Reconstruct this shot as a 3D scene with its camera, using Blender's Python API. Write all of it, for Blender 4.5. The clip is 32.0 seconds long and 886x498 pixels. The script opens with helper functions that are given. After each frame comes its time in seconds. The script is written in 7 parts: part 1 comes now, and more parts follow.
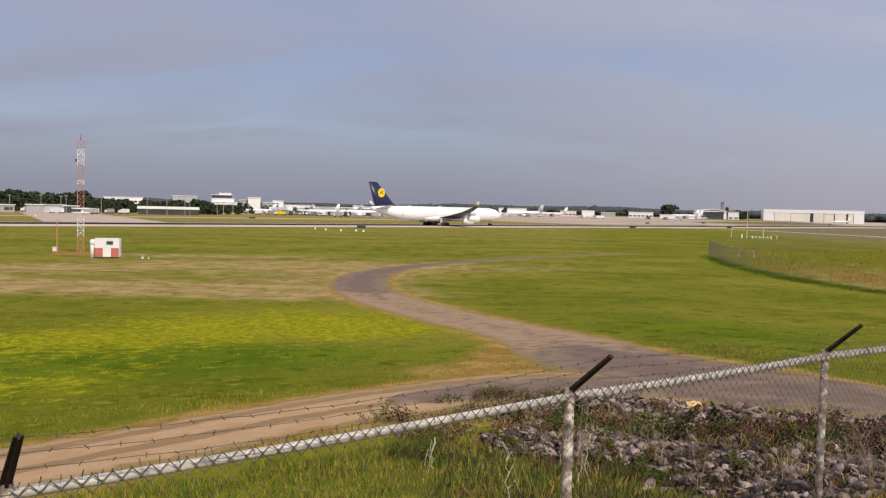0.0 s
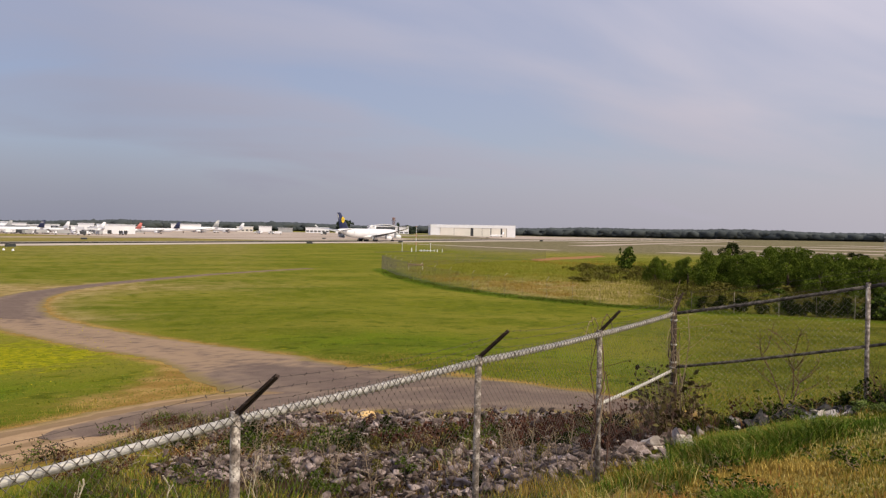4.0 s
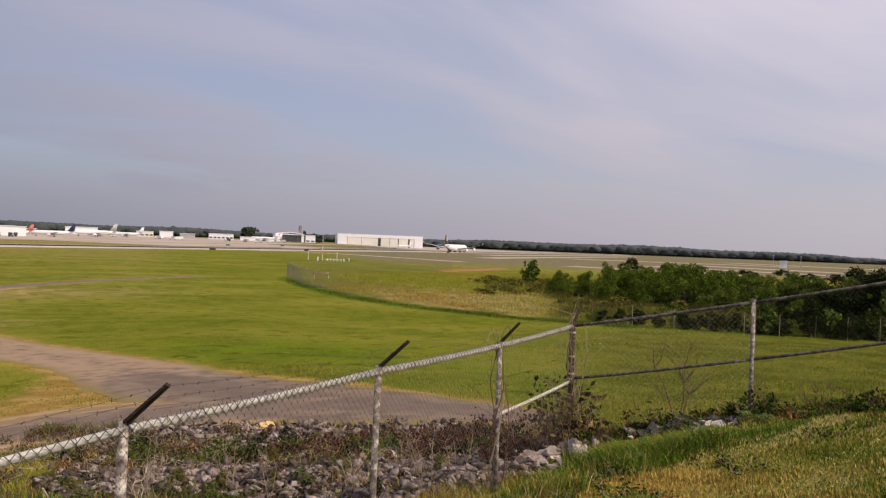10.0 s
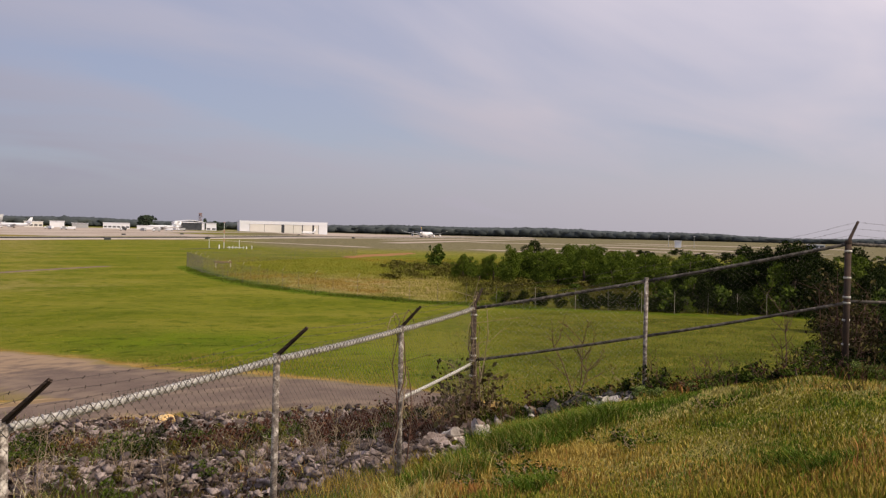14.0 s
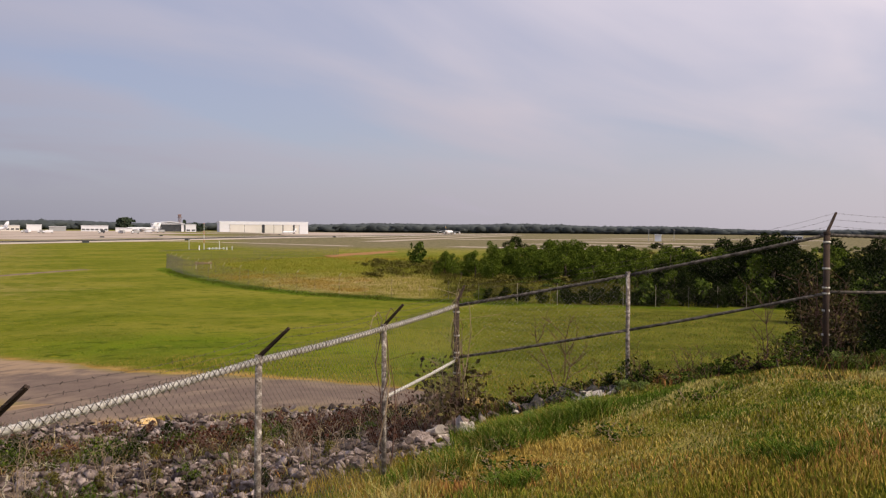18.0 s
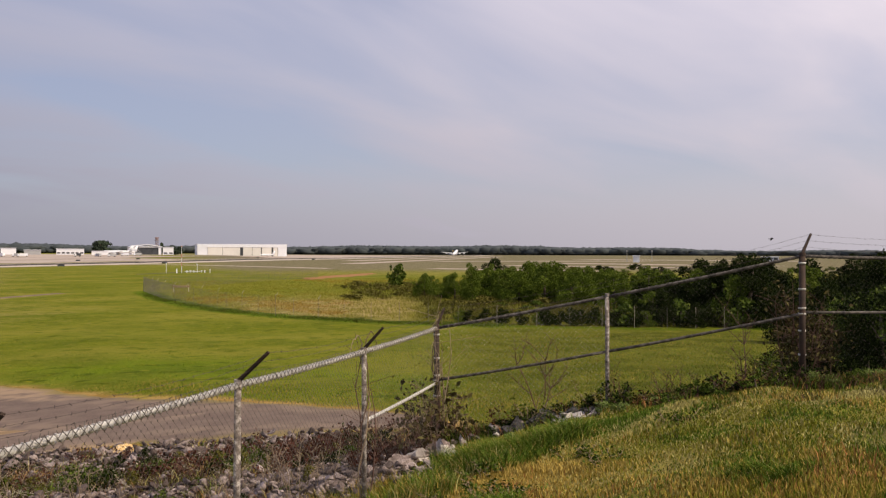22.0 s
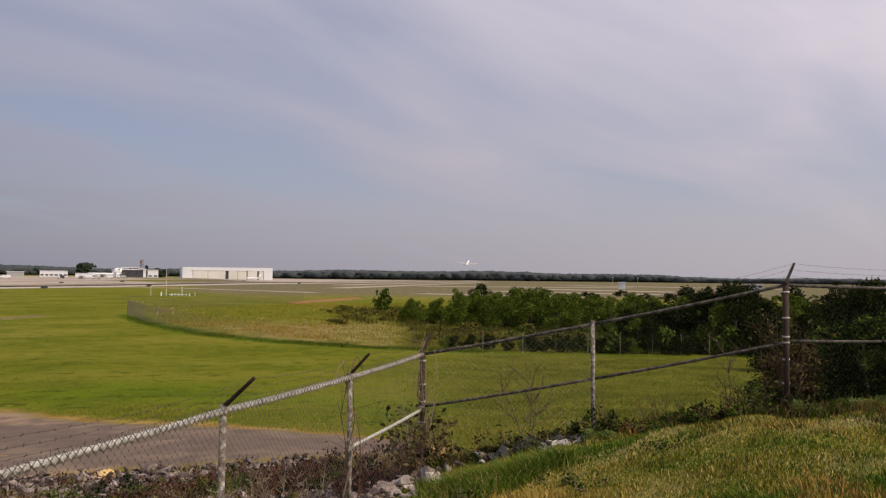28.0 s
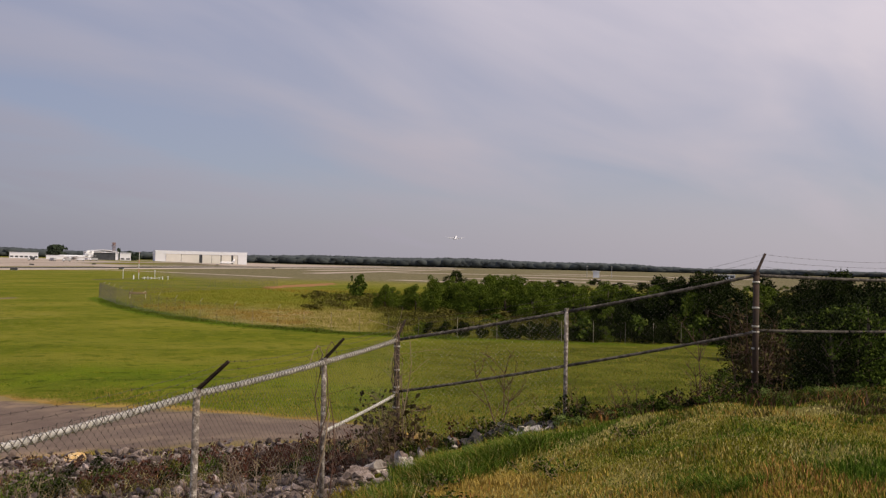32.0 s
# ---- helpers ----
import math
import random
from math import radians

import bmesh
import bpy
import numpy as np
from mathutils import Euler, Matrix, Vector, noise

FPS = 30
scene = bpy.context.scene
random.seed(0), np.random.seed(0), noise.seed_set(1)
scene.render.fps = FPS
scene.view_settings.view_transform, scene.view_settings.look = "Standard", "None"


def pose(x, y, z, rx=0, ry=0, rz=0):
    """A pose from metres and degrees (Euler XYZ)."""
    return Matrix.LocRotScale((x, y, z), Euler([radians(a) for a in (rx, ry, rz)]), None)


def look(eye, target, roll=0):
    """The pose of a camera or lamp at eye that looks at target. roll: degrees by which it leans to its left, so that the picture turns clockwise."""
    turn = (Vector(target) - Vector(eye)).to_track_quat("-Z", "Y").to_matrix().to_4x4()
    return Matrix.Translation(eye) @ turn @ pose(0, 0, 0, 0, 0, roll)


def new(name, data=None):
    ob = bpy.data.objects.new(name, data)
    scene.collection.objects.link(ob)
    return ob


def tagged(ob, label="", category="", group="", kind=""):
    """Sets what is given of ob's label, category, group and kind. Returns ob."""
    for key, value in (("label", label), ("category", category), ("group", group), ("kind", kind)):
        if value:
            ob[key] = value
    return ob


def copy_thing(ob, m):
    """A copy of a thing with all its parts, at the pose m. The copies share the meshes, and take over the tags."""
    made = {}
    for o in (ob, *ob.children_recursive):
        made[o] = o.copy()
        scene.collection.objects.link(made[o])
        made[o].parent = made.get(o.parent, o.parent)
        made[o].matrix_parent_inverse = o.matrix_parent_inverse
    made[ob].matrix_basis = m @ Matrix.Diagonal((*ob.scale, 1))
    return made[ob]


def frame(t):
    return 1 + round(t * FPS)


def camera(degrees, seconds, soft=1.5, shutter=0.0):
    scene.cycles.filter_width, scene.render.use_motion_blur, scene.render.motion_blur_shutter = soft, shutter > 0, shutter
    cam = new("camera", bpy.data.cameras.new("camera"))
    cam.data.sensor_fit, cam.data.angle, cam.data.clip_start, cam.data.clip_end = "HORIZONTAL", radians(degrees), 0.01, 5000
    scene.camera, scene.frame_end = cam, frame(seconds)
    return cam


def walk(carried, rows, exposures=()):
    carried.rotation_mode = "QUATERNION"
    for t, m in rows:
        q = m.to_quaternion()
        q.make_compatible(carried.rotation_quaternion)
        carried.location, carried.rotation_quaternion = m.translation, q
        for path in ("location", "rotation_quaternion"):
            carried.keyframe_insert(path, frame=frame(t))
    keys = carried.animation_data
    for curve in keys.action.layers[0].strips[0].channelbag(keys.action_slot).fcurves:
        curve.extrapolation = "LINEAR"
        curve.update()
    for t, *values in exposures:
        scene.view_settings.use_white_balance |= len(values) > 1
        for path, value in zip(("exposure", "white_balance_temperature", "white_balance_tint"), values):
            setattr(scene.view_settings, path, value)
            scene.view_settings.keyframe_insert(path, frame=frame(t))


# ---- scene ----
cam = camera(54.94, 32.0, soft=1.3)
PATH = [
    (0.0, (-0.168, 0.039, 6.174), (-0.1678, 10.0292, 5.7288), 1.25),
    (0.5, (-0.176, 0.031, 6.178), (0.2846, 10.0181, 5.9603), 1.42),
    (1.0, (-0.181, 0.022, 6.184), (0.4826, 9.9975, 5.9614), 1.56),
    (1.5, (-0.177, 0.013, 6.189), (1.0408, 9.9383, 6.1642), 1.78),
    (2.0, (-0.146, 0.019, 6.186), (1.7238, 9.8418, 6.0746), 1.69),
    (2.5, (-0.129, 0.053, 6.190), (2.4002, 9.7271, 6.1057), 1.37),
    (3.0, (-0.113, 0.061, 6.189), (2.7752, 9.6342, 6.0779), 1.58),
    (3.5, (-0.097, 0.066, 6.190), (3.1402, 9.5270, 6.0713), 1.01),
    (4.0, (-0.082, 0.068, 6.191), (3.5666, 9.3766, 6.0004), 0.95),
    (4.5, (-0.079, 0.072, 6.187), (3.7037, 9.3283, 6.0689), 0.66),
    (6.5, (-0.066, 0.031, 6.186), (4.0011, 9.1654, 6.0308), 0.86),
    (7.0, (-0.062, 0.033, 6.188), (4.1164, 9.1177, 6.0786), 1.35),
    (7.5, (-0.060, 0.032, 6.185), (4.2418, 9.0591, 6.1336), 1.62),
    (8.0, (-0.046, 0.029, 6.190), (4.5073, 8.9314, 6.0990), 1.00),
    (8.5, (-0.037, 0.044, 6.197), (4.3933, 9.0082, 6.1089), 1.15),
    (9.0, (-0.038, 0.035, 6.195), (4.6530, 8.8666, 6.1544), 1.74),
    (9.5, (-0.039, 0.030, 6.195), (4.6936, 8.8395, 6.2081), 1.70),
    (10.0, (-0.051, 0.030, 6.191), (4.5841, 8.8910, 6.1524), 2.23),
    (10.5, (-0.055, 0.022, 6.195), (4.7019, 8.8165, 6.0144), 1.02),
    (11.0, (-0.045, 0.020, 6.197), (4.7716, 8.7807, 5.9719), 0.84),
    (11.5, (-0.039, 0.016, 6.195), (5.0142, 8.6407, 5.9272), 0.76),
    (12.0, (-0.028, 0.013, 6.192), (5.2436, 8.5039, 5.8669), 0.76),
    (12.5, (-0.024, 0.011, 6.189), (5.3514, 8.4354, 5.8200), 0.79),
    (13.0, (-0.014, -0.001, 6.189), (5.4531, 8.3653, 5.8498), 1.00),
    (13.5, (-0.003, -0.007, 6.189), (5.5755, 8.2883, 5.9337), 1.25),
    (14.0, (0.008, -0.006, 6.189), (5.5978, 8.2845, 6.0073), 1.29),
    (14.5, (0.005, -0.006, 6.186), (5.5853, 8.2897, 6.0061), 1.08),
    (16.5, (0.011, 0.005, 6.185), (5.5408, 8.3299, 5.8354), 0.40),
    (17.0, (0.014, 0.011, 6.186), (5.5596, 8.3298, 5.9722), 0.12),
    (17.5, (0.022, 0.018, 6.189), (5.6765, 8.2628, 5.9392), 0.17),
    (18.0, (0.027, 0.023, 6.189), (5.7957, 8.1894, 5.9796), 0.37),
    (18.5, (0.029, 0.028, 6.199), (5.8142, 8.1825, 5.9839), 0.63),
    (19.0, (0.021, 0.027, 6.189), (5.7260, 8.2376, 6.0141), 0.17),
    (19.5, (0.027, 0.024, 6.195), (5.8920, 8.1222, 6.0467), -0.10),
    (20.0, (0.014, 0.016, 6.199), (5.9265, 8.0809, 6.1829), 0.19),
    (20.5, (0.017, 0.013, 6.198), (5.8155, 8.1598, 6.1461), -0.40),
    (21.0, (0.009, 0.011, 6.191), (5.8367, 8.1377, 6.1393), -0.20),
    (21.5, (0.013, 0.015, 6.190), (5.9047, 8.0944, 6.1231), -0.24),
    (22.0, (0.011, 0.012, 6.198), (5.9764, 8.0380, 6.2466), 0.14),
    (22.5, (0.011, 0.023, 6.198), (5.8850, 8.1150, 6.0984), -0.33),
    (23.0, (0.017, 0.023, 6.197), (5.8292, 8.1549, 5.8862), -1.21),
    (23.5, (0.021, 0.014, 6.200), (5.7951, 8.1719, 5.8698), -1.35),
    (24.0, (0.010, -0.002, 6.213), (5.6590, 8.2421, 5.8479), -3.17),
    (24.5, (0.015, 0.016, 6.205), (5.7753, 8.1856, 5.9236), -0.28),
    (25.0, (0.000, 0.021, 6.201), (5.8660, 8.1104, 5.8046), 1.72),
    (25.5, (0.001, 0.014, 6.203), (5.7974, 8.1610, 6.0486), 0.62),
    (27.5, (-0.009, -0.008, 6.209), (6.1037, 7.9059, 6.2628), 0.64),
    (28.0, (-0.019, -0.015, 6.213), (6.0677, 7.9115, 6.5573), 0.61),
    (28.5, (-0.025, -0.026, 6.205), (6.0877, 7.8788, 6.5936), 0.70),
    (29.0, (-0.029, -0.032, 6.202), (6.0826, 7.8815, 6.3566), 0.55),
    (29.5, (-0.029, -0.028, 6.207), (6.2949, 7.7186, 6.1943), 0.93),
    (30.0, (-0.037, -0.031, 6.212), (6.3208, 7.6872, 6.2996), 1.03),
    (30.5, (-0.032, -0.043, 6.213), (6.1892, 7.7825, 6.4673), 0.02),
    (31.0, (-0.032, -0.044, 6.204), (6.2750, 7.7139, 6.3826), 0.81),
    (31.5, (-0.038, -0.046, 6.205), (6.2628, 7.7154, 6.4330), 1.02),
    (32.0, (-0.040, -0.040, 6.207), (6.2756, 7.7103, 6.4009), 1.32),
]
walk(cam, [(t, look(eye, target, roll)) for t, eye, target, roll in PATH], exposures=[(0.0, -0.12, 6400, 10), (4.0, -0.08, 6470, 10), (8.0, -0.08, 6530, 10.5), (12.0, -0.09, 6650, 12.5), (14.5, -0.1, 6600, 11.4), (17.0, -0.03, 6650, 12.0), (20.0, -0.03, 6600, 11.2), (25.5, -0.03, 6650, 11.6), (28.0, -0.28, 6600, 11.0), (32.0, -0.32, 6600, 11.0)])

# Airfield seen over a chain-link fence: a four-engined airliner rolls along the runway and takes off.
EYE = 6.2            # eye height over the runway's level
UP = Vector((0, 0, 1))

# ---------------------------------------------------------------- light
SUN_BEARING, SUN_HEIGHT = 150.0, 45.0
world = bpy.data.worlds.new("world")
scene.world = world
world.use_nodes = True
wn, wl = world.node_tree.nodes, world.node_tree.links
wn.clear()
w_out = wn.new("ShaderNodeOutputWorld")
w_bg = wn.new("ShaderNodeBackground")
sky = wn.new("ShaderNodeTexSky")
sky.sky_type, sky.sun_disc = "NISHITA", False
sky.sun_elevation, sky.sun_rotation = radians(SUN_HEIGHT), radians(SUN_BEARING)
sky.air_density, sky.dust_density, sky.ozone_density = 1.0, 1.2, 2.6
w_bg.inputs["Strength"].default_value = 0.10
# thin high cloud over the blue, thicker haze low down
w_geo = wn.new("ShaderNodeTexCoord")
w_sep = wn.new("ShaderNodeSeparateXYZ")
wl.new(w_geo.outputs["Generated"], w_sep.inputs[0])
# the cloud sheet lies level overhead, so that it draws together towards the horizon
w_lift = wn.new("ShaderNodeMath")
w_lift.operation = "ADD"
w_lift.inputs[1].default_value = 0.3
wl.new(w_sep.outputs["Z"], w_lift.inputs[0])
w_sheet = wn.new("ShaderNodeVectorMath")
w_sheet.operation = "DIVIDE"
wl.new(w_geo.outputs["Generated"], w_sheet.inputs[0])
wl.new(w_lift.outputs[0], w_sheet.inputs[1])
w_flat = wn.new("ShaderNodeMapping")
w_flat.inputs["Scale"].default_value = (0.75, 1.9, 0.0)
w_flat.inputs["Location"].default_value = (3.1, 1.7, 0.0)
w_flat.inputs["Rotation"].default_value = (0, 0, radians(62))
wl.new(w_sheet.outputs[0], w_flat.inputs[0])
w_noise = wn.new("ShaderNodeTexNoise")
w_noise.inputs["Scale"].default_value, w_noise.inputs["Detail"].default_value = 1.35, 5.0
w_noise.inputs["Roughness"].default_value, w_noise.inputs["Distortion"].default_value = 0.46, 0.5
wl.new(w_flat.outputs[0], w_noise.inputs["Vector"])
w_cloud = wn.new("ShaderNodeMapRange")
w_cloud.inputs["From Min"].default_value, w_cloud.inputs["From Max"].default_value = 0.34, 0.68
w_cloud.inputs["To Min"].default_value, w_cloud.inputs["To Max"].default_value = 0.5, 1.0
wl.new(w_noise.outputs["Fac"], w_cloud.inputs["Value"])
w_low = wn.new("ShaderNodeMapRange")
w_low.interpolation_type = "SMOOTHSTEP"
w_low.inputs["From Min"].default_value, w_low.inputs["From Max"].default_value = 0.0, 0.22
w_low.inputs["To Min"].default_value, w_low.inputs["To Max"].default_value = 0.95, 0.0
wl.new(w_sep.outputs["Z"], w_low.inputs["Value"])
w_max = wn.new("ShaderNodeMath")
w_max.operation = "MAXIMUM"
wl.new(w_cloud.outputs[0], w_max.inputs[0])
wl.new(w_low.outputs[0], w_max.inputs[1])
w_ramp = wn.new("ShaderNodeValToRGB")
w_ramp.color_ramp.elements[0].position, w_ramp.color_ramp.elements[0].color = 0.0, (2.97, 2.92, 3.32, 1)
w_ramp.color_ramp.elements[1].position, w_ramp.color_ramp.elements[1].color = 0.35, (5.05, 4.92, 5.62, 1)
wl.new(w_sep.outputs["Z"], w_ramp.inputs[0])
w_mix = wn.new("ShaderNodeMix")
w_mix.data_type = "RGBA"
wl.new(w_max.outputs[0], w_mix.inputs["Factor"])
w_blue = wn.new("ShaderNodeVectorMath")
w_blue.operation = "MULTIPLY"
w_blue.inputs[1].default_value = (1.1, 1.06, 1.16)
wl.new(sky.outputs[0], w_blue.inputs[0])
wl.new(w_blue.outputs[0], w_mix.inputs["A"])
# the haze brightens towards the sun's side
w_dot = wn.new("ShaderNodeVectorMath")
w_dot.operation = "DOT_PRODUCT"
w_dot.inputs[1].default_value = (math.sin(radians(110)), math.cos(radians(110)), 0)
wl.new(w_geo.outputs["Generated"], w_dot.inputs[0])
w_side = wn.new("ShaderNodeMapRange")
w_side.inputs["From Min"].default_value, w_side.inputs["From Max"].default_value = -0.35, 0.8
w_side.inputs["To Min"].default_value, w_side.inputs["To Max"].default_value = 0.0, 1.0
w_tint = wn.new("ShaderNodeMix")
w_tint.data_type = "RGBA"
w_tint.inputs["A"].default_value, w_tint.inputs["B"].default_value = (0.97, 1.005, 1.11, 1), (1.93, 1.82, 1.76, 1)
wl.new(w_side.outputs[0], w_tint.inputs["Factor"])
wl.new(w_dot.outputs["Value"], w_side.inputs["Value"])
w_bright = wn.new("ShaderNodeVectorMath")
w_bright.operation = "MULTIPLY"
wl.new(w_ramp.outputs[0], w_bright.inputs[0])
wl.new(w_tint.outputs["Result"], w_bright.inputs[1])
wl.new(w_bright.outputs[0], w_mix.inputs["B"])
wl.new(w_mix.outputs["Result"], w_bg.inputs["Color"])
wl.new(w_bg.outputs[0], w_out.inputs[0])

sun = new("sun", bpy.data.lights.new("sun", "SUN"))
sun.data.energy, sun.data.angle, sun.data.color = 3.75, radians(0.6), (1.0, 0.85, 0.6)
sb, se = radians(SUN_BEARING), radians(SUN_HEIGHT)
sun.matrix_world = look((math.sin(sb) * 50, math.cos(sb) * 50, 60), (math.sin(sb) * 50 - math.sin(sb) * math.cos(se), math.cos(sb) * 50 - math.cos(sb) * math.cos(se), 60 - math.sin(se)))

# ---------------------------------------------------------------- materials


def material(name, colours, scale=4.0, fine=40.0, rough=0.8, metal=0.0, bump=0.0, spread=0.0, coords="Object", island=False):
    """Two scales of noise between two or three colours; spread: how much single pieces differ."""
    m = bpy.data.materials.new(name)
    m.use_nodes = True
    n, l = m.node_tree.nodes, m.node_tree.links
    b = n["Principled BSDF"]
    b.inputs["Roughness"].default_value, b.inputs["Metallic"].default_value = rough, metal
    tc = n.new("ShaderNodeTexCoord")
    big, small = n.new("ShaderNodeTexNoise"), n.new("ShaderNodeTexNoise")
    for t, s, d in ((big, scale, 4.0), (small, fine, 3.0)):
        t.inputs["Scale"].default_value, t.inputs["Detail"].default_value = s, d
        l.new(tc.outputs[coords], t.inputs["Vector"])
    add = n.new("ShaderNodeMath")
    add.operation = "MULTIPLY_ADD"
    l.new(small.outputs["Fac"], add.inputs[0])
    add.inputs[1].default_value = 0.45
    l.new(big.outputs["Fac"], add.inputs[2])
    last = add.outputs[0]
    if spread:
        info = n.new("ShaderNodeNewGeometry") if island else n.new("ShaderNodeObjectInfo")
        more = n.new("ShaderNodeMath")
        more.operation = "MULTIPLY_ADD"
        l.new(info.outputs["Random Per Island" if island else "Random"], more.inputs[0])
        more.inputs[1].default_value = spread
        l.new(last, more.inputs[2])
        last = more.outputs[0]
    ramp = n.new("ShaderNodeValToRGB")
    r = ramp.color_ramp
    lo, hi = 0.45, 1.0 + spread * 0.9
    while len(r.elements) < len(colours):
        r.elements.new(0.5)
    for k, c in enumerate(colours):
        r.elements[k].position = min(1.0, (lo + (hi - lo) * k / max(1, len(colours) - 1)) / (1 + spread) if spread else lo + (hi - lo) * k / max(1, len(colours) - 1) * 0.95)
        r.elements[k].color = (*c, 1)
    if spread:
        half = n.new("ShaderNodeMath")
        half.operation = "DIVIDE"
        l.new(last, half.inputs[0])
        half.inputs[1].default_value = 1 + spread
        last = half.outputs[0]
    l.new(last, ramp.inputs[0])
    l.new(ramp.outputs[0], b.inputs["Base Color"])
    if bump:
        bn = n.new("ShaderNodeBump")
        bn.inputs["Strength"].default_value = bump
        bn.inputs["Distance"].default_value = 0.02
        l.new(small.outputs["Fac"], bn.inputs["Height"])
        l.new(bn.outputs[0], b.inputs["Normal"])
    return m


def leafy(name, colours, scale=1.0, island=True, spread=0.8):
    """Foliage: matt, slightly translucent leaves that differ clump by clump."""
    m = material(name, colours, scale, 12.0, 0.75, spread=spread, island=island)
    m.node_tree.nodes["Principled BSDF"].inputs["Specular IOR Level"].default_value = 0.03
    return m


def worn_way(name, bed, verge, ruts):
    """A gravel or dirt way: streaky bed, worn ruts, edges that break up into dry grass. across: -1 to 1."""
    m = bpy.data.materials.new(name)
    m.use_nodes = True
    n, l = m.node_tree.nodes, m.node_tree.links
    b = n["Principled BSDF"]
    b.inputs["Roughness"].default_value, b.inputs["Specular IOR Level"].default_value = 0.95, 0.1
    tc, at = n.new("ShaderNodeTexCoord"), n.new("ShaderNodeAttribute")
    at.attribute_name = "across"

    def math_node(op, a, c):
        x = n.new("ShaderNodeMath")
        x.operation = op
        for k, v in enumerate((a, c)):
            if isinstance(v, (int, float)):
                x.inputs[k].default_value = v
            elif v is not None:
                l.new(v, x.inputs[k])
        return x.outputs[0]

    def tex(scale, detail):
        t = n.new("ShaderNodeTexNoise")
        t.inputs["Scale"].default_value, t.inputs["Detail"].default_value = scale, detail
        l.new(tc.outputs["Object"], t.inputs["Vector"])
        return t.outputs["Fac"]

    def mix(fac, a, c):
        x = n.new("ShaderNodeMix")
        x.data_type = "RGBA"
        l.new(fac, x.inputs["Factor"])
        for s, v in (("A", a), ("B", c)):
            if isinstance(v, tuple):
                x.inputs[s].default_value = (*v, 1)
            else:
                l.new(v, x.inputs[s])
        return x.outputs["Result"]

    def span(v, lo, hi):
        x = n.new("ShaderNodeMapRange")
        x.interpolation_type = "SMOOTHSTEP"
        x.inputs["From Min"].default_value, x.inputs["From Max"].default_value = lo, hi
        l.new(v, x.inputs["Value"])
        return x.outputs[0]

    big, mid, fine = tex(0.3, 5), tex(1.6, 5), tex(22.0, 4)
    side = math_node("ABSOLUTE", at.outputs["Fac"], None)
    col = mix(span(mid, 0.25, 0.75), bed[0], bed[1])
    col = mix(span(fine, 0.45, 0.85), col, bed[2])
    if ruts:
        wave = math_node("SINE", math_node("MULTIPLY", at.outputs["Fac"], 8.0), None)
        col = mix(span(math_node("ADD", wave, math_node("MULTIPLY", mid, 2.4)), 1.35, 1.9), col, bed[3])
    else:
        rut = math_node("MULTIPLY", span(side, 0.2, 0.6), span(big, 0.25, 0.5))
        col = mix(math_node("MULTIPLY", rut, span(mid, 0.35, 0.6)), col, bed[3])
    dusty = n.new("ShaderNodeAttribute")
    dusty.attribute_name = "dusty"
    dust = math_node("ADD", dusty.outputs["Fac"], math_node("MULTIPLY", math_node("SUBTRACT", mid, 0.5), 1.6))
    dust = math_node("MULTIPLY", span(math_node("ADD", dust, math_node("MULTIPLY", side, 0.3)), 0.45, 1.1), 0.75)
    col = mix(dust, col, (0.36, 0.255, 0.165))
    grass = mix(span(fine, 0.35, 0.65), verge[0], verge[1])
    edge = math_node("ADD", side, math_node("MULTIPLY", math_node("SUBTRACT", mid, 0.5), 0.4))
    edge = math_node("ADD", edge, math_node("MULTIPLY", math_node("SUBTRACT", big, 0.5), 0.4))
    col = mix(span(edge, 0.7, 1.02), col, grass)
    l.new(col, b.inputs["Base Color"])
    bn = n.new("ShaderNodeBump")
    bn.inputs["Strength"].default_value, bn.inputs["Distance"].default_value = 0.35, 0.015
    l.new(fine, bn.inputs["Height"])
    l.new(bn.outputs[0], b.inputs["Normal"])
    return m


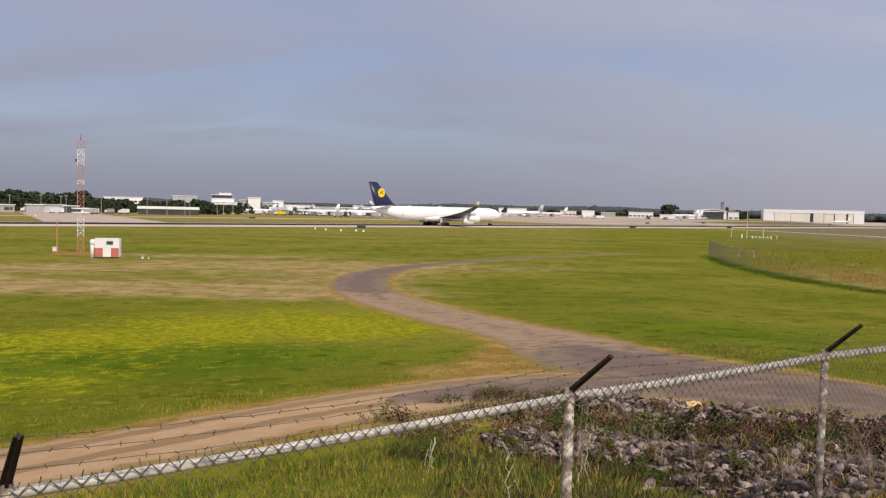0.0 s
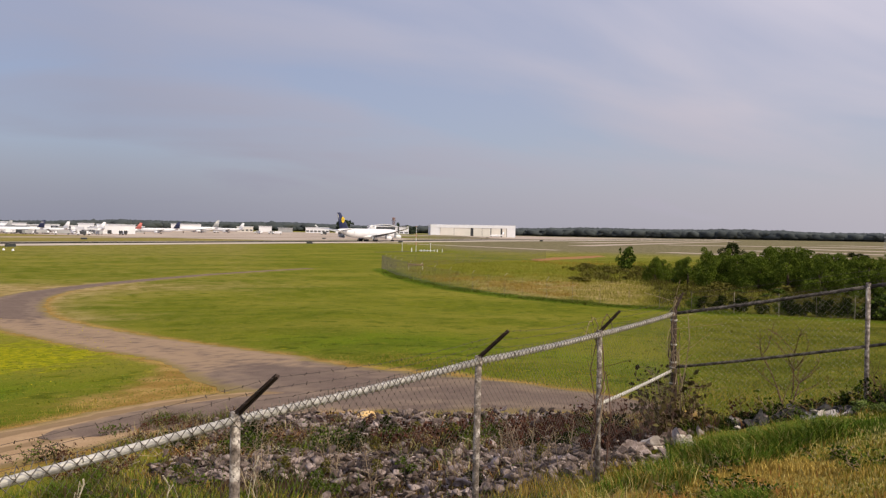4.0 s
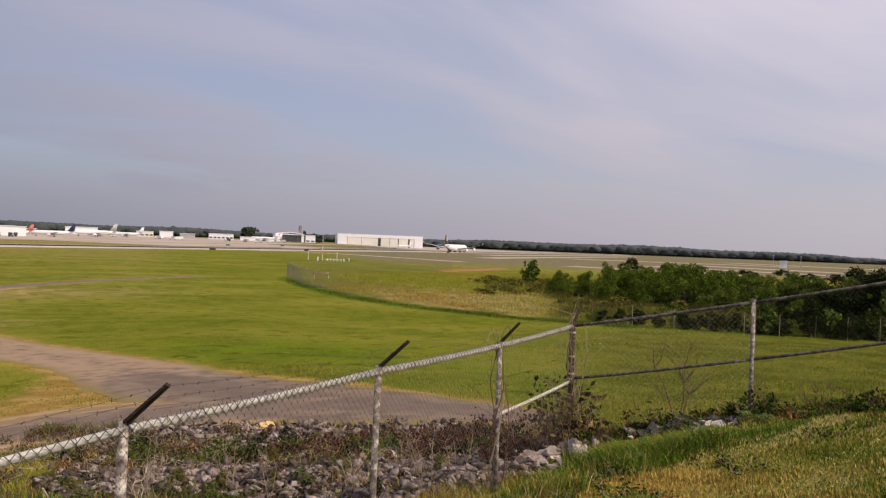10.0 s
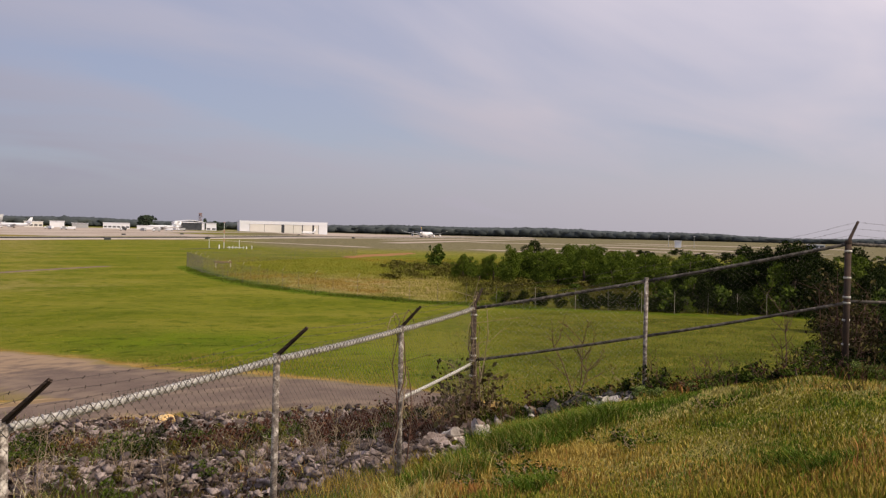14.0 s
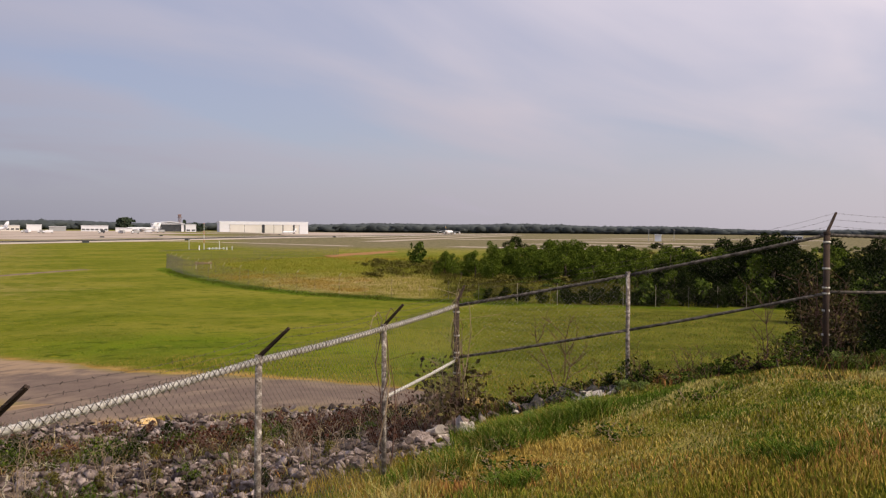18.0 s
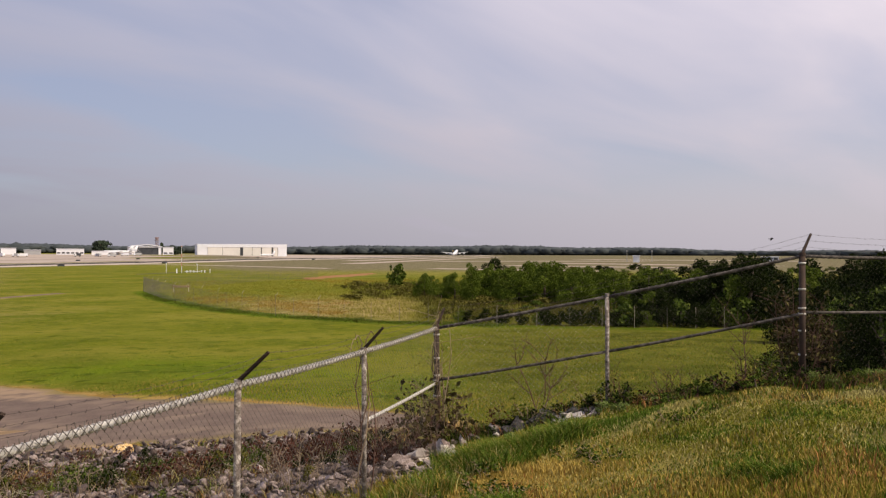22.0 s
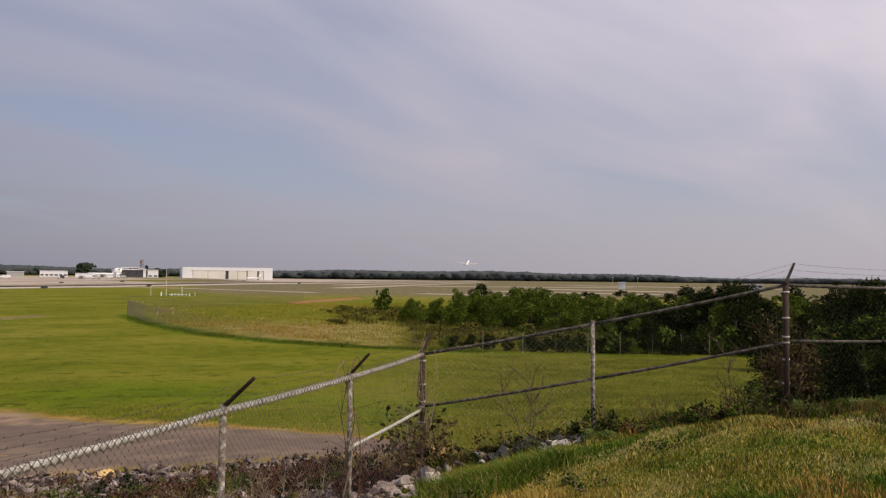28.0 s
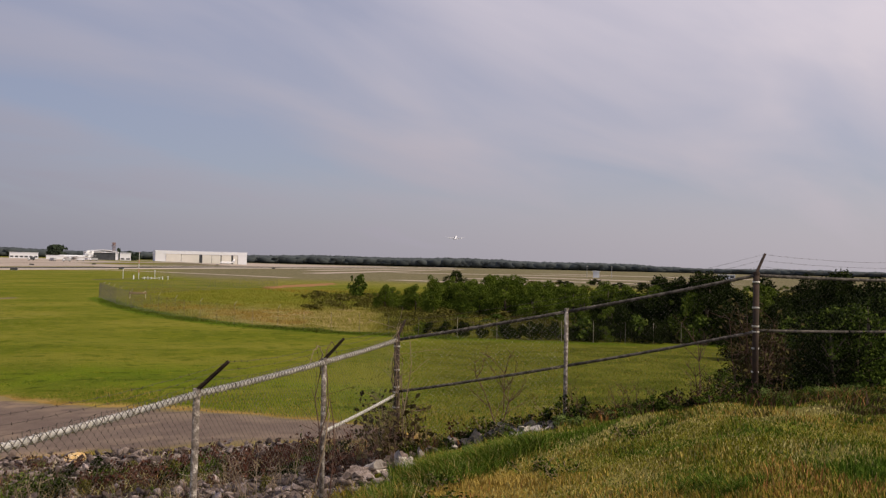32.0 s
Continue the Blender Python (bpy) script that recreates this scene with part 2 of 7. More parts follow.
M = dict(
    galvanised=material("galvanised_steel", [(0.045, 0.032, 0.026), (0.2, 0.165, 0.145), (0.66, 0.61, 0.57)], 17, 70, 0.8, 0.0, 0.3),
    rail=material("weathered_rail", [(0.36, 0.34, 0.315), (0.54, 0.52, 0.49), (0.68, 0.66, 0.63)], 7, 50, 0.65, 0.1, 0.2),
    lashing=material("weathered_lashing_wire", [(0.4, 0.365, 0.33), (0.62, 0.575, 0.535), (0.74, 0.7, 0.66)], 9, 60, 0.7, 0.1),
    # darker, mottled rail colour for the return of the fence
    dark_rail=material("dark_brown_rail", [(0.018, 0.014, 0.012), (0.055, 0.046, 0.04), (0.19, 0.165, 0.15)], 12, 60, 0.8, 0.0, 0.25),
    wire=material("chain_link_wire", [(0.09, 0.078, 0.068), (0.24, 0.215, 0.19)], 3, 40, 0.7, 0.2),
    rust=material("rusted_steel", [(0.026, 0.018, 0.014), (0.075, 0.045, 0.034)], 8, 70, 0.85, 0.2, 0.2),
    barb=material("barbed_wire_steel", [(0.06, 0.045, 0.04), (0.13, 0.1, 0.09)], 8, 60, 0.7, 0.4),
    white=material("white_paint", [(0.76, 0.78, 0.84), (0.84, 0.86, 0.92)], 0.2, 2.0, 0.5),
    cream=material("cream_panels", [(0.7, 0.68, 0.64), (0.79, 0.77, 0.73)], 0.1, 1.0, 0.6),
    greyclad=material("grey_cladding", [(0.3, 0.31, 0.33), (0.45, 0.46, 0.48)], 0.1, 1.0, 0.6),
    darkclad=material("dark_glazing", [(0.03, 0.035, 0.04), (0.07, 0.075, 0.085)], 0.2, 1.0, 0.3),
    red=material("red_paint", [(0.42, 0.1, 0.09), (0.55, 0.17, 0.15)], 1.0, 6.0, 0.6),
    fadedred=material("faded_red_paint", [(0.5, 0.2, 0.15), (0.62, 0.29, 0.23)], 1.0, 6.0, 0.6),
    concrete=material("pale_concrete", [(0.38, 0.315, 0.27), (0.5, 0.42, 0.365)], 0.02, 0.4, 0.9, coords="Object"),
    runway_concrete=material("pale_runway_concrete", [(0.48, 0.415, 0.36), (0.62, 0.545, 0.48)], 0.02, 0.4, 0.95),
    # the wing's grey darkened to stand for shade on its underside
    wing_shade=material("shaded_wing_grey", [(0.07, 0.072, 0.078), (0.12, 0.122, 0.13)], 0.1, 1.0, 0.6),
    wing_mid=material("pale_grey_sheet", [(0.48, 0.49, 0.51), (0.6, 0.61, 0.62)], 0.1, 1.0, 0.6),
    wing_grey=material("wing_grey_paint", [(0.52, 0.53, 0.54), (0.62, 0.63, 0.64)], 0.1, 1.0, 0.5),
    rubber_marks=material("rubber_stained_concrete", [(0.012, 0.011, 0.01), (0.035, 0.031, 0.028)], 0.05, 0.5, 0.9),
    asphalt=material("worn_asphalt", [(0.16, 0.145, 0.13), (0.28, 0.25, 0.22)], 0.05, 0.6, 0.9),
    dirt=material("dry_dirt", [(0.19, 0.125, 0.075), (0.29, 0.2, 0.115), (0.36, 0.27, 0.165)], 0.5, 6.0, 0.95, bump=0.4),
    gravel_way=worn_way("gravel_way", ((0.132, 0.096, 0.082), (0.18, 0.134, 0.11), (0.235, 0.178, 0.146), (0.225, 0.168, 0.13)), ((0.27, 0.195, 0.09), (0.195, 0.16, 0.048)), False),
    dirt_way=worn_way("dirt_way", ((0.38, 0.255, 0.15), (0.48, 0.34, 0.21), (0.31, 0.205, 0.115), (0.26, 0.178, 0.1)), ((0.29, 0.2, 0.08), (0.2, 0.16, 0.045)), True),
    spur_way=worn_way("gravel_spur_way", ((0.142, 0.104, 0.088), (0.19, 0.142, 0.117), (0.245, 0.186, 0.152), (0.235, 0.176, 0.136)), ((0.4, 0.28, 0.17), (0.3, 0.215, 0.13)), False),
    streak_dark=material("dark_streak_brown", [(0.03, 0.03, 0.014), (0.06, 0.055, 0.026)], 0.4, 4.0, 0.95),
    # the tower's red, paled for the haze of its distance
    tower_paint=material("hazed_red_tower_paint", [(0.17, 0.1, 0.092), (0.26, 0.165, 0.15)], 0.5, 4.0, 0.8),
    redsoil=material("orange_clay", [(0.26, 0.13, 0.055), (0.36, 0.2, 0.09)], 0.3, 3.0, 0.95),
    rock=material("pale_granite", [(0.045, 0.03, 0.026), (0.18, 0.134, 0.122), (0.56, 0.465, 0.445)], 3.0, 25.0, 0.9, bump=0.4, spread=0.6),
    rocks=material("pale_granite_rubble", [(0.022, 0.014, 0.012), (0.108, 0.077, 0.068), (0.5, 0.41, 0.39)], 3.0, 25.0, 0.9, bump=0.4, spread=0.6, island=True),
    white_rock=material("bleached_stone", [(0.2, 0.165, 0.15), (0.46, 0.41, 0.39), (0.7, 0.66, 0.64)], 3.0, 22.0, 0.9, bump=0.4, spread=0.4),
    dark_rock=material("dark_stone", [(0.012, 0.011, 0.011), (0.035, 0.032, 0.032), (0.09, 0.085, 0.085)], 4.0, 25.0, 0.85, bump=0.4),
    orange_rock=material("orange_stone", [(0.5, 0.27, 0.08), (0.74, 0.5, 0.22), (0.86, 0.74, 0.54)], 6.0, 30.0, 0.9, bump=0.4),
    blue=material("dark_blue_paint", [(0.008, 0.012, 0.05), (0.014, 0.02, 0.075)], 0.1, 1.0, 0.35),
    yellow=material("yellow_paint", [(0.75, 0.5, 0.02), (0.85, 0.6, 0.04)], 0.2, 2.0, 0.4),
    greymetal=material("grey_paint", [(0.33, 0.34, 0.36), (0.42, 0.43, 0.45)], 0.1, 1.0, 0.4),
    straw_paint=material("pale_weathered_paint", [(0.42, 0.37, 0.29), (0.58, 0.52, 0.42)], 2.0, 20.0, 0.8),
    tyre=material("black_rubber", [(0.012, 0.012, 0.012), (0.03, 0.03, 0.03)], 1.0, 8.0, 0.85),
    bark=material("bark", [(0.06, 0.045, 0.035), (0.15, 0.11, 0.085)], 3.0, 30.0, 0.95, bump=0.5),
    # leaf green greyed to carry the haze in front of these trees
    far_tree=leafy("hazed_far_tree_leaves", [(0.026, 0.037, 0.026), (0.043, 0.06, 0.04), (0.075, 0.095, 0.06)]),
    stalk=material("dry_stalks", [(0.2, 0.135, 0.09), (0.44, 0.34, 0.23)], 3.0, 20.0, 0.9, spread=0.5, island=True),
    redstalk=material("reddish_stems", [(0.07, 0.036, 0.028), (0.18, 0.095, 0.07)], 3.0, 20.0, 0.9, spread=0.5, island=True),
    leaf=leafy("green_leaves", [(0.016, 0.03, 0.004), (0.06, 0.092, 0.014), (0.15, 0.2, 0.036)]),
    # near-black green: the deep shade of dense foliage is put into it
    leaf_dark=leafy("shade_dark_leaves", [(0.003, 0.006, 0.002), (0.012, 0.02, 0.004), (0.05, 0.07, 0.015)], 0.7, spread=0.45),
    leaf_bush=leafy("thicket_leaves", [(0.008, 0.018, 0.003), (0.088, 0.128, 0.015), (0.21, 0.258, 0.044)], 0.7, spread=0.35),
    blade_tan=leafy("tall_dry_meadow", [(0.24, 0.165, 0.028), (0.3, 0.2, 0.034), (0.35, 0.225, 0.04)], 0.05),
    blade_scrub=leafy("olive_scrub_grass", [(0.05, 0.054, 0.01), (0.08, 0.08, 0.016), (0.12, 0.11, 0.024)], 0.05),
    leaf_olive=leafy("olive_scrub_leaves", [(0.055, 0.058, 0.012), (0.12, 0.11, 0.024), (0.21, 0.185, 0.05)]),
    leaf_creeper=leafy("brown_green_creeper_leaves", [(0.02, 0.014, 0.008), (0.062, 0.05, 0.02), (0.13, 0.115, 0.045)]),
    leaf_red=leafy("red_brown_leaves", [(0.03, 0.013, 0.01), (0.075, 0.03, 0.022), (0.15, 0.07, 0.045)]),
    leaf_pale=leafy("pale_weed_leaves", [(0.08, 0.13, 0.03), (0.16, 0.22, 0.06), (0.25, 0.3, 0.1)]),
    blade=leafy("grass_blades", [(0.125, 0.134, 0.013), (0.225, 0.22, 0.028), (0.38, 0.34, 0.078)], 0.35),
    blade_dry=leafy("dry_grass_blades", [(0.21, 0.135, 0.026), (0.39, 0.275, 0.062), (0.57, 0.44, 0.14)], 0.5),
    blade_lush=leafy("lush_grass_blades", [(0.03, 0.072, 0.008), (0.085, 0.148, 0.016), (0.185, 0.24, 0.04)], 0.4),
    blade_red=leafy("russet_grass_stems", [(0.2, 0.085, 0.03), (0.36, 0.17, 0.06), (0.5, 0.29, 0.11)], 0.5),
    blade_brown=leafy("dark_brown_weed_stems", [(0.035, 0.02, 0.014), (0.085, 0.048, 0.036), (0.17, 0.105, 0.08)], 0.5),
    blade_pale=leafy("bleached_cut_grass", [(0.27, 0.24, 0.075), (0.42, 0.37, 0.135), (0.56, 0.5, 0.22)], 0.5),
    flower=leafy("yellow_flowers", [(0.36, 0.31, 0.01), (0.5, 0.44, 0.015), (0.62, 0.55, 0.03)], 0.6),
    # blue-grey because distance haze is put into the foliage colour
    far_leaf=material("hazed_far_woods_foliage", [(0.042, 0.053, 0.06), (0.052, 0.064, 0.07), (0.062, 0.075, 0.08)], 0.02, 0.15, 0.95),
    glass=material("cockpit_glass", [(0.01, 0.012, 0.015), (0.02, 0.022, 0.026)], 1.0, 5.0, 0.1),
)

for paving in ("concrete", "runway_concrete", "rubber_marks", "asphalt", "redsoil"):
    M[paving].node_tree.nodes["Principled BSDF"].inputs["Specular IOR Level"].default_value = 0.05

# ---------------------------------------------------------------- mesh helpers


def fast_mesh(name, verts, faces, mats, index=None):
    """verts (n, 3) and faces (m, 3 or 4) as arrays."""
    verts, faces = np.asarray(verts, np.float32), np.asarray(faces, np.int32)
    me = bpy.data.meshes.new(name)
    me.vertices.add(len(verts))
    me.vertices.foreach_set("co", verts.ravel())
    k = faces.shape[1]
    me.loops.add(faces.size)
    me.loops.foreach_set("vertex_index", faces.ravel())
    me.polygons.add(len(faces))
    me.polygons.foreach_set("loop_start", np.arange(len(faces), dtype=np.int32) * k)
    for m in mats:
        me.materials.append(m)
    if index is not None:
        me.polygons.foreach_set("material_index", np.asarray(index, np.int32))
    me.update(calc_edges=True)
    me.validate()
    return me


def part(name, bm, mat, parent, label="", smooth=False):
    me = bpy.data.meshes.new(name)
    if smooth:
        for f in bm.faces:
            f.smooth = True
    bm.to_mesh(me)
    bm.free()
    me.materials.append(mat)
    ob = new(name, me)
    ob.parent = parent
    if label:
        tagged(ob, label)
    return ob


def thing(name, label, category, at=None, group="", kind=""):
    ob = tagged(new(name), label, category, group, kind)
    if at is not None:
        ob.matrix_basis = at
    return ob


def box(bm, x0, x1, y0, y1, z0, z1, bevel=0.0):
    got = bmesh.ops.create_cube(bm, size=1.0)["verts"]
    for v in got:
        v.co = Vector((x0 + (v.co.x + 0.5) * (x1 - x0), y0 + (v.co.y + 0.5) * (y1 - y0), z0 + (v.co.z + 0.5) * (z1 - z0)))
    if bevel:
        edges = list({e for v in got for e in v.link_edges})
        bmesh.ops.bevel(bm, geom=edges, offset=bevel, segments=2, affect="EDGES")
    return bm


def tube(bm, a, b, r0, r1=None, sides=10, caps=True):
    """A straight round bar from a to b."""
    a, b = Vector(a), Vector(b)
    d = b - a
    q = d.to_track_quat("Z", "Y").to_matrix().to_4x4()
    m = Matrix.Translation((a + b) / 2) @ q
    bmesh.ops.create_cone(bm, cap_ends=caps, segments=sides, radius1=r0, radius2=r0 if r1 is None else r1, depth=d.length, matrix=m)
    return bm


def polytube(bm, pts, radii, sides=8):
    """A bent, tapering bar along pts."""
    rings = []
    for k, p in enumerate(pts):
        d = (Vector(pts[min(k + 1, len(pts) - 1)]) - Vector(pts[max(k - 1, 0)])).normalized()
        u = d.orthogonal().normalized() if abs(d.z) > 0.99 else d.cross(UP).normalized()
        w = d.cross(u)
        rings.append([bm.verts.new(Vector(p) + radii[k] * (math.cos(6.2832 * i / sides) * u + math.sin(6.2832 * i / sides) * w)) for i in range(sides)])
    for r, s in zip(rings, rings[1:]):
        for i in range(sides):
            bm.faces.new((r[i], r[(i + 1) % sides], s[(i + 1) % sides], s[i]))
    for ring in (rings[0][::-1], rings[-1]):
        bm.faces.new(ring)
    bmesh.ops.recalc_face_normals(bm, faces=bm.faces)
    return bm


def bars(segments, radius, sides=3):
    """Many thin straight bars at once, as arrays; segments: (n, 2, 3)."""
    s = np.asarray(segments, float)
    a, b = s[:, 0], s[:, 1]
    d = b - a
    d /= np.linalg.norm(d, axis=1)[:, None] + 1e-9
    ref = np.where(np.abs(d[:, 2:3]) > 0.9, (1.0, 0, 0), (0, 0, 1.0))
    u = np.cross(d, ref)
    u /= np.linalg.norm(u, axis=1)[:, None] + 1e-9
    w = np.cross(d, u)
    n = len(s)
    rad = np.broadcast_to(np.asarray(radius, float), (n,))[:, None]
    v = np.zeros((n, 2 * sides, 3))
    for i in range(sides):
        o = rad * (math.cos(2 * math.pi * i / sides) * u + math.sin(2 * math.pi * i / sides) * w)
        v[:, i], v[:, sides + i] = a + o, b + o
    base = (np.arange(n) * 2 * sides)[:, None]
    f = np.concatenate([base + np.array([i, (i + 1) % sides, sides + (i + 1) % sides, sides + i]) for i in range(sides)], 0)
    return v.reshape(-1, 3), f


def smooth(a, b, v):
    u = np.clip((np.asarray(v, float) - a) / (b - a), 0, 1)
    return u * u * (3 - 2 * u)


def away(bearing, distance):
    return distance * math.sin(radians(bearing)), distance * math.cos(radians(bearing))


# ---------------------------------------------------------------- the lie of the land
POST = [(-1.88, 3.36), (0.63, 5.24), (3.05, 7.13), (5.48, 8.99), (7.93, 10.83), (9.60, 8.79), (11.32, 6.68)]
TOP = [5.015, 5.05, 5.03, 4.99, 5.02, 5.55, 6.17]
RUN_HEADING, RUN_OFF = 45.2, 252.0
RUN_D = Vector((math.sin(radians(RUN_HEADING)), math.cos(radians(RUN_HEADING)), 0))
RUN_N = Vector((-RUN_D.y, RUN_D.x, 0))


def height(x, y):
    """The ground: a knoll inside the fence, a stony bank outside it, a field that falls to the airfield."""
    x, y = np.asarray(x, float), np.asarray(y, float)
    n = -0.6 * x + 0.8 * y
    s = np.maximum(n - 3.8, np.minimum(0.774 * (x - 7.93) + 0.633 * (y - 10.83), 0.30 * (x - 11.32) + 0.954 * (y - 6.68)))
    knoll = np.interp(n, (-3, -1, 1.4, 3.8), (-1.62, -1.66, -2.42, -3.02))
    field = np.interp(s, (0, 2.5, 7, 20, 45, 110), (-3.02, -3.6, -4.0, -4.9, -5.95, -6.2))
    r = np.hypot(x, y)
    b = np.degrees(np.arctan2(x, y))
    rise = 3.4 * smooth(500, 1150, r) * (1 - smooth(19, 30, b)) * smooth(-60, -20, b)
    knoll = knoll - 0.27 * np.exp(-((x - 11.8) ** 2 + (y - 6.7) ** 2) / 5.0) + 0.1 * np.exp(-((x - 9.3) ** 2 + (y - 9.0) ** 2) / 1.4)
    knoll = knoll + 0.05 * hummocks(x, y)
    return EYE + np.where(s <= 0, knoll, field + (knoll + 3.02) * (1 - smooth(0, 12, s))) + rise


def hummocks(x, y):
    """The lumpy turf along the knoll's crest: -1 to 1."""
    r, b = np.hypot(x, y), np.degrees(np.arctan2(x, y))
    wave = np.sin(4.1 * x + 1.7 * y) + np.sin(2.3 * x - 4.4 * y + 1.0) + np.sin(5.6 * y - 1.1 * x + 2.0)
    return wave / 2.2 * smooth(7.6, 9.0, r) * (1 - smooth(13.5, 15, r)) * smooth(47, 52, b) * (1 - smooth(75, 85, b))


def ground(x, y):
    return float(height(x, y))


def line_distance(x, y, pts):
    """Distance of points to a polyline, and its half width there."""
    best, half = np.full(np.shape(x), 1e9), np.zeros(np.shape(x))
    for (x0, y0, w0), (x1, y1, w1) in zip(pts, pts[1:]):
        dx, dy = x1 - x0, y1 - y0
        u = np.clip(((x - x0) * dx + (y - y0) * dy) / (dx * dx + dy * dy), 0, 1)
        d = np.hypot(x - x0 - u * dx, y - y0 - u * dy)
        near = d < best
        best, half = np.where(near, d, best), np.where(near, w0 + (w1 - w0) * u, half)
    return best, half


def curve_points(pts, step=0.6):
    """A smooth line (Catmull-Rom) through rows of x, y, half width."""
    p = [np.array(q, float) for q in pts]
    p = [2 * p[0] - p[1]] + p + [2 * p[-1] - p[-2]]
    out = []
    for a, b, c, d in zip(p, p[1:], p[2:], p[3:]):
        k = max(2, int(np.linalg.norm((c - b)[:2]) / step))
        for i in range(k):
            t = i / k
            out.append(0.5 * (2 * b + (c - a) * t + (2 * a - 5 * b + 4 * c - d) * t * t + (3 * b - a - 3 * c + d) * t ** 3))
    out.append(p[-2])
    return out


# the perimeter fence across the field: from its far corner along the field, and away behind
FAR_FENCE = [(42.1, 135.4), (37.6, 114.0), (35.4, 98.0), (34.6, 84.0), (36.2, 72.0), (39.4, 63.5), (43.6, 56.5), (47.6, 51.2), (51.2, 47.4), (54.8, 43.8), (58.6, 41.2), (63.0, 39.0), (68.5, 36.0)]
FAR_BACK = [(42.1, 135.4), (58, 151), (78, 170), (101, 188)]


def far_fence_height(x, y):
    """Taller at the far corner, lower towards the thicket."""
    return float(np.interp(y, (36, 60, 97, 120, 136, 190), (1.75, 1.75, 2.1, 2.3, 2.4, 2.3)))


GRAVEL_ROAD = [(11.6, 15.6, 0.4), (10.9, 16.3, 1.5), (9.6, 17.6, 2.5), (7.2, 20.9, 2.7), (5.2, 25.6, 2.6), (4.0, 33.0, 2.1), (0.6, 41.5, 2.1), (-3.0, 52.0, 2.2), (-6.0, 62.5, 2.3), (-7.0, 72.0, 2.3), (-6.6, 80.5, 2.2), (-3.6, 91.0, 1.6), (2.6, 102.5, 1.3), (13.0, 117.5, 1.0), (30.0, 136.0, 0.9)]
GRAVEL_SPUR = [(7.6, 19.6, 1.6), (4.6, 20.6, 1.9), (2.2, 20.6, 1.9), (0.4, 20.0, 1.6), (-0.7, 19.4, 0.9), (-1.3, 19.0, 0.3)]
DIRT_TRACK = [(6.5, 21.0, 1.8), (2.6, 21.4, 2.2), (-0.6, 19.7, 2.0), (-3.2, 17.6, 1.7), (-5.2, 15.4, 1.6), (-7.2, 13.2, 1.6), (-10.0, 10.0, 1.6), (-14.0, 5.0, 1.6)]

# ---------------------------------------------------------------- ground


def ground_material():
    m = bpy.data.materials.new("grassland")
    m.use_nodes = True
    n, l = m.node_tree.nodes, m.node_tree.links
    b = n["Principled BSDF"]
    b.inputs["Roughness"].default_value, b.inputs["Specular IOR Level"].default_value = 0.95, 0.02
    tc, at = n.new("ShaderNodeTexCoord"), n.new("ShaderNodeAttribute")
    at.attribute_name = "kinds"
    sep = n.new("ShaderNodeSeparateColor")
    l.new(at.outputs["Color"], sep.inputs[0])

    def tex(scale, detail, stretch=None):
        t = n.new("ShaderNodeTexNoise")
        t.inputs["Scale"].default_value, t.inputs["Detail"].default_value = scale, detail
        if stretch:
            mp = n.new("ShaderNodeMapping")
            mp.inputs["Scale"].default_value = stretch
            mp.inputs["Rotation"].default_value = (0, 0, radians(20))
            l.new(tc.outputs["Object"], mp.inputs[0])
            l.new(mp.outputs[0], t.inputs["Vector"])
        else:
            l.new(tc.outputs["Object"], t.inputs["Vector"])
        return t.outputs["Fac"]

    def mix(fac, a, c):
        x = n.new("ShaderNodeMix")
        x.data_type = "RGBA"
        l.new(fac, x.inputs["Factor"])
        for s, v in (("A", a), ("B", c)):
            if isinstance(v, tuple):
                x.inputs[s].default_value = (*v, 1)
            else:
                l.new(v, x.inputs[s])
        return x.outputs["Result"]

    def span(v, lo, hi):
        x = n.new("ShaderNodeMapRange")
        x.interpolation_type = "SMOOTHSTEP"
        x.inputs["From Min"].default_value, x.inputs["From Max"].default_value = lo, hi
        l.new(v, x.inputs["Value"])
        return x.outputs[0]

    def total(a, c, k=1.0):
        x = n.new("ShaderNodeMath")
        x.operation = "MULTIPLY_ADD"
        l.new(c, x.inputs[0])
        x.inputs[1].default_value = k
        l.new(a, x.inputs[2])
        return x.outputs[0]

    wide, mid, fine, grain = tex(0.06, 6, (1, 1.4, 1)), tex(0.35, 6), tex(3.0, 4), tex(24.0, 3)
    green = mix(span(mid, 0.36, 0.64), (0.105, 0.135, 0.009), (0.155, 0.172, 0.012))
    green = mix(span(wide, 0.38, 0.68), green, (0.225, 0.215, 0.03))
    green = mix(span(fine, 0.45, 0.8), green, (0.17, 0.17, 0.022))
    lush = mix(span(mid, 0.4, 0.62), (0.08, 0.135, 0.006), (0.13, 0.182, 0.009))
    dry = mix(span(mid, 0.35, 0.65), (0.3, 0.22, 0.085), (0.42, 0.32, 0.155))
    dry = mix(span(fine, 0.48, 0.8), dry, (0.19, 0.16, 0.04))
    clump, tuft = tex(0.8, 7), tex(1.9, 6)
    dry = mix(span(clump, 0.5, 0.72), dry, (0.17, 0.15, 0.028))
    green = mix(span(clump, 0.52, 0.72), green, (0.075, 0.1, 0.006))
    green = mix(span(tuft, 0.56, 0.7), green, (0.21, 0.2, 0.03))
    lush = mix(span(clump, 0.54, 0.68), lush, (0.045, 0.075, 0.005))
    lush = mix(span(tuft, 0.56, 0.68), lush, (0.15, 0.175, 0.012))
    # long uncut grass, far straw paled for haze, and sun-burnt orange grass along the tracks
    ca = n.new("ShaderNodeAttribute")
    ca.attribute_name = "cover"
    cover = n.new("ShaderNodeSeparateColor")
    l.new(ca.outputs["Color"], cover.inputs[0])
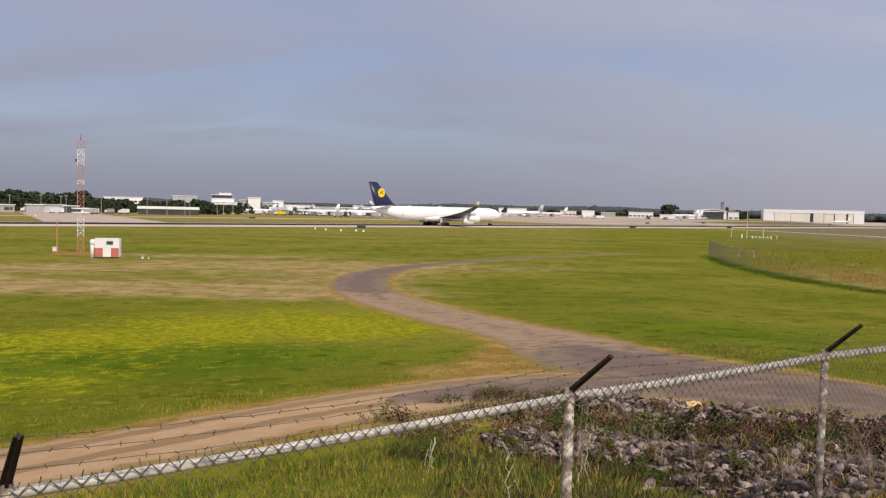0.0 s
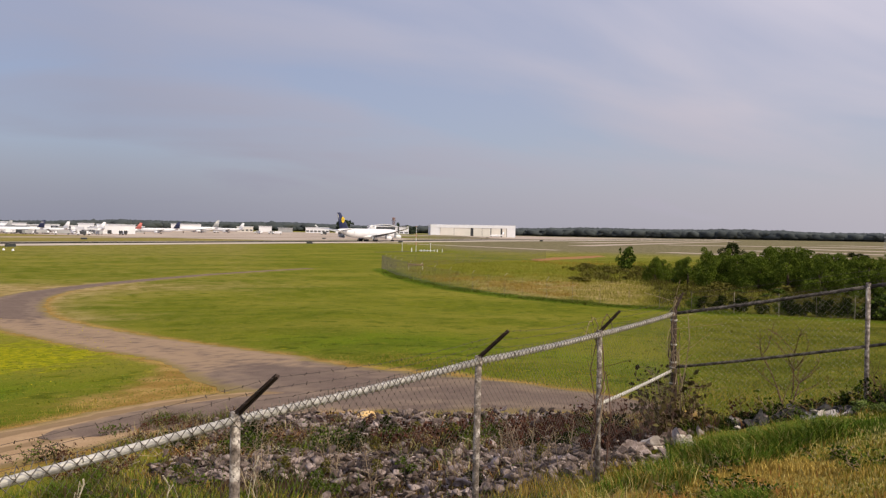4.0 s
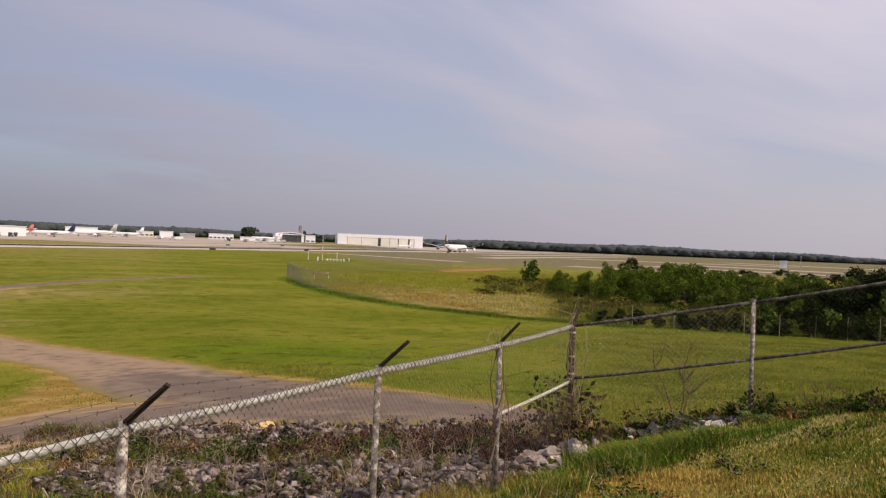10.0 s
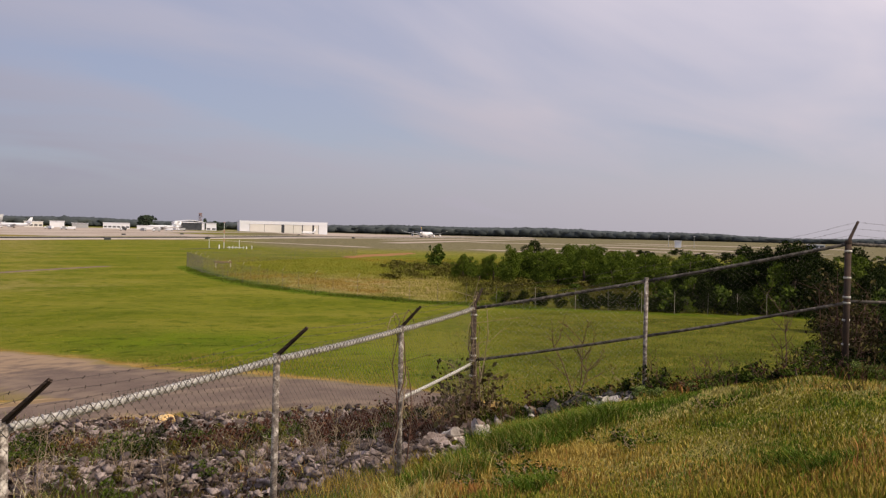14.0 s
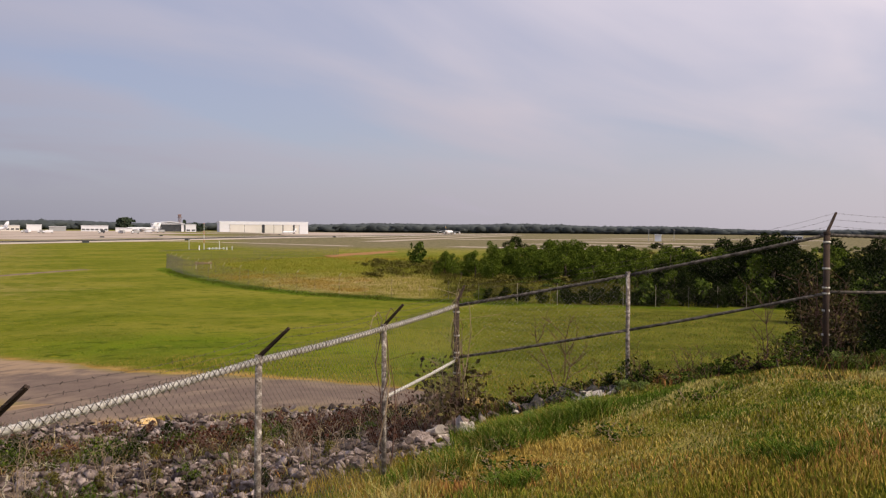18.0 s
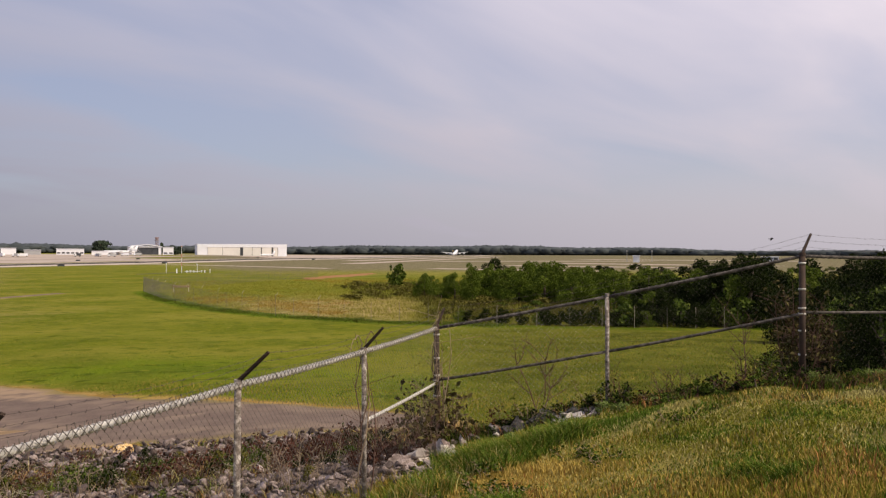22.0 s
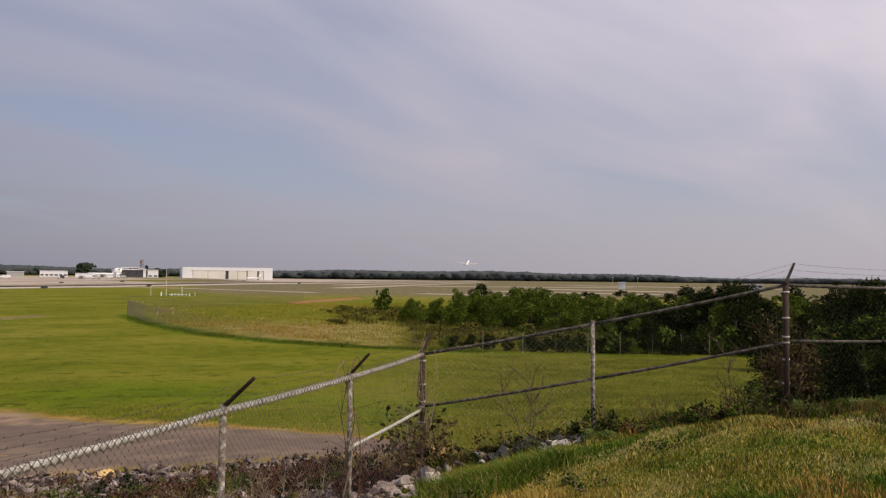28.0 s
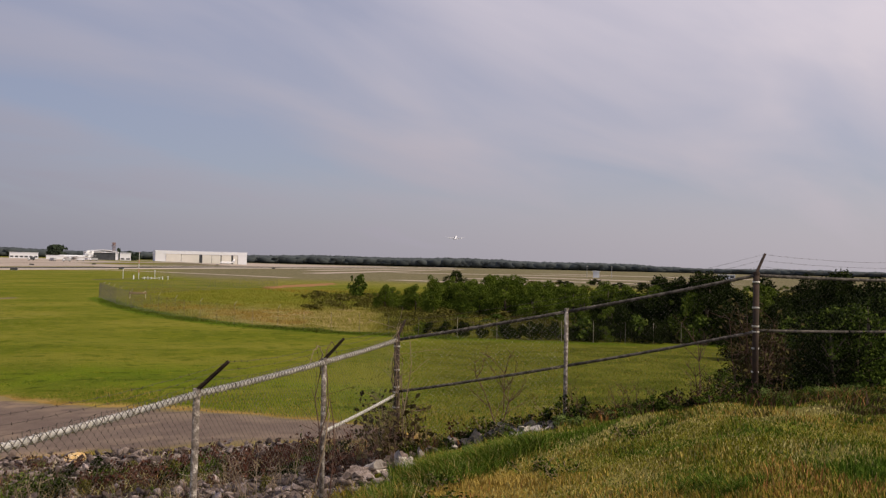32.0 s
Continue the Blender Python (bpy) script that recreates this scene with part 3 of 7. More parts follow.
    # olive of long grass, darkened further for the shade lying on it
    uncut = mix(span(mid, 0.38, 0.62), (0.077, 0.088, 0.01), (0.13, 0.133, 0.018))
    uncut = mix(span(tuft, 0.55, 0.72), uncut, (0.19, 0.172, 0.03))
    # dull straw with the haze of distance put into its colour
    far_haze = mix(span(mid, 0.35, 0.65), (0.145, 0.132, 0.068), (0.225, 0.195, 0.12))
    burnt = mix(span(clump, 0.38, 0.62), (0.3, 0.185, 0.052), (0.4, 0.265, 0.09))
    burnt = mix(span(fine, 0.5, 0.75), burnt, (0.2, 0.15, 0.035))
    soil = mix(span(fine, 0.35, 0.65), (0.035, 0.022, 0.014), (0.085, 0.055, 0.036))
    col = mix(span(total(sep.outputs["Blue"], mid, 0.5), 0.55, 0.95), green, lush)
    col = mix(span(total(sep.outputs["Red"], total(mid, fine, 0.6), 0.7), 0.7, 1.5), col, dry)
    col = mix(span(total(cover.outputs["Red"], mid, 0.35), 0.35, 0.9), col, uncut)
    col = mix(span(total(cover.outputs["Green"], mid, 0.4), 0.4, 1.0), col, far_haze)
    col = mix(span(total(cover.outputs["Blue"], total(clump, fine, 0.5), 0.6), 0.7, 1.15), col, burnt)
    bloom = mix(span(tex(3.4, 4), 0.4, 0.62), (0.19, 0.215, 0.008), (0.36, 0.34, 0.012))
    col = mix(span(total(sep.outputs["Green"], total(clump, tuft, 0.9), 1.1), 1.2, 1.65), col, bloom)
    col = mix(span(total(at.outputs["Alpha"], total(mid, fine, 1.0), 0.5), 0.85, 1.15), col, soil)
    dark = n.new("ShaderNodeMix")
    dark.data_type, dark.blend_type = "RGBA", "MULTIPLY"
    dark.inputs["Factor"].default_value = 1.0
    l.new(col, dark.inputs["A"])
    tone = n.new("ShaderNodeMapRange")
    tone.inputs["From Min"].default_value, tone.inputs["From Max"].default_value = 0.25, 0.75
    tone.inputs["To Min"].default_value, tone.inputs["To Max"].default_value = 0.65, 1.25
    l.new(grain, tone.inputs["Value"])
    l.new(tone.outputs[0], dark.inputs["B"])
    l.new(dark.outputs["Result"], b.inputs["Base Color"])
    swell = n.new("ShaderNodeBump")
    swell.inputs["Strength"].default_value, swell.inputs["Distance"].default_value = 0.5, 0.12
    l.new(fine, swell.inputs["Height"])
    bn = n.new("ShaderNodeBump")
    bn.inputs["Strength"].default_value, bn.inputs["Distance"].default_value = 0.6, 0.06
    l.new(swell.outputs[0], bn.inputs["Normal"])
    l.new(grain, bn.inputs["Height"])
    l.new(bn.outputs[0], b.inputs["Normal"])
    return m


def blob(x, y, cx, cy, rx, ry, turn=0.0):
    c, s = math.cos(radians(turn)), math.sin(radians(turn))
    u, v = (x - cx) * c + (y - cy) * s, -(x - cx) * s + (y - cy) * c
    return np.exp(-((u / rx) ** 2 + (v / ry) ** 2))


def kinds(x, y):
    """Where the grass is dry, in flower or lush: 0 to 1 each."""
    r = np.hypot(x, y)
    road, hw = line_distance(x, y, GRAVEL_ROAD)
    track, tw = line_distance(x, y, DIRT_TRACK)
    dry = 0.35 * np.exp(-np.clip(road - hw, 0, None) / 0.8) + 0.35 * np.exp(-np.clip(track - tw, 0, None) / 0.7)
    dry += 0.9 * blob(x, y, -24, 61, 24, 6, -8) + 0.7 * blob(x, y, -14, 90, 22, 8, 5) + 0.55 * blob(x, y, -10, 72, 10, 14, 0) + 0.8 * blob(x, y, -30, 104, 14, 3, 4)
    dry += 0.15 * blob(x, y, 2.0, 27.0, 1.8, 3.2, -5) + 0.7 * blob(x, y, -38, 78, 14, 6, 5)
    dry += 0.5 * blob(x, y, -45, 58, 16, 10, 0) + 0.5 * blob(x, y, 7.5, 5.0, 5.0, 3.0, -30)
    beyond = smooth(24, 34, np.degrees(np.arctan2(x, y)))
    dry += (0.16 * smooth(140, 260, r) + 0.18 * smooth(260, 500, r)) * (1 - 0.2 * beyond)
    dry += 0.25 * smooth(52, 95, r) * (1 - smooth(2, 26, x - 0.12 * y))
    dry += 0.9 * np.exp(-((-0.6 * x + 0.8 * y - 4.4) / 1.7) ** 2) * (1 - smooth(14, 20, r))
    dry += 0.24 * smooth(175, 270, r) * smooth(20, 27, np.degrees(np.arctan2(x, y)))
    dry += 0.2 * blob(x, y, 57, 82, 16, 16) + 0.3 * blob(x, y, 66, 66, 16, 14)
    dry += 0.12 * blob(x, y, 27, 21, 16, 14) + 0.08 * blob(x, y, 42, 30, 16, 12)
    flower = 0.55 * blob(x, y, -13.5, 33.5, 6, 9, -55) + 0.33 * blob(x, y, -9, 44, 10, 9, 0) + 0.25 * blob(x, y, -1.5, 36, 4, 4, 0) + 0.4 * blob(x, y, -10.8, 22, 2.6, 4.0, -20) + 0.35 * blob(x, y, -4.5, 38, 3, 5, 0)
    lush = 0.55 * blob(x, y, -6, 28.5, 7, 6, 0) + 0.5 * blob(x, y, -14, 27, 7, 9, 0) + 0.3 * blob(x, y, 9, 40, 9, 9, 0) + 0.3 * blob(x, y, 12, 34, 10, 8, 30) + 0.25 * blob(x, y, 20, 22, 12, 8, 0) + 0.4 * blob(x, y, 16, 60, 14, 10, 0)
    lush += 0.25 * blob(x, y, 27, 21, 16, 14) + 0.3 * blob(x, y, 42, 30, 18, 14)
    ditch = line_distance(x, y, [(*p, 1.0) for p in FAR_FENCE])[0]
    lush += 1.0 * np.exp(-(ditch / 2.2) ** 2)
    inside = beyond_far_fence(x, y)
    meadow = inside * (1 - smooth(105, 150, r)) * smooth(18, 24, np.degrees(np.arctan2(x, y)))
    dry += meadow * (0.5 + 0.3 * blob(x, y, 57, 82, 20, 14, 30)) * (1 - 0.7 * smooth(33, 38, np.degrees(np.arctan2(x, y))))
    return np.clip(dry, 0, 1), np.clip(flower, 0, 1), np.clip(lush, 0, 1)


def beyond_far_fence(x, y):
    """1 behind the perimeter fence, 0 on the field."""
    edge = np.interp(y, [p[1] for p in FAR_FENCE[::-1]], [p[0] for p in FAR_FENCE[::-1]])
    return smooth(0.0, 3.0, x - edge) * (1 - smooth(150, 200, y))


def cover(x, y):
    """Where the grass is long and uncut, paled for distance haze, or burnt orange beside the tracks: 0 to 1 each."""
    r, b = np.hypot(x, y), np.degrees(np.arctan2(x, y))
    inside = beyond_far_fence(x, y)
    # long grass beyond the return fence, with shade in its colour
    uncut = 0.85 * smooth(31, 43, b) * (1 - smooth(75, 88, b)) * smooth(12.5, 15, r) * (1 - inside) * (1 - smooth(60, 80, r))
    uncut += 0.75 * inside * smooth(32, 37, b) * (1 - smooth(125, 160, r))
    # haze painted on the ground, growing with distance from the eye
    far_haze = 0.85 * smooth(200, 380, r) * smooth(16, 25, b) * (1 - smooth(85, 110, b))
    road, hw = line_distance(x, y, GRAVEL_ROAD)
    track, tw = line_distance(x, y, DIRT_TRACK)
    burnt = 0.75 * np.exp(-np.clip(road - hw, 0, None) / 0.8) + 0.85 * np.exp(-np.clip(track - tw, 0, None) / 0.8)
    burnt += 0.75 * blob(x, y, 2.2, 26.8, 1.9, 3.0, -5) + 0.4 * blob(x, y, -0.8, 24.5, 2.2, 1.6, 20)
    return np.clip(uncut, 0, 1), far_haze, np.clip(burnt, 0, 1) * (1 - smooth(70, 110, r))


def bare_soil(x, y):
    """The earth of the stony bank."""
    u, v = bank_uv(np.clip(x, -60, 60), np.clip(y, -60, 60))
    near = smooth(-0.8, -0.3, u) * (1 - smooth(0.98, 1.12, u)) * smooth(-0.1, 0.12, v) * (1 - smooth(1.0, 1.2, v))
    return np.where(np.hypot(x, y) < 40, near, 0) * 0.9


def build_ground():
    bearings = np.concatenate([np.arange(-36, 76, 0.28), np.arange(76, 324, 4.0)])
    radii = np.concatenate([[0.0005], np.geomspace(0.4, 4600, 300)])
    bb, rr = np.meshgrid(np.radians(bearings), radii)
    x, y = rr * np.sin(bb), rr * np.cos(bb)
    z = height(x, y)
    lump = np.array([noise.noise((px * 0.5, py * 0.5, 0.0)) for px, py in zip(x[:, ::4].ravel(), y[:, ::4].ravel())]).reshape(x[:, ::4].shape)
    lump = np.repeat(lump, 4, axis=1)[:, :x.shape[1]]
    z = z + 0.05 * lump * smooth(1.5, 5, rr) * (1 - smooth(60, 140, rr)) * 0.3
    nr, nb = x.shape
    i = np.arange(nr * nb).reshape(nr, nb)
    j = np.roll(i, -1, axis=1)
    faces = np.stack([i[:-1], i[1:], j[1:], j[:-1]], -1).reshape(-1, 4)
    me = fast_mesh("ground", np.stack([x, y, z], -1).reshape(-1, 3), faces, [ground_material()])
    me.polygons.foreach_set("use_smooth", [True] * len(me.polygons))
    at = me.color_attributes.new("kinds", "FLOAT_COLOR", "POINT")
    d, f, lsh = kinds(x.ravel(), y.ravel())
    at.data.foreach_set("color", np.stack([d, f, lsh, bare_soil(x.ravel(), y.ravel())], -1).astype(np.float32).ravel())
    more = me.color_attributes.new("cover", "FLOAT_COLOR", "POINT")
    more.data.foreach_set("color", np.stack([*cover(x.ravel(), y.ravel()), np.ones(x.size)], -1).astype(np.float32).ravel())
    tagged(new("ground", me), "mown green grassland with dry and flowering patches", "grass", kind="structure")


def ribbon(name, pts, mat, lift, label, category, ragged=0.0, across=6, taper=0.9):
    """A strip draped over the ground; pts are rows of x, y, half width."""
    p = np.array(pts)
    d = np.gradient(p[:, :2], axis=0)
    d /= np.linalg.norm(d, axis=1)[:, None]
    side = np.stack([-d[:, 1], d[:, 0]], 1)
    rng = random.Random(name)
    rag = np.array([[ragged * rng.uniform(-1, 1) for _ in range(2)] for _ in p])
    rows = []
    for k in range(across + 1):
        u = 2 * k / across - 1
        off = u * (p[:, 2] + np.where(u < 0, rag[:, 0], rag[:, 1]) * abs(u))
        rows.append(p[:, :2] + side * off[:, None])
    v = np.stack(rows, 1)
    z = height(v[..., 0], v[..., 1]) + lift * (1 - taper * np.abs(np.linspace(-1, 1, across + 1)) ** 6)
    n, k = v.shape[:2]
    i = np.arange(n * k).reshape(n, k)
    f = np.stack([i[:-1, :-1], i[:-1, 1:], i[1:, 1:], i[1:, :-1]], -1).reshape(-1, 4)
    me = fast_mesh(name, np.concatenate([v, z[..., None]], -1).reshape(-1, 3), f[:, ::-1], [mat])
    me.polygons.foreach_set("use_smooth", [True] * len(me.polygons))
    side_at = me.attributes.new("across", "FLOAT", "POINT")
    side_at.data.foreach_set("value", np.tile(np.linspace(-1, 1, k), n).astype(np.float32))
    dusty = me.attributes.new("dusty", "FLOAT", "POINT")
    far = v[..., 1].ravel()
    dusty.data.foreach_set("value", (0.9 * smooth(24, 33, far) * (1 - smooth(56, 66, far)) + 0.35 * (1 - smooth(19, 25, far)) * (v[..., 0].ravel() < 4)).astype(np.float32))
    return tagged(new(name, me), label, category, kind="structure")


def paved(name, a, b, width, mat, lift, label, category):
    """A straight paved strip between two places."""
    n = max(2, int((Vector(b) - Vector(a)).length / 40))
    pts = [(a[0] + (b[0] - a[0]) * k / n, a[1] + (b[1] - a[1]) * k / n, width / 2) for k in range(n + 1)]
    return ribbon(name, pts, mat, lift, label, category, 0.0, 4, 0.0)


def on_runway(s, off=0.0, z=0.0):
    p = RUN_D * s + RUN_N * (RUN_OFF + off)
    return p.x, p.y, z


def build_pavements():
    ribbon("gravel_road", curve_points(GRAVEL_ROAD), M["gravel_way"], 0.035, "grey-brown gravel service road winding over the field", "road", 0.2, 10)
    ribbon("dirt_track", curve_points(DIRT_TRACK, 0.35), M["dirt_way"], 0.03, "pale rutted dirt track along the fence", "track", 0.15, 12)
    ribbon("gravel_spur", curve_points(GRAVEL_SPUR, 0.5), M["spur_way"], 0.045, "grey-brown gravel where the track leaves the road", "road", 0.2, 10)
    a, b = on_runway(-900), on_runway(2600)
    paved("runway", a[:2], b[:2], 50, M["runway_concrete"], 0.05, "long pale concrete runway", "runway")
    a, b = on_runway(-800, 9), on_runway(2400, 9)
    paved("runway_rubber_band", a[:2], b[:2], 22, M["rubber_marks"], 0.09, "dark rubber band along the runway", "runway")
    a, b = on_runway(-900, 30), on_runway(2600, 30)
    paved("runway_shoulder", a[:2], b[:2], 9, M["asphalt"], 0.04, "dark asphalt shoulder of the runway", "runway")
    # parallel taxiways and the apron behind
    for off, w in ((150, 26), (330, 24)):
        a, b = on_runway(-700, off), on_runway(2300, off)
        paved("taxiway", a[:2], b[:2], w, M["concrete"], 0.05, "pale concrete taxiway parallel to the runway", "taxiway")
    for s, o0, o1, w in ((-260, 25, 330, 60), (120, 25, 420, 40), (560, 25, 330, 36), (1000, 25, 330, 40)):
        a, b = on_runway(s, o0), on_runway(s + 120, o1)
        paved("taxiway", a[:2], b[:2], w, M["concrete"], 0.07, "pale concrete link between runway and apron", "taxiway")
    a, b = on_runway(-300, 520), on_runway(900, 560)
    paved("apron", a[:2], b[:2], 240, M["concrete"], 0.04, "wide pale concrete apron before the terminals", "apron")
    a, b = on_runway(420, 255), on_runway(2100, 255)
    paved("apron", a[:2], b[:2], 420, M["concrete"], 0.045, "wide pinkish concrete apron beyond the runway", "apron")
    for off, s0, s1, w in ((75, 500, 2000, 5), (128, 380, 2000, 7), (210, 520, 1900, 6)):
        a, b = on_runway(s0, off), on_runway(s1, off)
        paved("asphalt_strip", a[:2], b[:2], w, M["asphalt"], 0.1, "narrow dark asphalt strip across the concrete", "road")
    for off, s0, s1, w in ((-128, 470, 1500, 15), (-82, 640, 1900, 18)):
        a, b = on_runway(s0, off), on_runway(s1, off)
        paved("taxiway", a[:2], b[:2], w, M["concrete"], 0.06, "pale concrete taxiway on the near side of the runway", "taxiway")
    # a narrow paved spur that leaves the runway towards the bushes
    pts = [(112, 436, 3.0), (134, 440, 3.0), (148, 426, 3.0), (157, 380, 3.0), (163, 330, 3.2), (166, 296, 3.2)]
    ribbon("paved_spur", curve_points(pts, 6.0), M["concrete"], 0.08, "narrow pale paved spur beside the runway", "road", 0.0, 4)
    ribbon("clay_patch", curve_points([(92, 176, 0.6), (100, 186, 2.6), (112, 197, 4.2), (124, 208, 3.4), (138, 222, 0.6)], 2.0), M["redsoil"], 0.10, "bare orange clay between the bushes", "soil", 1.6)
    # a thin dark strip laid over the grass by the aerials
    ribbon("drain", curve_points([(73.5, 243.0, 0.2), (80.0, 249.0, 0.8), (88.0, 257.0, 1.0), (98.0, 265.0, 0.8), (108.0, 272.0, 0.2)], 3.0), M["streak_dark"], 0.12, "thin dark streak in the grass", "ditch", 0.2, 4)
    for b0, d0, b1, d1, w in ((36, 340, 47, 300, 12), (41, 430, 54, 380, 18), (44, 540, 58, 460, 26), (36, 640, 50, 720, 34), (46, 900, 60, 780, 50)):
        a, b = away(b0, d0), away(b1, d1)
        paved("taxiway", a, b, w, M["concrete"], 0.06, "pale strip of paving beyond the bushes", "taxiway")


# ---------------------------------------------------------------- fences


def link_fabric(a, b, za, zb, base, mesh=0.08, shift=(0.0, 0.0)):
    """Chain-link between two posts: zigzag wires; za, zb: the rail's heights, base: the ground's."""
    a, b = np.array(a) + shift, np.array(b) + shift
    span = np.linalg.norm(b - a)
    cols = int(span / (mesh / 2))
    segs = []
    for c in range(cols):
        u0, u1 = c / cols, (c + 1) / cols
        top = za + (zb - za) * u0 + 0.035
        low = base(a[0] + (b[0] - a[0]) * u0, a[1] + (b[1] - a[1]) * u0) + 0.04
        rows = int((top - low) / (mesh / 2))
        for k in range(rows):
            if (k + c) % 2 == 0:
                s0, s1 = u0, u1
            else:
                s0, s1 = u1, u0
            z0, z1 = top - k * mesh / 2, top - (k + 1) * mesh / 2
            segs.append(((*(a + (b - a) * s0), z0 + (zb - za) * (s0 - u0)), (*(a + (b - a) * s1), z1 + (zb - za) * (s1 - u0))))
    return segs


def knuckles(segs, seed):
    """Short twists at the crossings of the fabric's wires."""
    rng = random.Random(seed)
    return [((p[0], p[1], p[2] - 0.009), (p[0] + rng.uniform(-0.004, 0.004), p[1] + rng.uniform(-0.004, 0.004), p[2] + 0.009)) for p, q in segs if rng.random() < 0.8]


def top_barbs(a, b, za, zb, shift):
    """The fabric's cut wire ends, which stand up over the rail."""
    rng = random.Random(int(100 * a[0]))
    n = int(math.dist(a, b) / 0.08)
    out = []
    for k in range(n):
        u = (k + 0.5) / n
        p = Vector((a[0] + (b[0] - a[0]) * u + shift[0], a[1] + (b[1] - a[1]) * u + shift[1], za + (zb - za) * u + 0.03))
        out.append((tuple(p), tuple(p + Vector((rng.uniform(-0.012, 0.012), rng.uniform(-0.012, 0.012), rng.uniform(0.015, 0.04))))))
    return out


def spiral(pts, radius, pitch):
    """A wire wound round a rail that follows pts."""
    a, b = Vector(pts[0]), Vector(pts[-1])
    d = (b - a).normalized()
    side = d.cross(UP).normalized()
    up = side.cross(d)
    n = int((b - a).length / pitch * 9)
    out = []
    for k in range(n + 1):
        u = k / n
        i = min(int(u * (len(pts) - 1)), len(pts) - 2)
        p = pts[i].lerp(pts[i + 1], u * (len(pts) - 1) - i)
        w = 2 * math.pi * k / 9
        out.append(tuple(p + radius * (math.cos(w) * side + math.sin(w) * up)))
    return list(zip(out, out[1:]))


def strand(a, b, sag=0.03, barbs=True, seed=0):
    """A twisted barbed wire between two points, with its barbs."""
    rng = random.Random(seed)
    a, b = Vector(a), Vector(b)
    n = max(6, int((b - a).length / 0.13))
    pts = [a.lerp(b, k / n) - UP * (sag * 4 * (k / n) * (1 - k / n)) + Vector((0, 0, rng.uniform(-1, 1) * 0.004)) for k in range(n + 1)]
    segs = [(tuple(p), tuple(q)) for p, q in zip(pts, pts[1:])]
    if barbs:
        for p in pts[1:-1]:
            d = Vector((rng.uniform(-1, 1), rng.uniform(-1, 1), rng.uniform(0.4, 1.2))).normalized() * 0.012
            segs.append((tuple(p - d), tuple(p + d)))
    return bars(segs, [0.0015 if k < n else 0.0024 for k in range(len(segs))])


def array_part(name, vf, mat, parent, label=""):
    ob = new(name, fast_mesh(name, vf[0], vf[1], [mat]))
    ob.parent = parent
    if label:
        tagged(ob, label)
    return ob


def build_fence():
    f = thing("chain_link_fence", "weathered galvanised chain-link fence with barbed wire on rusty arms", "fence")
    posts = [*zip(POST, TOP), ((14.18, 5.78), 6.13), ((17.0, 4.9), 6.1)]
    arms = [Vector((0.6 * q, -0.8 * q, 0.27)) for q in (0.28, 0.33, 0.30, 0.25)] + [Vector((0.2, 0.06, 0.28)), None, Vector((0.33, 0.06, 0.29)), Vector((0.3, -0.2, 0.28)), Vector((0.3, -0.2, 0.28))]
    rng = random.Random(4)
    tips = {}
    for k, ((x, y), top) in enumerate(posts):
        z0 = ground(x, y) - 0.3
        thick = 0.044 if k in (4, 6) else 0.031
        mat = M["rust"] if k in (4, 6) else M["galvanised"]
        lean = Vector((rng.uniform(-0.02, 0.02), rng.uniform(-0.02, 0.02), 0))
        bm = bmesh.new()
        tube(bm, Vector((x, y, z0)) + lean, (x, y, top + 0.01), thick, thick, 14)
        post = part("post", bm, mat, f, "rust-brown corner post" if k in (4, 6) else "", True)
        bm = bmesh.new()
        tube(bm, (x, y, top + 0.01), (x, y, top + 0.05), thick + 0.007, thick + 0.002, 14)
        part("cap", bm, M["rust"] if k in (4, 6) else M["galvanised"], post)
        if k in (4, 6):
            for hgt in (0.1, 0.47, 0.74, 0.82, 1.06, 1.4):
                bm = bmesh.new()
                tube(bm, (x, y, top - hgt - 0.013), (x, y, top - hgt + 0.013), thick + 0.008, thick + 0.008, 14)
                part("band", bm, M["rail"], post, "bright tension band", True)
        if arms[k] is not None:
            tip = Vector((x, y, top + 0.03)) + arms[k]
            tips[k] = tip
            bm = bmesh.new()
            d = arms[k].normalized()
            side = d.cross(UP).normalized()
            a0 = Vector((x, y, top + 0.03))
            up2 = side.cross(d)
            for s, t0 in ((0.024, 0.006), (0.007, 0.02)):
                vs = []
                for p, w in ((a0, 1.0), (tip, 0.75)):
                    vs += [bm.verts.new(p + side * sx * s * w + up2 * sz * t0 * w) for sx, sz in ((-1, -1), (1, -1), (1, 1), (-1, 1))]
                for i in range(4):
                    bm.faces.new((vs[i], vs[(i + 1) % 4], vs[4 + (i + 1) % 4], vs[4 + i]))
                bm.faces.new(vs[3::-1])
                bm.faces.new(vs[4:])
            bmesh.ops.recalc_face_normals(bm, faces=bm.faces)
            part("arm", bm, M["rust"], post, "rusty angled barbed-wire arm")
    # rails
    for k in range(len(posts) - 1):
        (a, za), (b, zb) = posts[k], posts[k + 1]
        bm = bmesh.new()
        pts = [Vector((*a, za)).lerp(Vector((*b, zb)), i / 8) - UP * 0.012 * 4 * (i / 8) * (1 - i / 8) for i in range(9)]
        polytube(bm, pts, [0.024] * 9, 10)
        part("top_rail", bm, M["dark_rail" if k >= 4 else "rail"], f, "", True)
        if k >= 3:
            dz = 0.86 if k == 3 else 0.82 if k < 6 else 0.8
            bm = bmesh.new()
            polytube(bm, [p - UP * dz for p in pts], [0.022] * 9, 10)
            part("brace_rail", bm, M["dark_rail" if k >= 4 else "rail"], f, "", True)
        inward = (0.02, -0.026) if k < 4 else (-0.023, -0.019) if k < 6 else (-0.009, -0.029)
        segs = link_fabric(a, b, za, zb, ground, shift=inward)
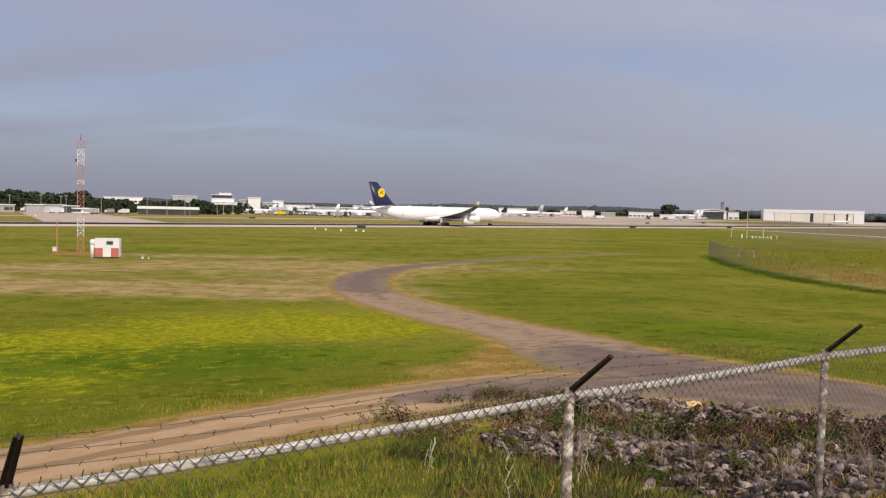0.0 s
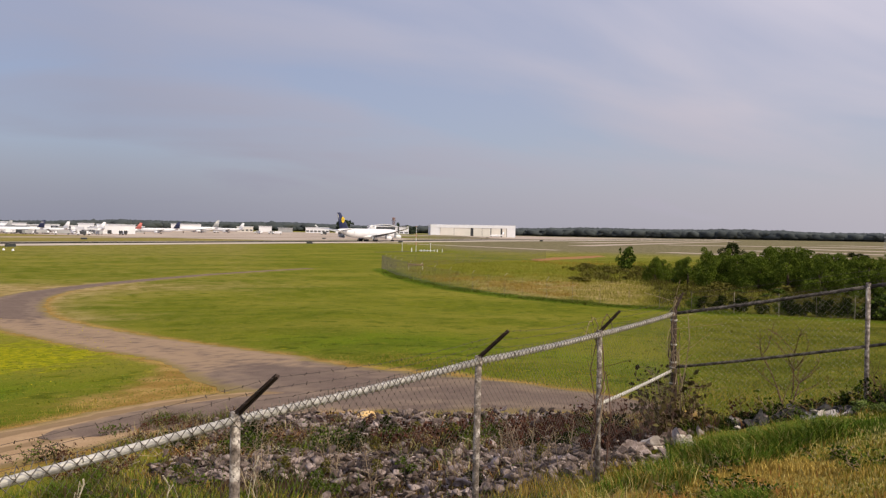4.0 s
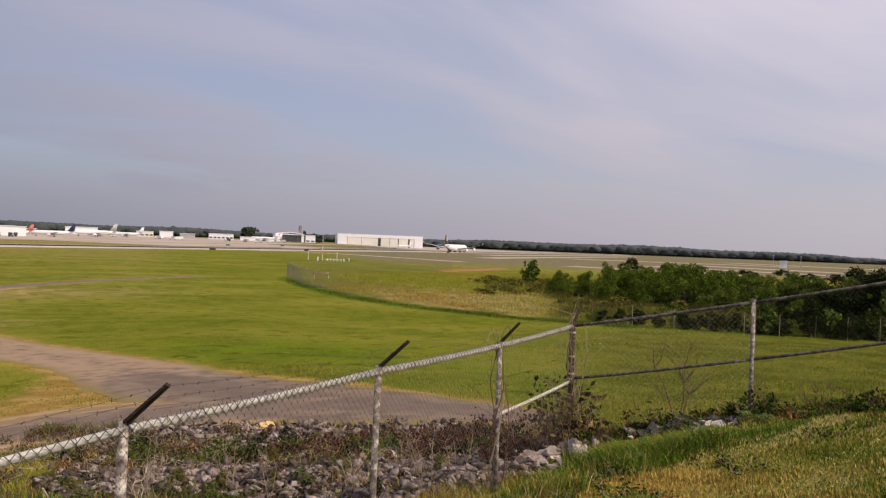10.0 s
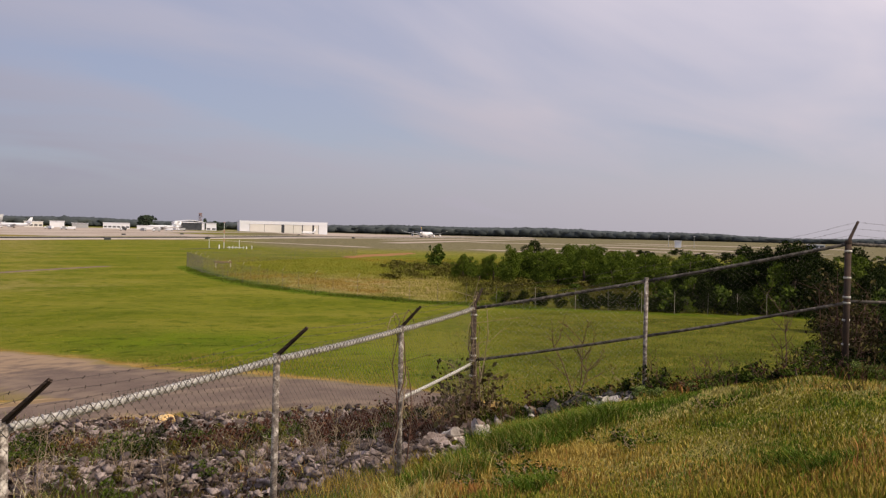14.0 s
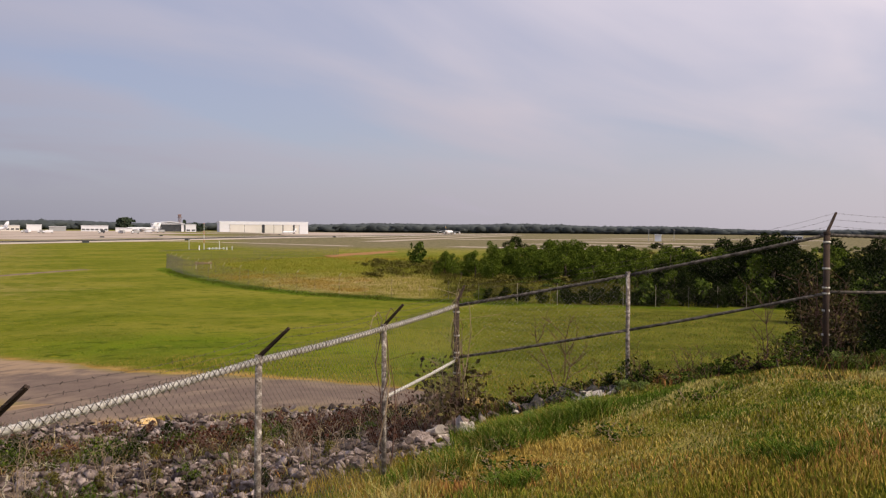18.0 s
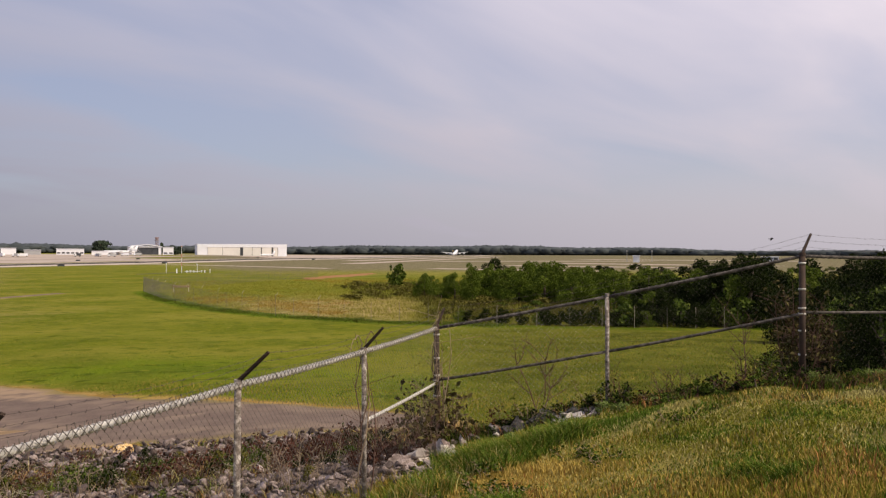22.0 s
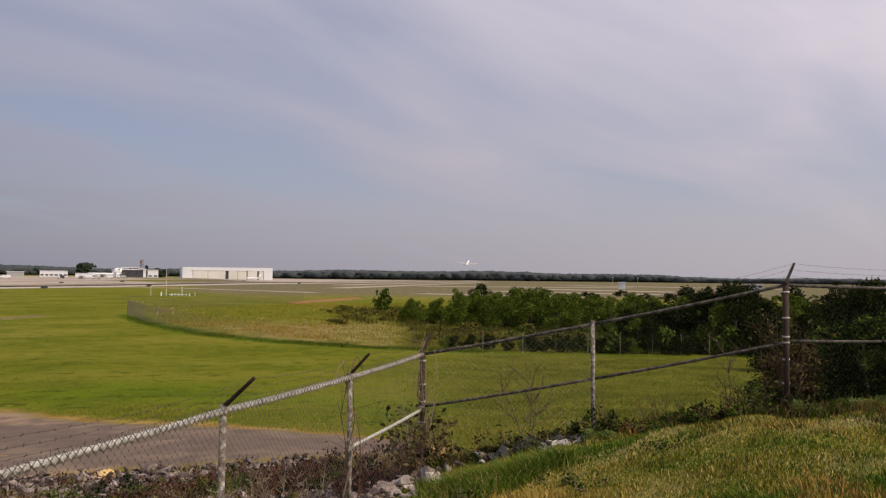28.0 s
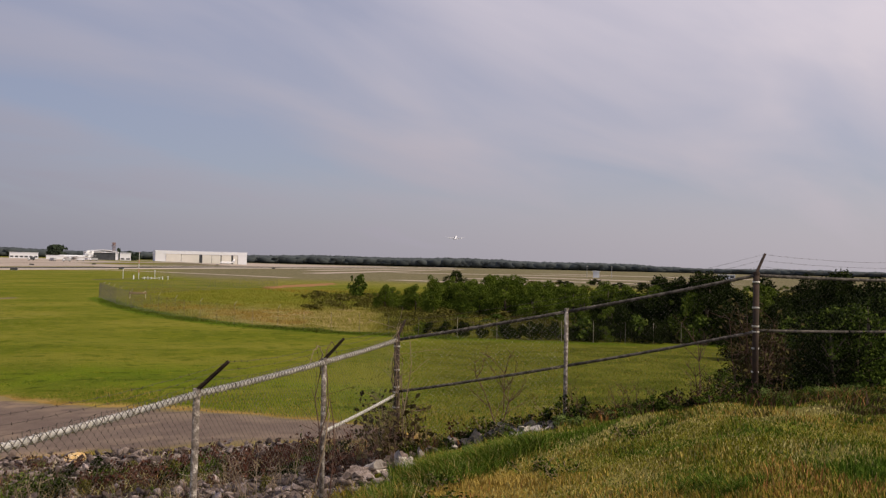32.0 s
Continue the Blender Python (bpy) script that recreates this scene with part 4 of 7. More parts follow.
        array_part("fabric", bars(segs, 0.0008 if k < 4 else 0.0004), M["lashing" if k == 4 else "wire"], f, "diamond chain-link fabric")
        top = [g for g in segs if max(g[0][2], g[1][2]) > za + (zb - za) * (math.dist(g[0][:2], a) / math.dist(a, b)) - 0.035]
        if k < 4:
            array_part("selvage", bars(top + top_barbs(a, b, za, zb, inward), 0.0032), M["wire"], f, "twisted top edge of the fabric with cut wire ends")
            array_part("twist", bars(knuckles(segs, k), 0.0017), M["barb" if k < 2 else "wire"], f, "dark twists where the wires cross")["kind"] = "stuff"
        # wire lashed round the rail in a close spiral
        if k > 0:
            array_part("lashing", bars(spiral(pts, 0.027 if k < 4 else 0.025, 0.07 if k < 4 else 0.1), 0.006 if k < 4 else 0.0045, 5), M["lashing" if k < 4 else "dark_rail"], f, "pale wire lashed round the rail" if k < 4 else "dark brown wire lashed round the rail")
        # ties that hold the fabric to the rail
        ties = []
        for i in range(1, 9):
            p = pts[0].lerp(pts[-1], i / 9)
            for q in range(6):
                a0, a1 = q * 1.05, (q + 1) * 1.05
                d = (pts[-1] - pts[0]).normalized()
                side = d.cross(UP).normalized()
                ties.append((tuple(p + 0.028 * (math.cos(a0) * side + math.sin(a0) * UP)), tuple(p + 0.028 * (math.cos(a1) * side + math.sin(a1) * UP))))
        array_part("tie", bars(ties, 0.0025), M["wire"], f)["kind"] = "stuff"
    # barbed wire from arm to arm
    order = sorted(tips)
    for u, w in ((0.35, 0.05), (0.66, 0.045), (0.97, 0.05)):
        for a, b in zip(order, order[1:]):
            pa = Vector((*posts[a][0], posts[a][1] + 0.03)).lerp(tips[a], u)
            pb = Vector((*posts[b][0], posts[b][1] + 0.03)).lerp(tips[b], u)
            array_part("barbed_wire", strand(pa, pb, w * (2 if b - a > 1 else 1), True, a * 7 + int(u * 10)), M["barb"], f, "dark barbed wire strand")["kind"] = "stuff"
    # the run goes on beyond the first post
    tip0 = tips[0]
    for u in (0.35, 0.66, 0.97):
        p = Vector((*posts[0][0], posts[0][1] + 0.03)).lerp(tip0, u)
        array_part("barbed_wire", strand(p - Vector((2.45, 1.84, 0)), p, 0.05, True, 91), M["barb"], f, "dark barbed wire strand")["kind"] = "stuff"
    (x, y), z = posts[0]
    bm = bmesh.new()
    polytube(bm, [Vector((x - 2.45, y - 1.84, z)), Vector((x, y, z))], [0.024, 0.024], 10)
    part("top_rail", bm, M["rail"], f, "", True)
    array_part("fabric", bars(link_fabric((x - 2.45, y - 1.84), (x, y), z, z, ground, shift=(0.018, -0.024)), 0.0011), M["wire"], f, "diamond chain-link fabric")
    bm = bmesh.new()
    tube(bm, (x - 2.45, y - 1.84, ground(x - 2.45, y - 1.84) - 0.2), (x - 2.45, y - 1.84, z), 0.031, 0.031, 12)
    part("post", bm, M["galvanised"], f, "", True)


def build_far_fence():
    """The fence across the field: thin posts, a fabric too fine to see wire by wire."""
    f = thing("perimeter_fence", "tall grey chain-link fence with thin posts across the field", "fence")
    for run in (FAR_FENCE, FAR_BACK):
        spots = []
        for a, b in zip(run, run[1:]):
            n = max(1, round(math.dist(a, b) / 3.0))
            spots += [(a[0] + (b[0] - a[0]) * k / n, a[1] + (b[1] - a[1]) * k / n) for k in range(n)]
        spots.append(run[-1])
        tops = [far_fence_height(x, y) for x, y in spots]
        for k, ((x, y), h) in enumerate(zip(spots, tops)):
            z = ground(x, y)
            bm = bmesh.new()
            tube(bm, (x, y, z - 0.2), (x, y, z + h), 0.035 if k == 0 else 0.014, 0.012, 6)
            post = part("post", bm, M["darkclad" if k == 0 else "straw_paint" if x > 44 and run is FAR_FENCE and k % 3 else "wire"], f)
            if run is FAR_FENCE and k % 2 == 0 and k > 0 and y > 66:
                bm = bmesh.new()
                tube(bm, (x, y, z + h), (x + 0.2, y - 0.1, z + h + 0.3), 0.024, 0.016, 5)
                part("arm", bm, M["straw_paint"], post, "pale angled arm on the post")
        segs = []
        for a, b, ha, hb in zip(spots, spots[1:], tops, tops[1:]):
            za, zb = ground(*a) + ha - 0.05, ground(*b) + hb - 0.05
            segs += link_fabric(a, b, za - 0.03, zb - 0.03, ground, 0.2)
        array_part("fabric", bars(segs, [float(np.interp(g[0][1], (55, 75, 110), (0.0008, 0.002, 0.0045))) for g in segs]), M["wire"], f, "grey wire fabric")
    # a low barrier of weathered boards inside the fence
    x, y = 46.5, 131.0
    g = thing("barrier", "low weathered wooden barrier in the long grass", "barrier", pose(x, y, ground(x, y), 0, 0, -20))
    bm = bmesh.new()
    box(bm, -1.3, 1.3, -0.05, 0.05, 0.75, 1.05, 0.02)
    part("board", bm, M["dirt"], g, "brown board")
    for sx in (-1.15, 1.15):
        bm = bmesh.new()
        tube(bm, (sx, 0.08, -0.2), (sx * 0.95, 0.08, 1.15), 0.07, 0.06, 6)
        part("leg", bm, M["straw_paint"], g)


# ---------------------------------------------------------------- the airliner


def loft(bm, rings):
    """Closed rings of points, joined ring to ring, with ends."""
    vs = [[bm.verts.new(p) for p in r] for r in rings]
    n = len(vs[0])
    for a, b in zip(vs, vs[1:]):
        for i in range(n):
            bm.faces.new((a[i], a[(i + 1) % n], b[(i + 1) % n], b[i]))
    bm.faces.new(vs[0][::-1])
    bm.faces.new(vs[-1])
    bmesh.ops.recalc_face_normals(bm, faces=bm.faces)
    return bm


FOIL = [(0.0, 0.0), (0.04, 0.42), (0.15, 0.8), (0.35, 1.0), (0.65, 0.62), (1.0, 0.04), (1.0, -0.04), (0.65, -0.35), (0.35, -0.6), (0.15, -0.55), (0.04, -0.3)]


def wing_ring(lead, chord, thick, axis):
    """lead: the leading edge's point; the chord runs towards -y; axis: 'z' for wings, 'x' for the fin."""
    out = []
    for u, w in FOIL:
        o = Vector((0, -u * chord, w * thick / 2)) if axis == "z" else Vector((w * thick / 2, -u * chord, 0))
        out.append(Vector(lead) + o)
    return out


def build_airliner():
    p = thing("airliner", "white four-engined airliner with a dark blue tail fin", "airplane")
    bm = bmesh.new()
    prof = [(40.0, 0.05, 4.3), (39.6, 0.6, 4.35), (38.8, 1.15, 4.45), (37.5, 1.75, 4.6), (35.6, 2.35, 4.8), (33.0, 2.72, 4.9), (30.0, 2.82, 4.95), (10.0, 2.82, 4.95), (-14.0, 2.82, 4.95), (-20.0, 2.65, 5.1), (-26.0, 2.05, 5.6), (-31.0, 1.3, 6.2), (-34.4, 0.65, 6.6), (-35.3, 0.25, 6.7)]
    loft(bm, [[Vector((r * math.cos(6.2832 * k / 28), y, z + r * math.sin(6.2832 * k / 28))) for k in range(28)] for y, r, z in prof])
    body = part("fuselage", bm, M["white"], p, "gloss white fuselage", True)
    bm = bmesh.new()
    loft(bm, [[Vector((3.1 * w * math.cos(6.2832 * k / 20), y, 3.0 + 1.2 * w * math.sin(6.2832 * k / 20))) for k in range(20)] for y, w in ((13, 0.3), (10, 0.9), (4, 1.0), (-3, 1.0), (-7, 0.8), (-11, 0.3))])
    part("belly_fairing", bm, M["white"], p, "", True)
    for s in (-1, 1):
        bm = bmesh.new()
        loft(bm, [wing_ring((s * x, y, z), c, t, "z") for x, y, z, c, t in ((2.0, 12.6, 3.3, 13.5, 1.7), (9.4, 7.4, 4.3, 9.2, 1.15), (20.0, 0.2, 5.9, 5.6, 0.62), (30.6, -7.0, 8.1, 2.6, 0.26))])
        wing = part("wing", bm, M["wing_grey"], p, "light grey swept wing, shade coloured in underneath", True)
        # faces that look down get the darker grey as painted shade
        wing.data.materials.append(M["wing_shade"])
        for q in wing.data.polygons:
            q.material_index = 1 if q.normal.z < -0.02 else 0
        bm = bmesh.new()
        loft(bm, [wing_ring((s * 30.6, -7.0, 8.1), 2.6, 0.2, "x"), wing_ring((s * 31.7, -8.4, 9.8), 1.1, 0.1, "x")])
        part("winglet", bm, M["wing_grey"], wing, "", True)
        for k, (x, y, z) in enumerate(((9.5, 10.6, 2.2), (19.4, 3.4, 3.2))):
            bm = bmesh.new()
            loft(bm, [[Vector((s * x + r * math.cos(6.2832 * i / 20), y + dy, z + r * math.sin(6.2832 * i / 20))) for i in range(20)] for dy, r in ((-5.2, 0.35), (-4.6, 0.75), (-3.0, 1.1), (-0.2, 1.38), (0.9, 1.28), (1.0, 1.16), (0.3, 1.05))])
            eng = part("engine", bm, M["white"], p, "white engine nacelle", True)
            bm = bmesh.new()
            bmesh.ops.create_circle(bm, cap_ends=True, segments=20, radius=1.06, matrix=pose(s * x, y + 0.34, z, 90))
            part("intake", bm, M["darkclad"], eng)
            bm = bmesh.new()
            box(bm, s * x - 0.15, s * x + 0.15, y - 5.5, y - 0.5, z + 0.9, z + 2.2)
            part("pylon", bm, M["greymetal"], eng)
        bm = bmesh.new()
        loft(bm, [wing_ring((s * x, y, z), c, t, "z") for x, y, z, c, t in ((0.6, -26.8, 6.5, 6.4, 0.7), (10.6, -33.4, 7.6, 2.4, 0.2))])
        part("tailplane", bm, M["white"], p, "", True)
    bm = bmesh.new()
    loft(bm, [wing_ring((0, y, z), c, t, "x") for y, z, c, t in ((-20.5, 7.2, 12.6, 0.5), (-23.6, 8.6, 10.0, 0.75), (-32.2, 16.7, 4.2, 0.35))])
    fin = part("tail_fin", bm, M["blue"], p, "dark blue fin with a yellow disc", True)
    for s in (-1, 1):
        bm = bmesh.new()
        bmesh.ops.create_cone(bm, cap_ends=True, segments=32, radius1=1.75, radius2=1.75, depth=0.12, matrix=pose(s * 0.36, -30.2, 12.6, 0, 90, 0))
        disc = part("disc", bm, M["yellow"], fin, "yellow disc")
        bm = bmesh.new()
        for a, b in (((-31.3, 12.2), (-29.3, 13.2)), ((-30.4, 12.7), (-29.2, 12.2)), ((-30.6, 13.3), (-30.1, 12.4))):
            tube(bm, (s * 0.43, a[0], a[1]), (s * 0.43, b[0], b[1]), 0.12, 0.08, 6)
        part("mark", bm, M["blue"], disc, "dark plain mark")
    # cockpit windows and a row of cabin doors
    for s in (-1, 1):
        for k in range(3):
            bm = bmesh.new()
            y = 37.7 - 0.55 * k
            box(bm, s * (0.75 + 0.38 * k) - 0.2, s * (0.75 + 0.38 * k) + 0.2, y - 0.25, y + 0.25, 5.55, 6.05)
            part("window", bm, M["glass"], body)
        for y in (32.5, 17.0, -3.0, -20.5):
            bm = bmesh.new()
            box(bm, s * 2.78 - 0.06, s * 2.78 + 0.06, y - 0.55, y + 0.55, 4.4, 6.3)
            part("door", bm, M["white"], body)
    # undercarriage
    for x, y0, rows, r in ((-5.3, 0.0, (-0.95, 0.95), 0.72), (5.3, 0.0, (-0.95, 0.95), 0.72), (0.0, -1.5, (-0.95, 0.95), 0.72), (0.0, 33.2, (0.0,), 0.55)):
        bm = bmesh.new()
        tube(bm, (x, y0, r), (x * 0.85, y0, 3.4), 0.22, 0.28, 10)
        if len(rows) > 1:
            tube(bm, (x, y0 + rows[0], r), (x, y0 + rows[1], r), 0.14, 0.14, 8)
        leg = part("gear_leg", bm, M["greymetal"], p)
        for dy in rows:
            for dx in (-0.6, 0.6):
                bm = bmesh.new()
                bmesh.ops.create_cone(bm, cap_ends=True, segments=18, radius1=r, radius2=r, depth=0.5, matrix=pose(x + dx, y0 + dy, r, 0, 90, 0))
                part("wheel", bm, M["tyre"], leg, "", True)
    for s in (-1, 1):
        bm = bmesh.new()
        box(bm, s * 4.2 - 0.05, s * 4.2 + 0.05, -1.6, 1.8, 1.4, 3.2)
        part("gear_door", bm, M["white"], p)
    return p


# ---------------------------------------------------------------- buildings


def flat_building(name, bearing, dist, width, depth, tall, mat, label, turn=0.0, windows=0, band=True, roofmat=None, group="", base=None, slab=0.5):
    """A box-shaped building that faces the eye: walls, a roof slab with an edge, rows of window openings."""
    x, y = away(bearing, dist)
    z = ground(x, y) if base is None else base
    b = thing(name, label, "building", pose(x, y, z, 0, 0, -bearing + turn), group)
    bm = bmesh.new()
    box(bm, -width / 2, width / 2, 0, depth, -1.0, tall)
    part("wall", bm, mat, b)
    bm = bmesh.new()
    box(bm, -width / 2 - 0.5, width / 2 + 0.5, -0.6, depth + 0.5, tall + 0.5 - slab, tall + 0.5, 0.1)
    part("roof", bm, roofmat or M["white"], b)
    n = max(1, int(width / 4.5))
    for r in range(windows):
        z0 = 1.2 + r * (tall - 1.5) / max(1, windows)
        for k in range(n):
            cx = -width / 2 + (k + 0.5) * width / n
            bm = bmesh.new()
            box(bm, cx - width / n * 0.34, cx + width / n * 0.34, -0.12, 0.05, z0, z0 + min(1.8, 0.55 * tall / max(1, windows)))
            part("window", bm, M["darkclad"], b)
    return b


def hangar(bearing, dist, width, tall, base, turn, label, doors, mat, arched=False):
    x, y = away(bearing, dist)
    h = thing("hangar", label, "hangar", pose(x, y, base, 0, 0, -bearing + turn))
    bm = bmesh.new()
    box(bm, -width / 2, width / 2, 1.0, 60, -1.5, tall)
    part("wall", bm, M["white"], h)
    bm = bmesh.new()
    if arched:
        n = 14
        ring = [Vector((width / 2 * (2 * k / n - 1) * 1.04, 0, tall + 2.6 * math.cos(math.pi * (k / n - 0.5)))) for k in range(n + 1)]
        low = [v - UP * 0.9 for v in ring[::-1]]
        loft(bm, [[v + Vector((0, y0, 0)) for v in ring + low] for y0 in (-1.0, 60)])
    else:
        box(bm, -width / 2 - 0.6, width / 2 + 0.6, 0.2, 60.6, tall, tall + 0.8, 0.15)
    part("roof", bm, M["white"], h, "white sheet-metal roof")
    bm = bmesh.new()
    lintel = tall - (1.0 if arched else 3.4)
    box(bm, -width / 2, width / 2, 0.0, 1.0, lintel, tall)
    part("fascia", bm, M["white"], h, "white band over the doors")
    # a dark sheet on the wall stands for the shade inside
    bm = bmesh.new()
    box(bm, -width * 0.388, width * 0.4, 0.92, 0.99, -0.5, lintel)
    part("doorway", bm, M["darkclad"], h, "dark panel for the shaded doorway behind the sliding doors")
    for k, (a, b) in enumerate(doors):
        bm = bmesh.new()
        box(bm, a * width, b * width, 0.55 if k % 2 else 0.3, 0.9 if k % 2 else 0.65, -0.5, lintel)
        part("door", bm, mat, h)
    for s in (-1, 1):
        bm = bmesh.new()
        box(bm, s * width * 0.45 - width * 0.05, s * width * 0.45 + width * 0.05, 0.1, 1.0, -1.5, lintel)
        part("side_panel", bm, M["white"], h)
    return h


def parked_airliner(bearing, dist, heading, scale, mat, fin, group="parked airliners"):
    x, y = away(bearing, dist)
    p = thing("parked_airliner", "small white airliner parked on the apron", "airplane", pose(x, y, ground(x, y), 0, 0, heading) @ Matrix.Diagonal((scale, scale, scale, 1)), group)
    bm = bmesh.new()
    loft(bm, [[Vector((r * math.cos(6.2832 * k / 14), yy, z + r * math.sin(6.2832 * k / 14))) for k in range(14)] for yy, r, z in ((18, 0.1, 3.4), (17, 1.0, 3.5), (14, 1.9, 3.7), (-8, 1.9, 3.7), (-14, 1.1, 4.2), (-18, 0.3, 4.6))])
    part("fuselage", bm, mat, p, "", True)
    for s in (-1, 1):
        bm = bmesh.new()
        loft(bm, [wing_ring((s * q, yy, z), c, t, "z") for q, yy, z, c, t in ((1.0, 4, 2.9, 6, 0.7), (16, -4.5, 4.2, 1.8, 0.2))])
        wing = part("wing", bm, M["greymetal"], p, "", True)
        bm = bmesh.new()
        loft(bm, [[Vector((s * 5.5 + r * math.cos(6.2832 * k / 12), yy, 1.9 + r * math.sin(6.2832 * k / 12))) for k in range(12)] for yy, r in ((4.5, 0.9), (2, 1.0), (0.5, 0.5))])
        part("engine", bm, M["white"], wing, "", True)
        bm = bmesh.new()
        loft(bm, [wing_ring((s * q, yy, z), c, 0.2, "z") for q, yy, z, c in ((0.4, -13.5, 4.8, 3.4), (6, -17, 5.4, 1.4))])
        part("tailplane", bm, mat, p, "", True)
    bm = bmesh.new()
    loft(bm, [wing_ring((0, yy, z), c, 0.3, "x") for yy, z, c in ((-11.5, 5.2, 6.2), (-16.5, 11.6, 2.4))])
    part("tail_fin", bm, fin, p, "", True)
    for gx, gy in ((-2.8, -1), (2.8, -1), (0, 14)):
        bm = bmesh.new()
        tube(bm, (gx, gy, 0.4), (gx, gy, 2.6), 0.15, 0.15, 6)
        bmesh.ops.create_cone(bm, cap_ends=True, segments=10, radius1=0.5, radius2=0.5, depth=0.5, matrix=pose(gx, gy, 0.5, 0, 90, 0))
        part("gear", bm, M["tyre"], p)
    return p


def truck(bearing, dist, heading, length, mat, label, category="truck"):
    x, y = away(bearing, dist)
    t = thing("service_truck", label, category, pose(x, y, ground(x, y), 0, 0, heading), "service vehicles")
    bm = bmesh.new()
    box(bm, -1.2, 1.2, -length / 2, length / 2 - 1.9, 0.8, 3.1, 0.08)
    part("cargo_box", bm, mat, t)
    bm = bmesh.new()
    box(bm, -1.1, 1.1, length / 2 - 1.8, length / 2, 0.6, 2.3, 0.25)
    part("cab", bm, M["white"], t)
    bm = bmesh.new()
    box(bm, -0.95, 0.95, length / 2 - 0.5, length / 2 + 0.01, 1.5, 2.15)
    part("windscreen", bm, M["glass"], t)
    for sx in (-1, 1):
        for yy in (-length / 2 + 1.0, length / 2 - 1.0):
            bm = bmesh.new()
            bmesh.ops.create_cone(bm, cap_ends=True, segments=12, radius1=0.48, radius2=0.48, depth=0.3, matrix=pose(sx * 1.05, yy, 0.48, 0, 90, 0))
            part("wheel", bm, M["tyre"], t)
    return t


def lamp_mast(bearing, dist, tall):
    x, y = away(bearing, dist)
    m = thing("floodlight_mast", "tall grey apron floodlight mast", "lamp post", pose(x, y, ground(x, y)), "apron floodlights")
    bm = bmesh.new()
    tall *= 0.88
    tube(bm, (0, 0, -0.3), (0, 0, tall), 0.2, 0.1, 8)
    part("pole", bm, M["greymetal"], m)
    bm = bmesh.new()
    box(bm, -1.0, 1.0, -0.2, 0.2, tall, tall + 0.35, 0.05)
    part("lamp_bar", bm, M["greymetal"], m)
    return m


def build_buildings():
    W, C, G, D = M["white"], M["cream"], M["greyclad"], M["darkclad"]
    flat_building("cargo_shed", -27.4, 560, 13, 20, 4.0, G, "low white cargo shed at the edge of the airfield", windows=1)
    flat_building("cargo_shed", -25.65, 560, 9.5, 18, 4.4, G, "low grey cargo shed with plain walls", windows=0)
    flat_building("cargo_shed", -24.6, 565, 12.5, 20, 4.6, M["wing_mid"], "pale sheet-metal cargo shed", windows=0, roofmat=G, slab=0.9)
    # solid dark walls stand for the shade under the open shed's roof
    flat_building("open_shed", -23.6, 563, 8.5, 18, 4.0, D, "shed with a pale roof, dark walls for its shaded open front", windows=0, roofmat=W)
    flat_building("office_block", -20.6, 900, 36, 30, 10.5, W, "long white office block behind trees", windows=2)
    # the long shed's open side too is a dark wall in place of shade
    flat_building("long_shed", -17.9, 560, 36, 14, 4.6, D, "long low shed with a white roof, dark walls for its shaded open side", roofmat=W, slab=1.7)
    flat_building("parking_deck", -16.9, 980, 26, 30, 13.5, G, "grey parking deck behind the trees", windows=1)
    flat_building("terminal_block", -14.0, 760, 30, 24, 8.2, W, "stepped white terminal block with windows", windows=2)
    flat_building("terminal_block", -14.55, 762, 19, 16, 2.6, W, "upper storey of the white terminal", windows=0, base=10.0)
    flat_building("control_room", -14.6, 764, 17, 12, 2.6, D, "dark glazed control room on the terminal roof", windows=0, base=13.1)
    flat_building("control_roof", -14.4, 767, 10, 8, 1.2, W, "small white plant room on the control room", windows=0, base=16.0)
    flat_building("terminal_block", -12.55, 752, 10.5, 20, 12.8, W, "tall blank white terminal block", windows=0)
    flat_building("terminal_block", -13.2, 757, 7.5, 16, 10.5, G, "narrow grey stair block of the terminal", windows=1)
    flat_building("terminal_block", -11.5, 750, 13.5, 20, 8.8, G, "pale grey terminal block", windows=2)
    flat_building("terminal_block", -11.0, 765, 9, 12, 10.4, W, "white plant room behind the terminal", windows=0)
    flat_building("terminal_block", -9.9, 800, 36, 24, 6.8, W, "low white terminal block", windows=1)
    flat_building("concourse", -6.2, 810, 84, 18, 5.6, G, "long white concourse with dark window bands", windows=1)
    flat_building("concourse", -0.2, 830, 66, 18, 5.2, G, "low white concourse by the apron", windows=1)
    flat_building("depot", 4.6, 1050, 34, 20, 8.0, W, "white depot far across the apron", windows=1)
    flat_building("depot", 8.3, 1100, 20, 24, 6.2, C, "tan depot with a flat roof", windows=1)
    flat_building("depot", 9.6, 1110, 16, 24, 7.2, W, "white depot with a plain front")
    flat_building("depot", 10.9, 1100, 18, 20, 5.2, G, "small grey flat-roofed depot")
    flat_building("depot", 13.0, 1100, 30, 24, 6.6, W, "white depot with dark doorways", windows=1)
    flat_building("stores_hut", 14.7, 1050, 18, 10, 4.2, W, "low white stores hut", windows=0)
    flat_building("stores_hut", 15.6, 1060, 9, 10, 3.2, G, "low grey stores hut", windows=0)
    hangar(17.45, 1150, 36, 10.5, 3.2, 6, "white hangar with an arched roof and a dark open front", ((-0.36, -0.2), (0.22, 0.36)), D, True)
    flat_building("hangar_annex", 18.75, 1150, 13, 20, 9.5, W, "white annex beside the arched hangar", windows=1, base=3.2)
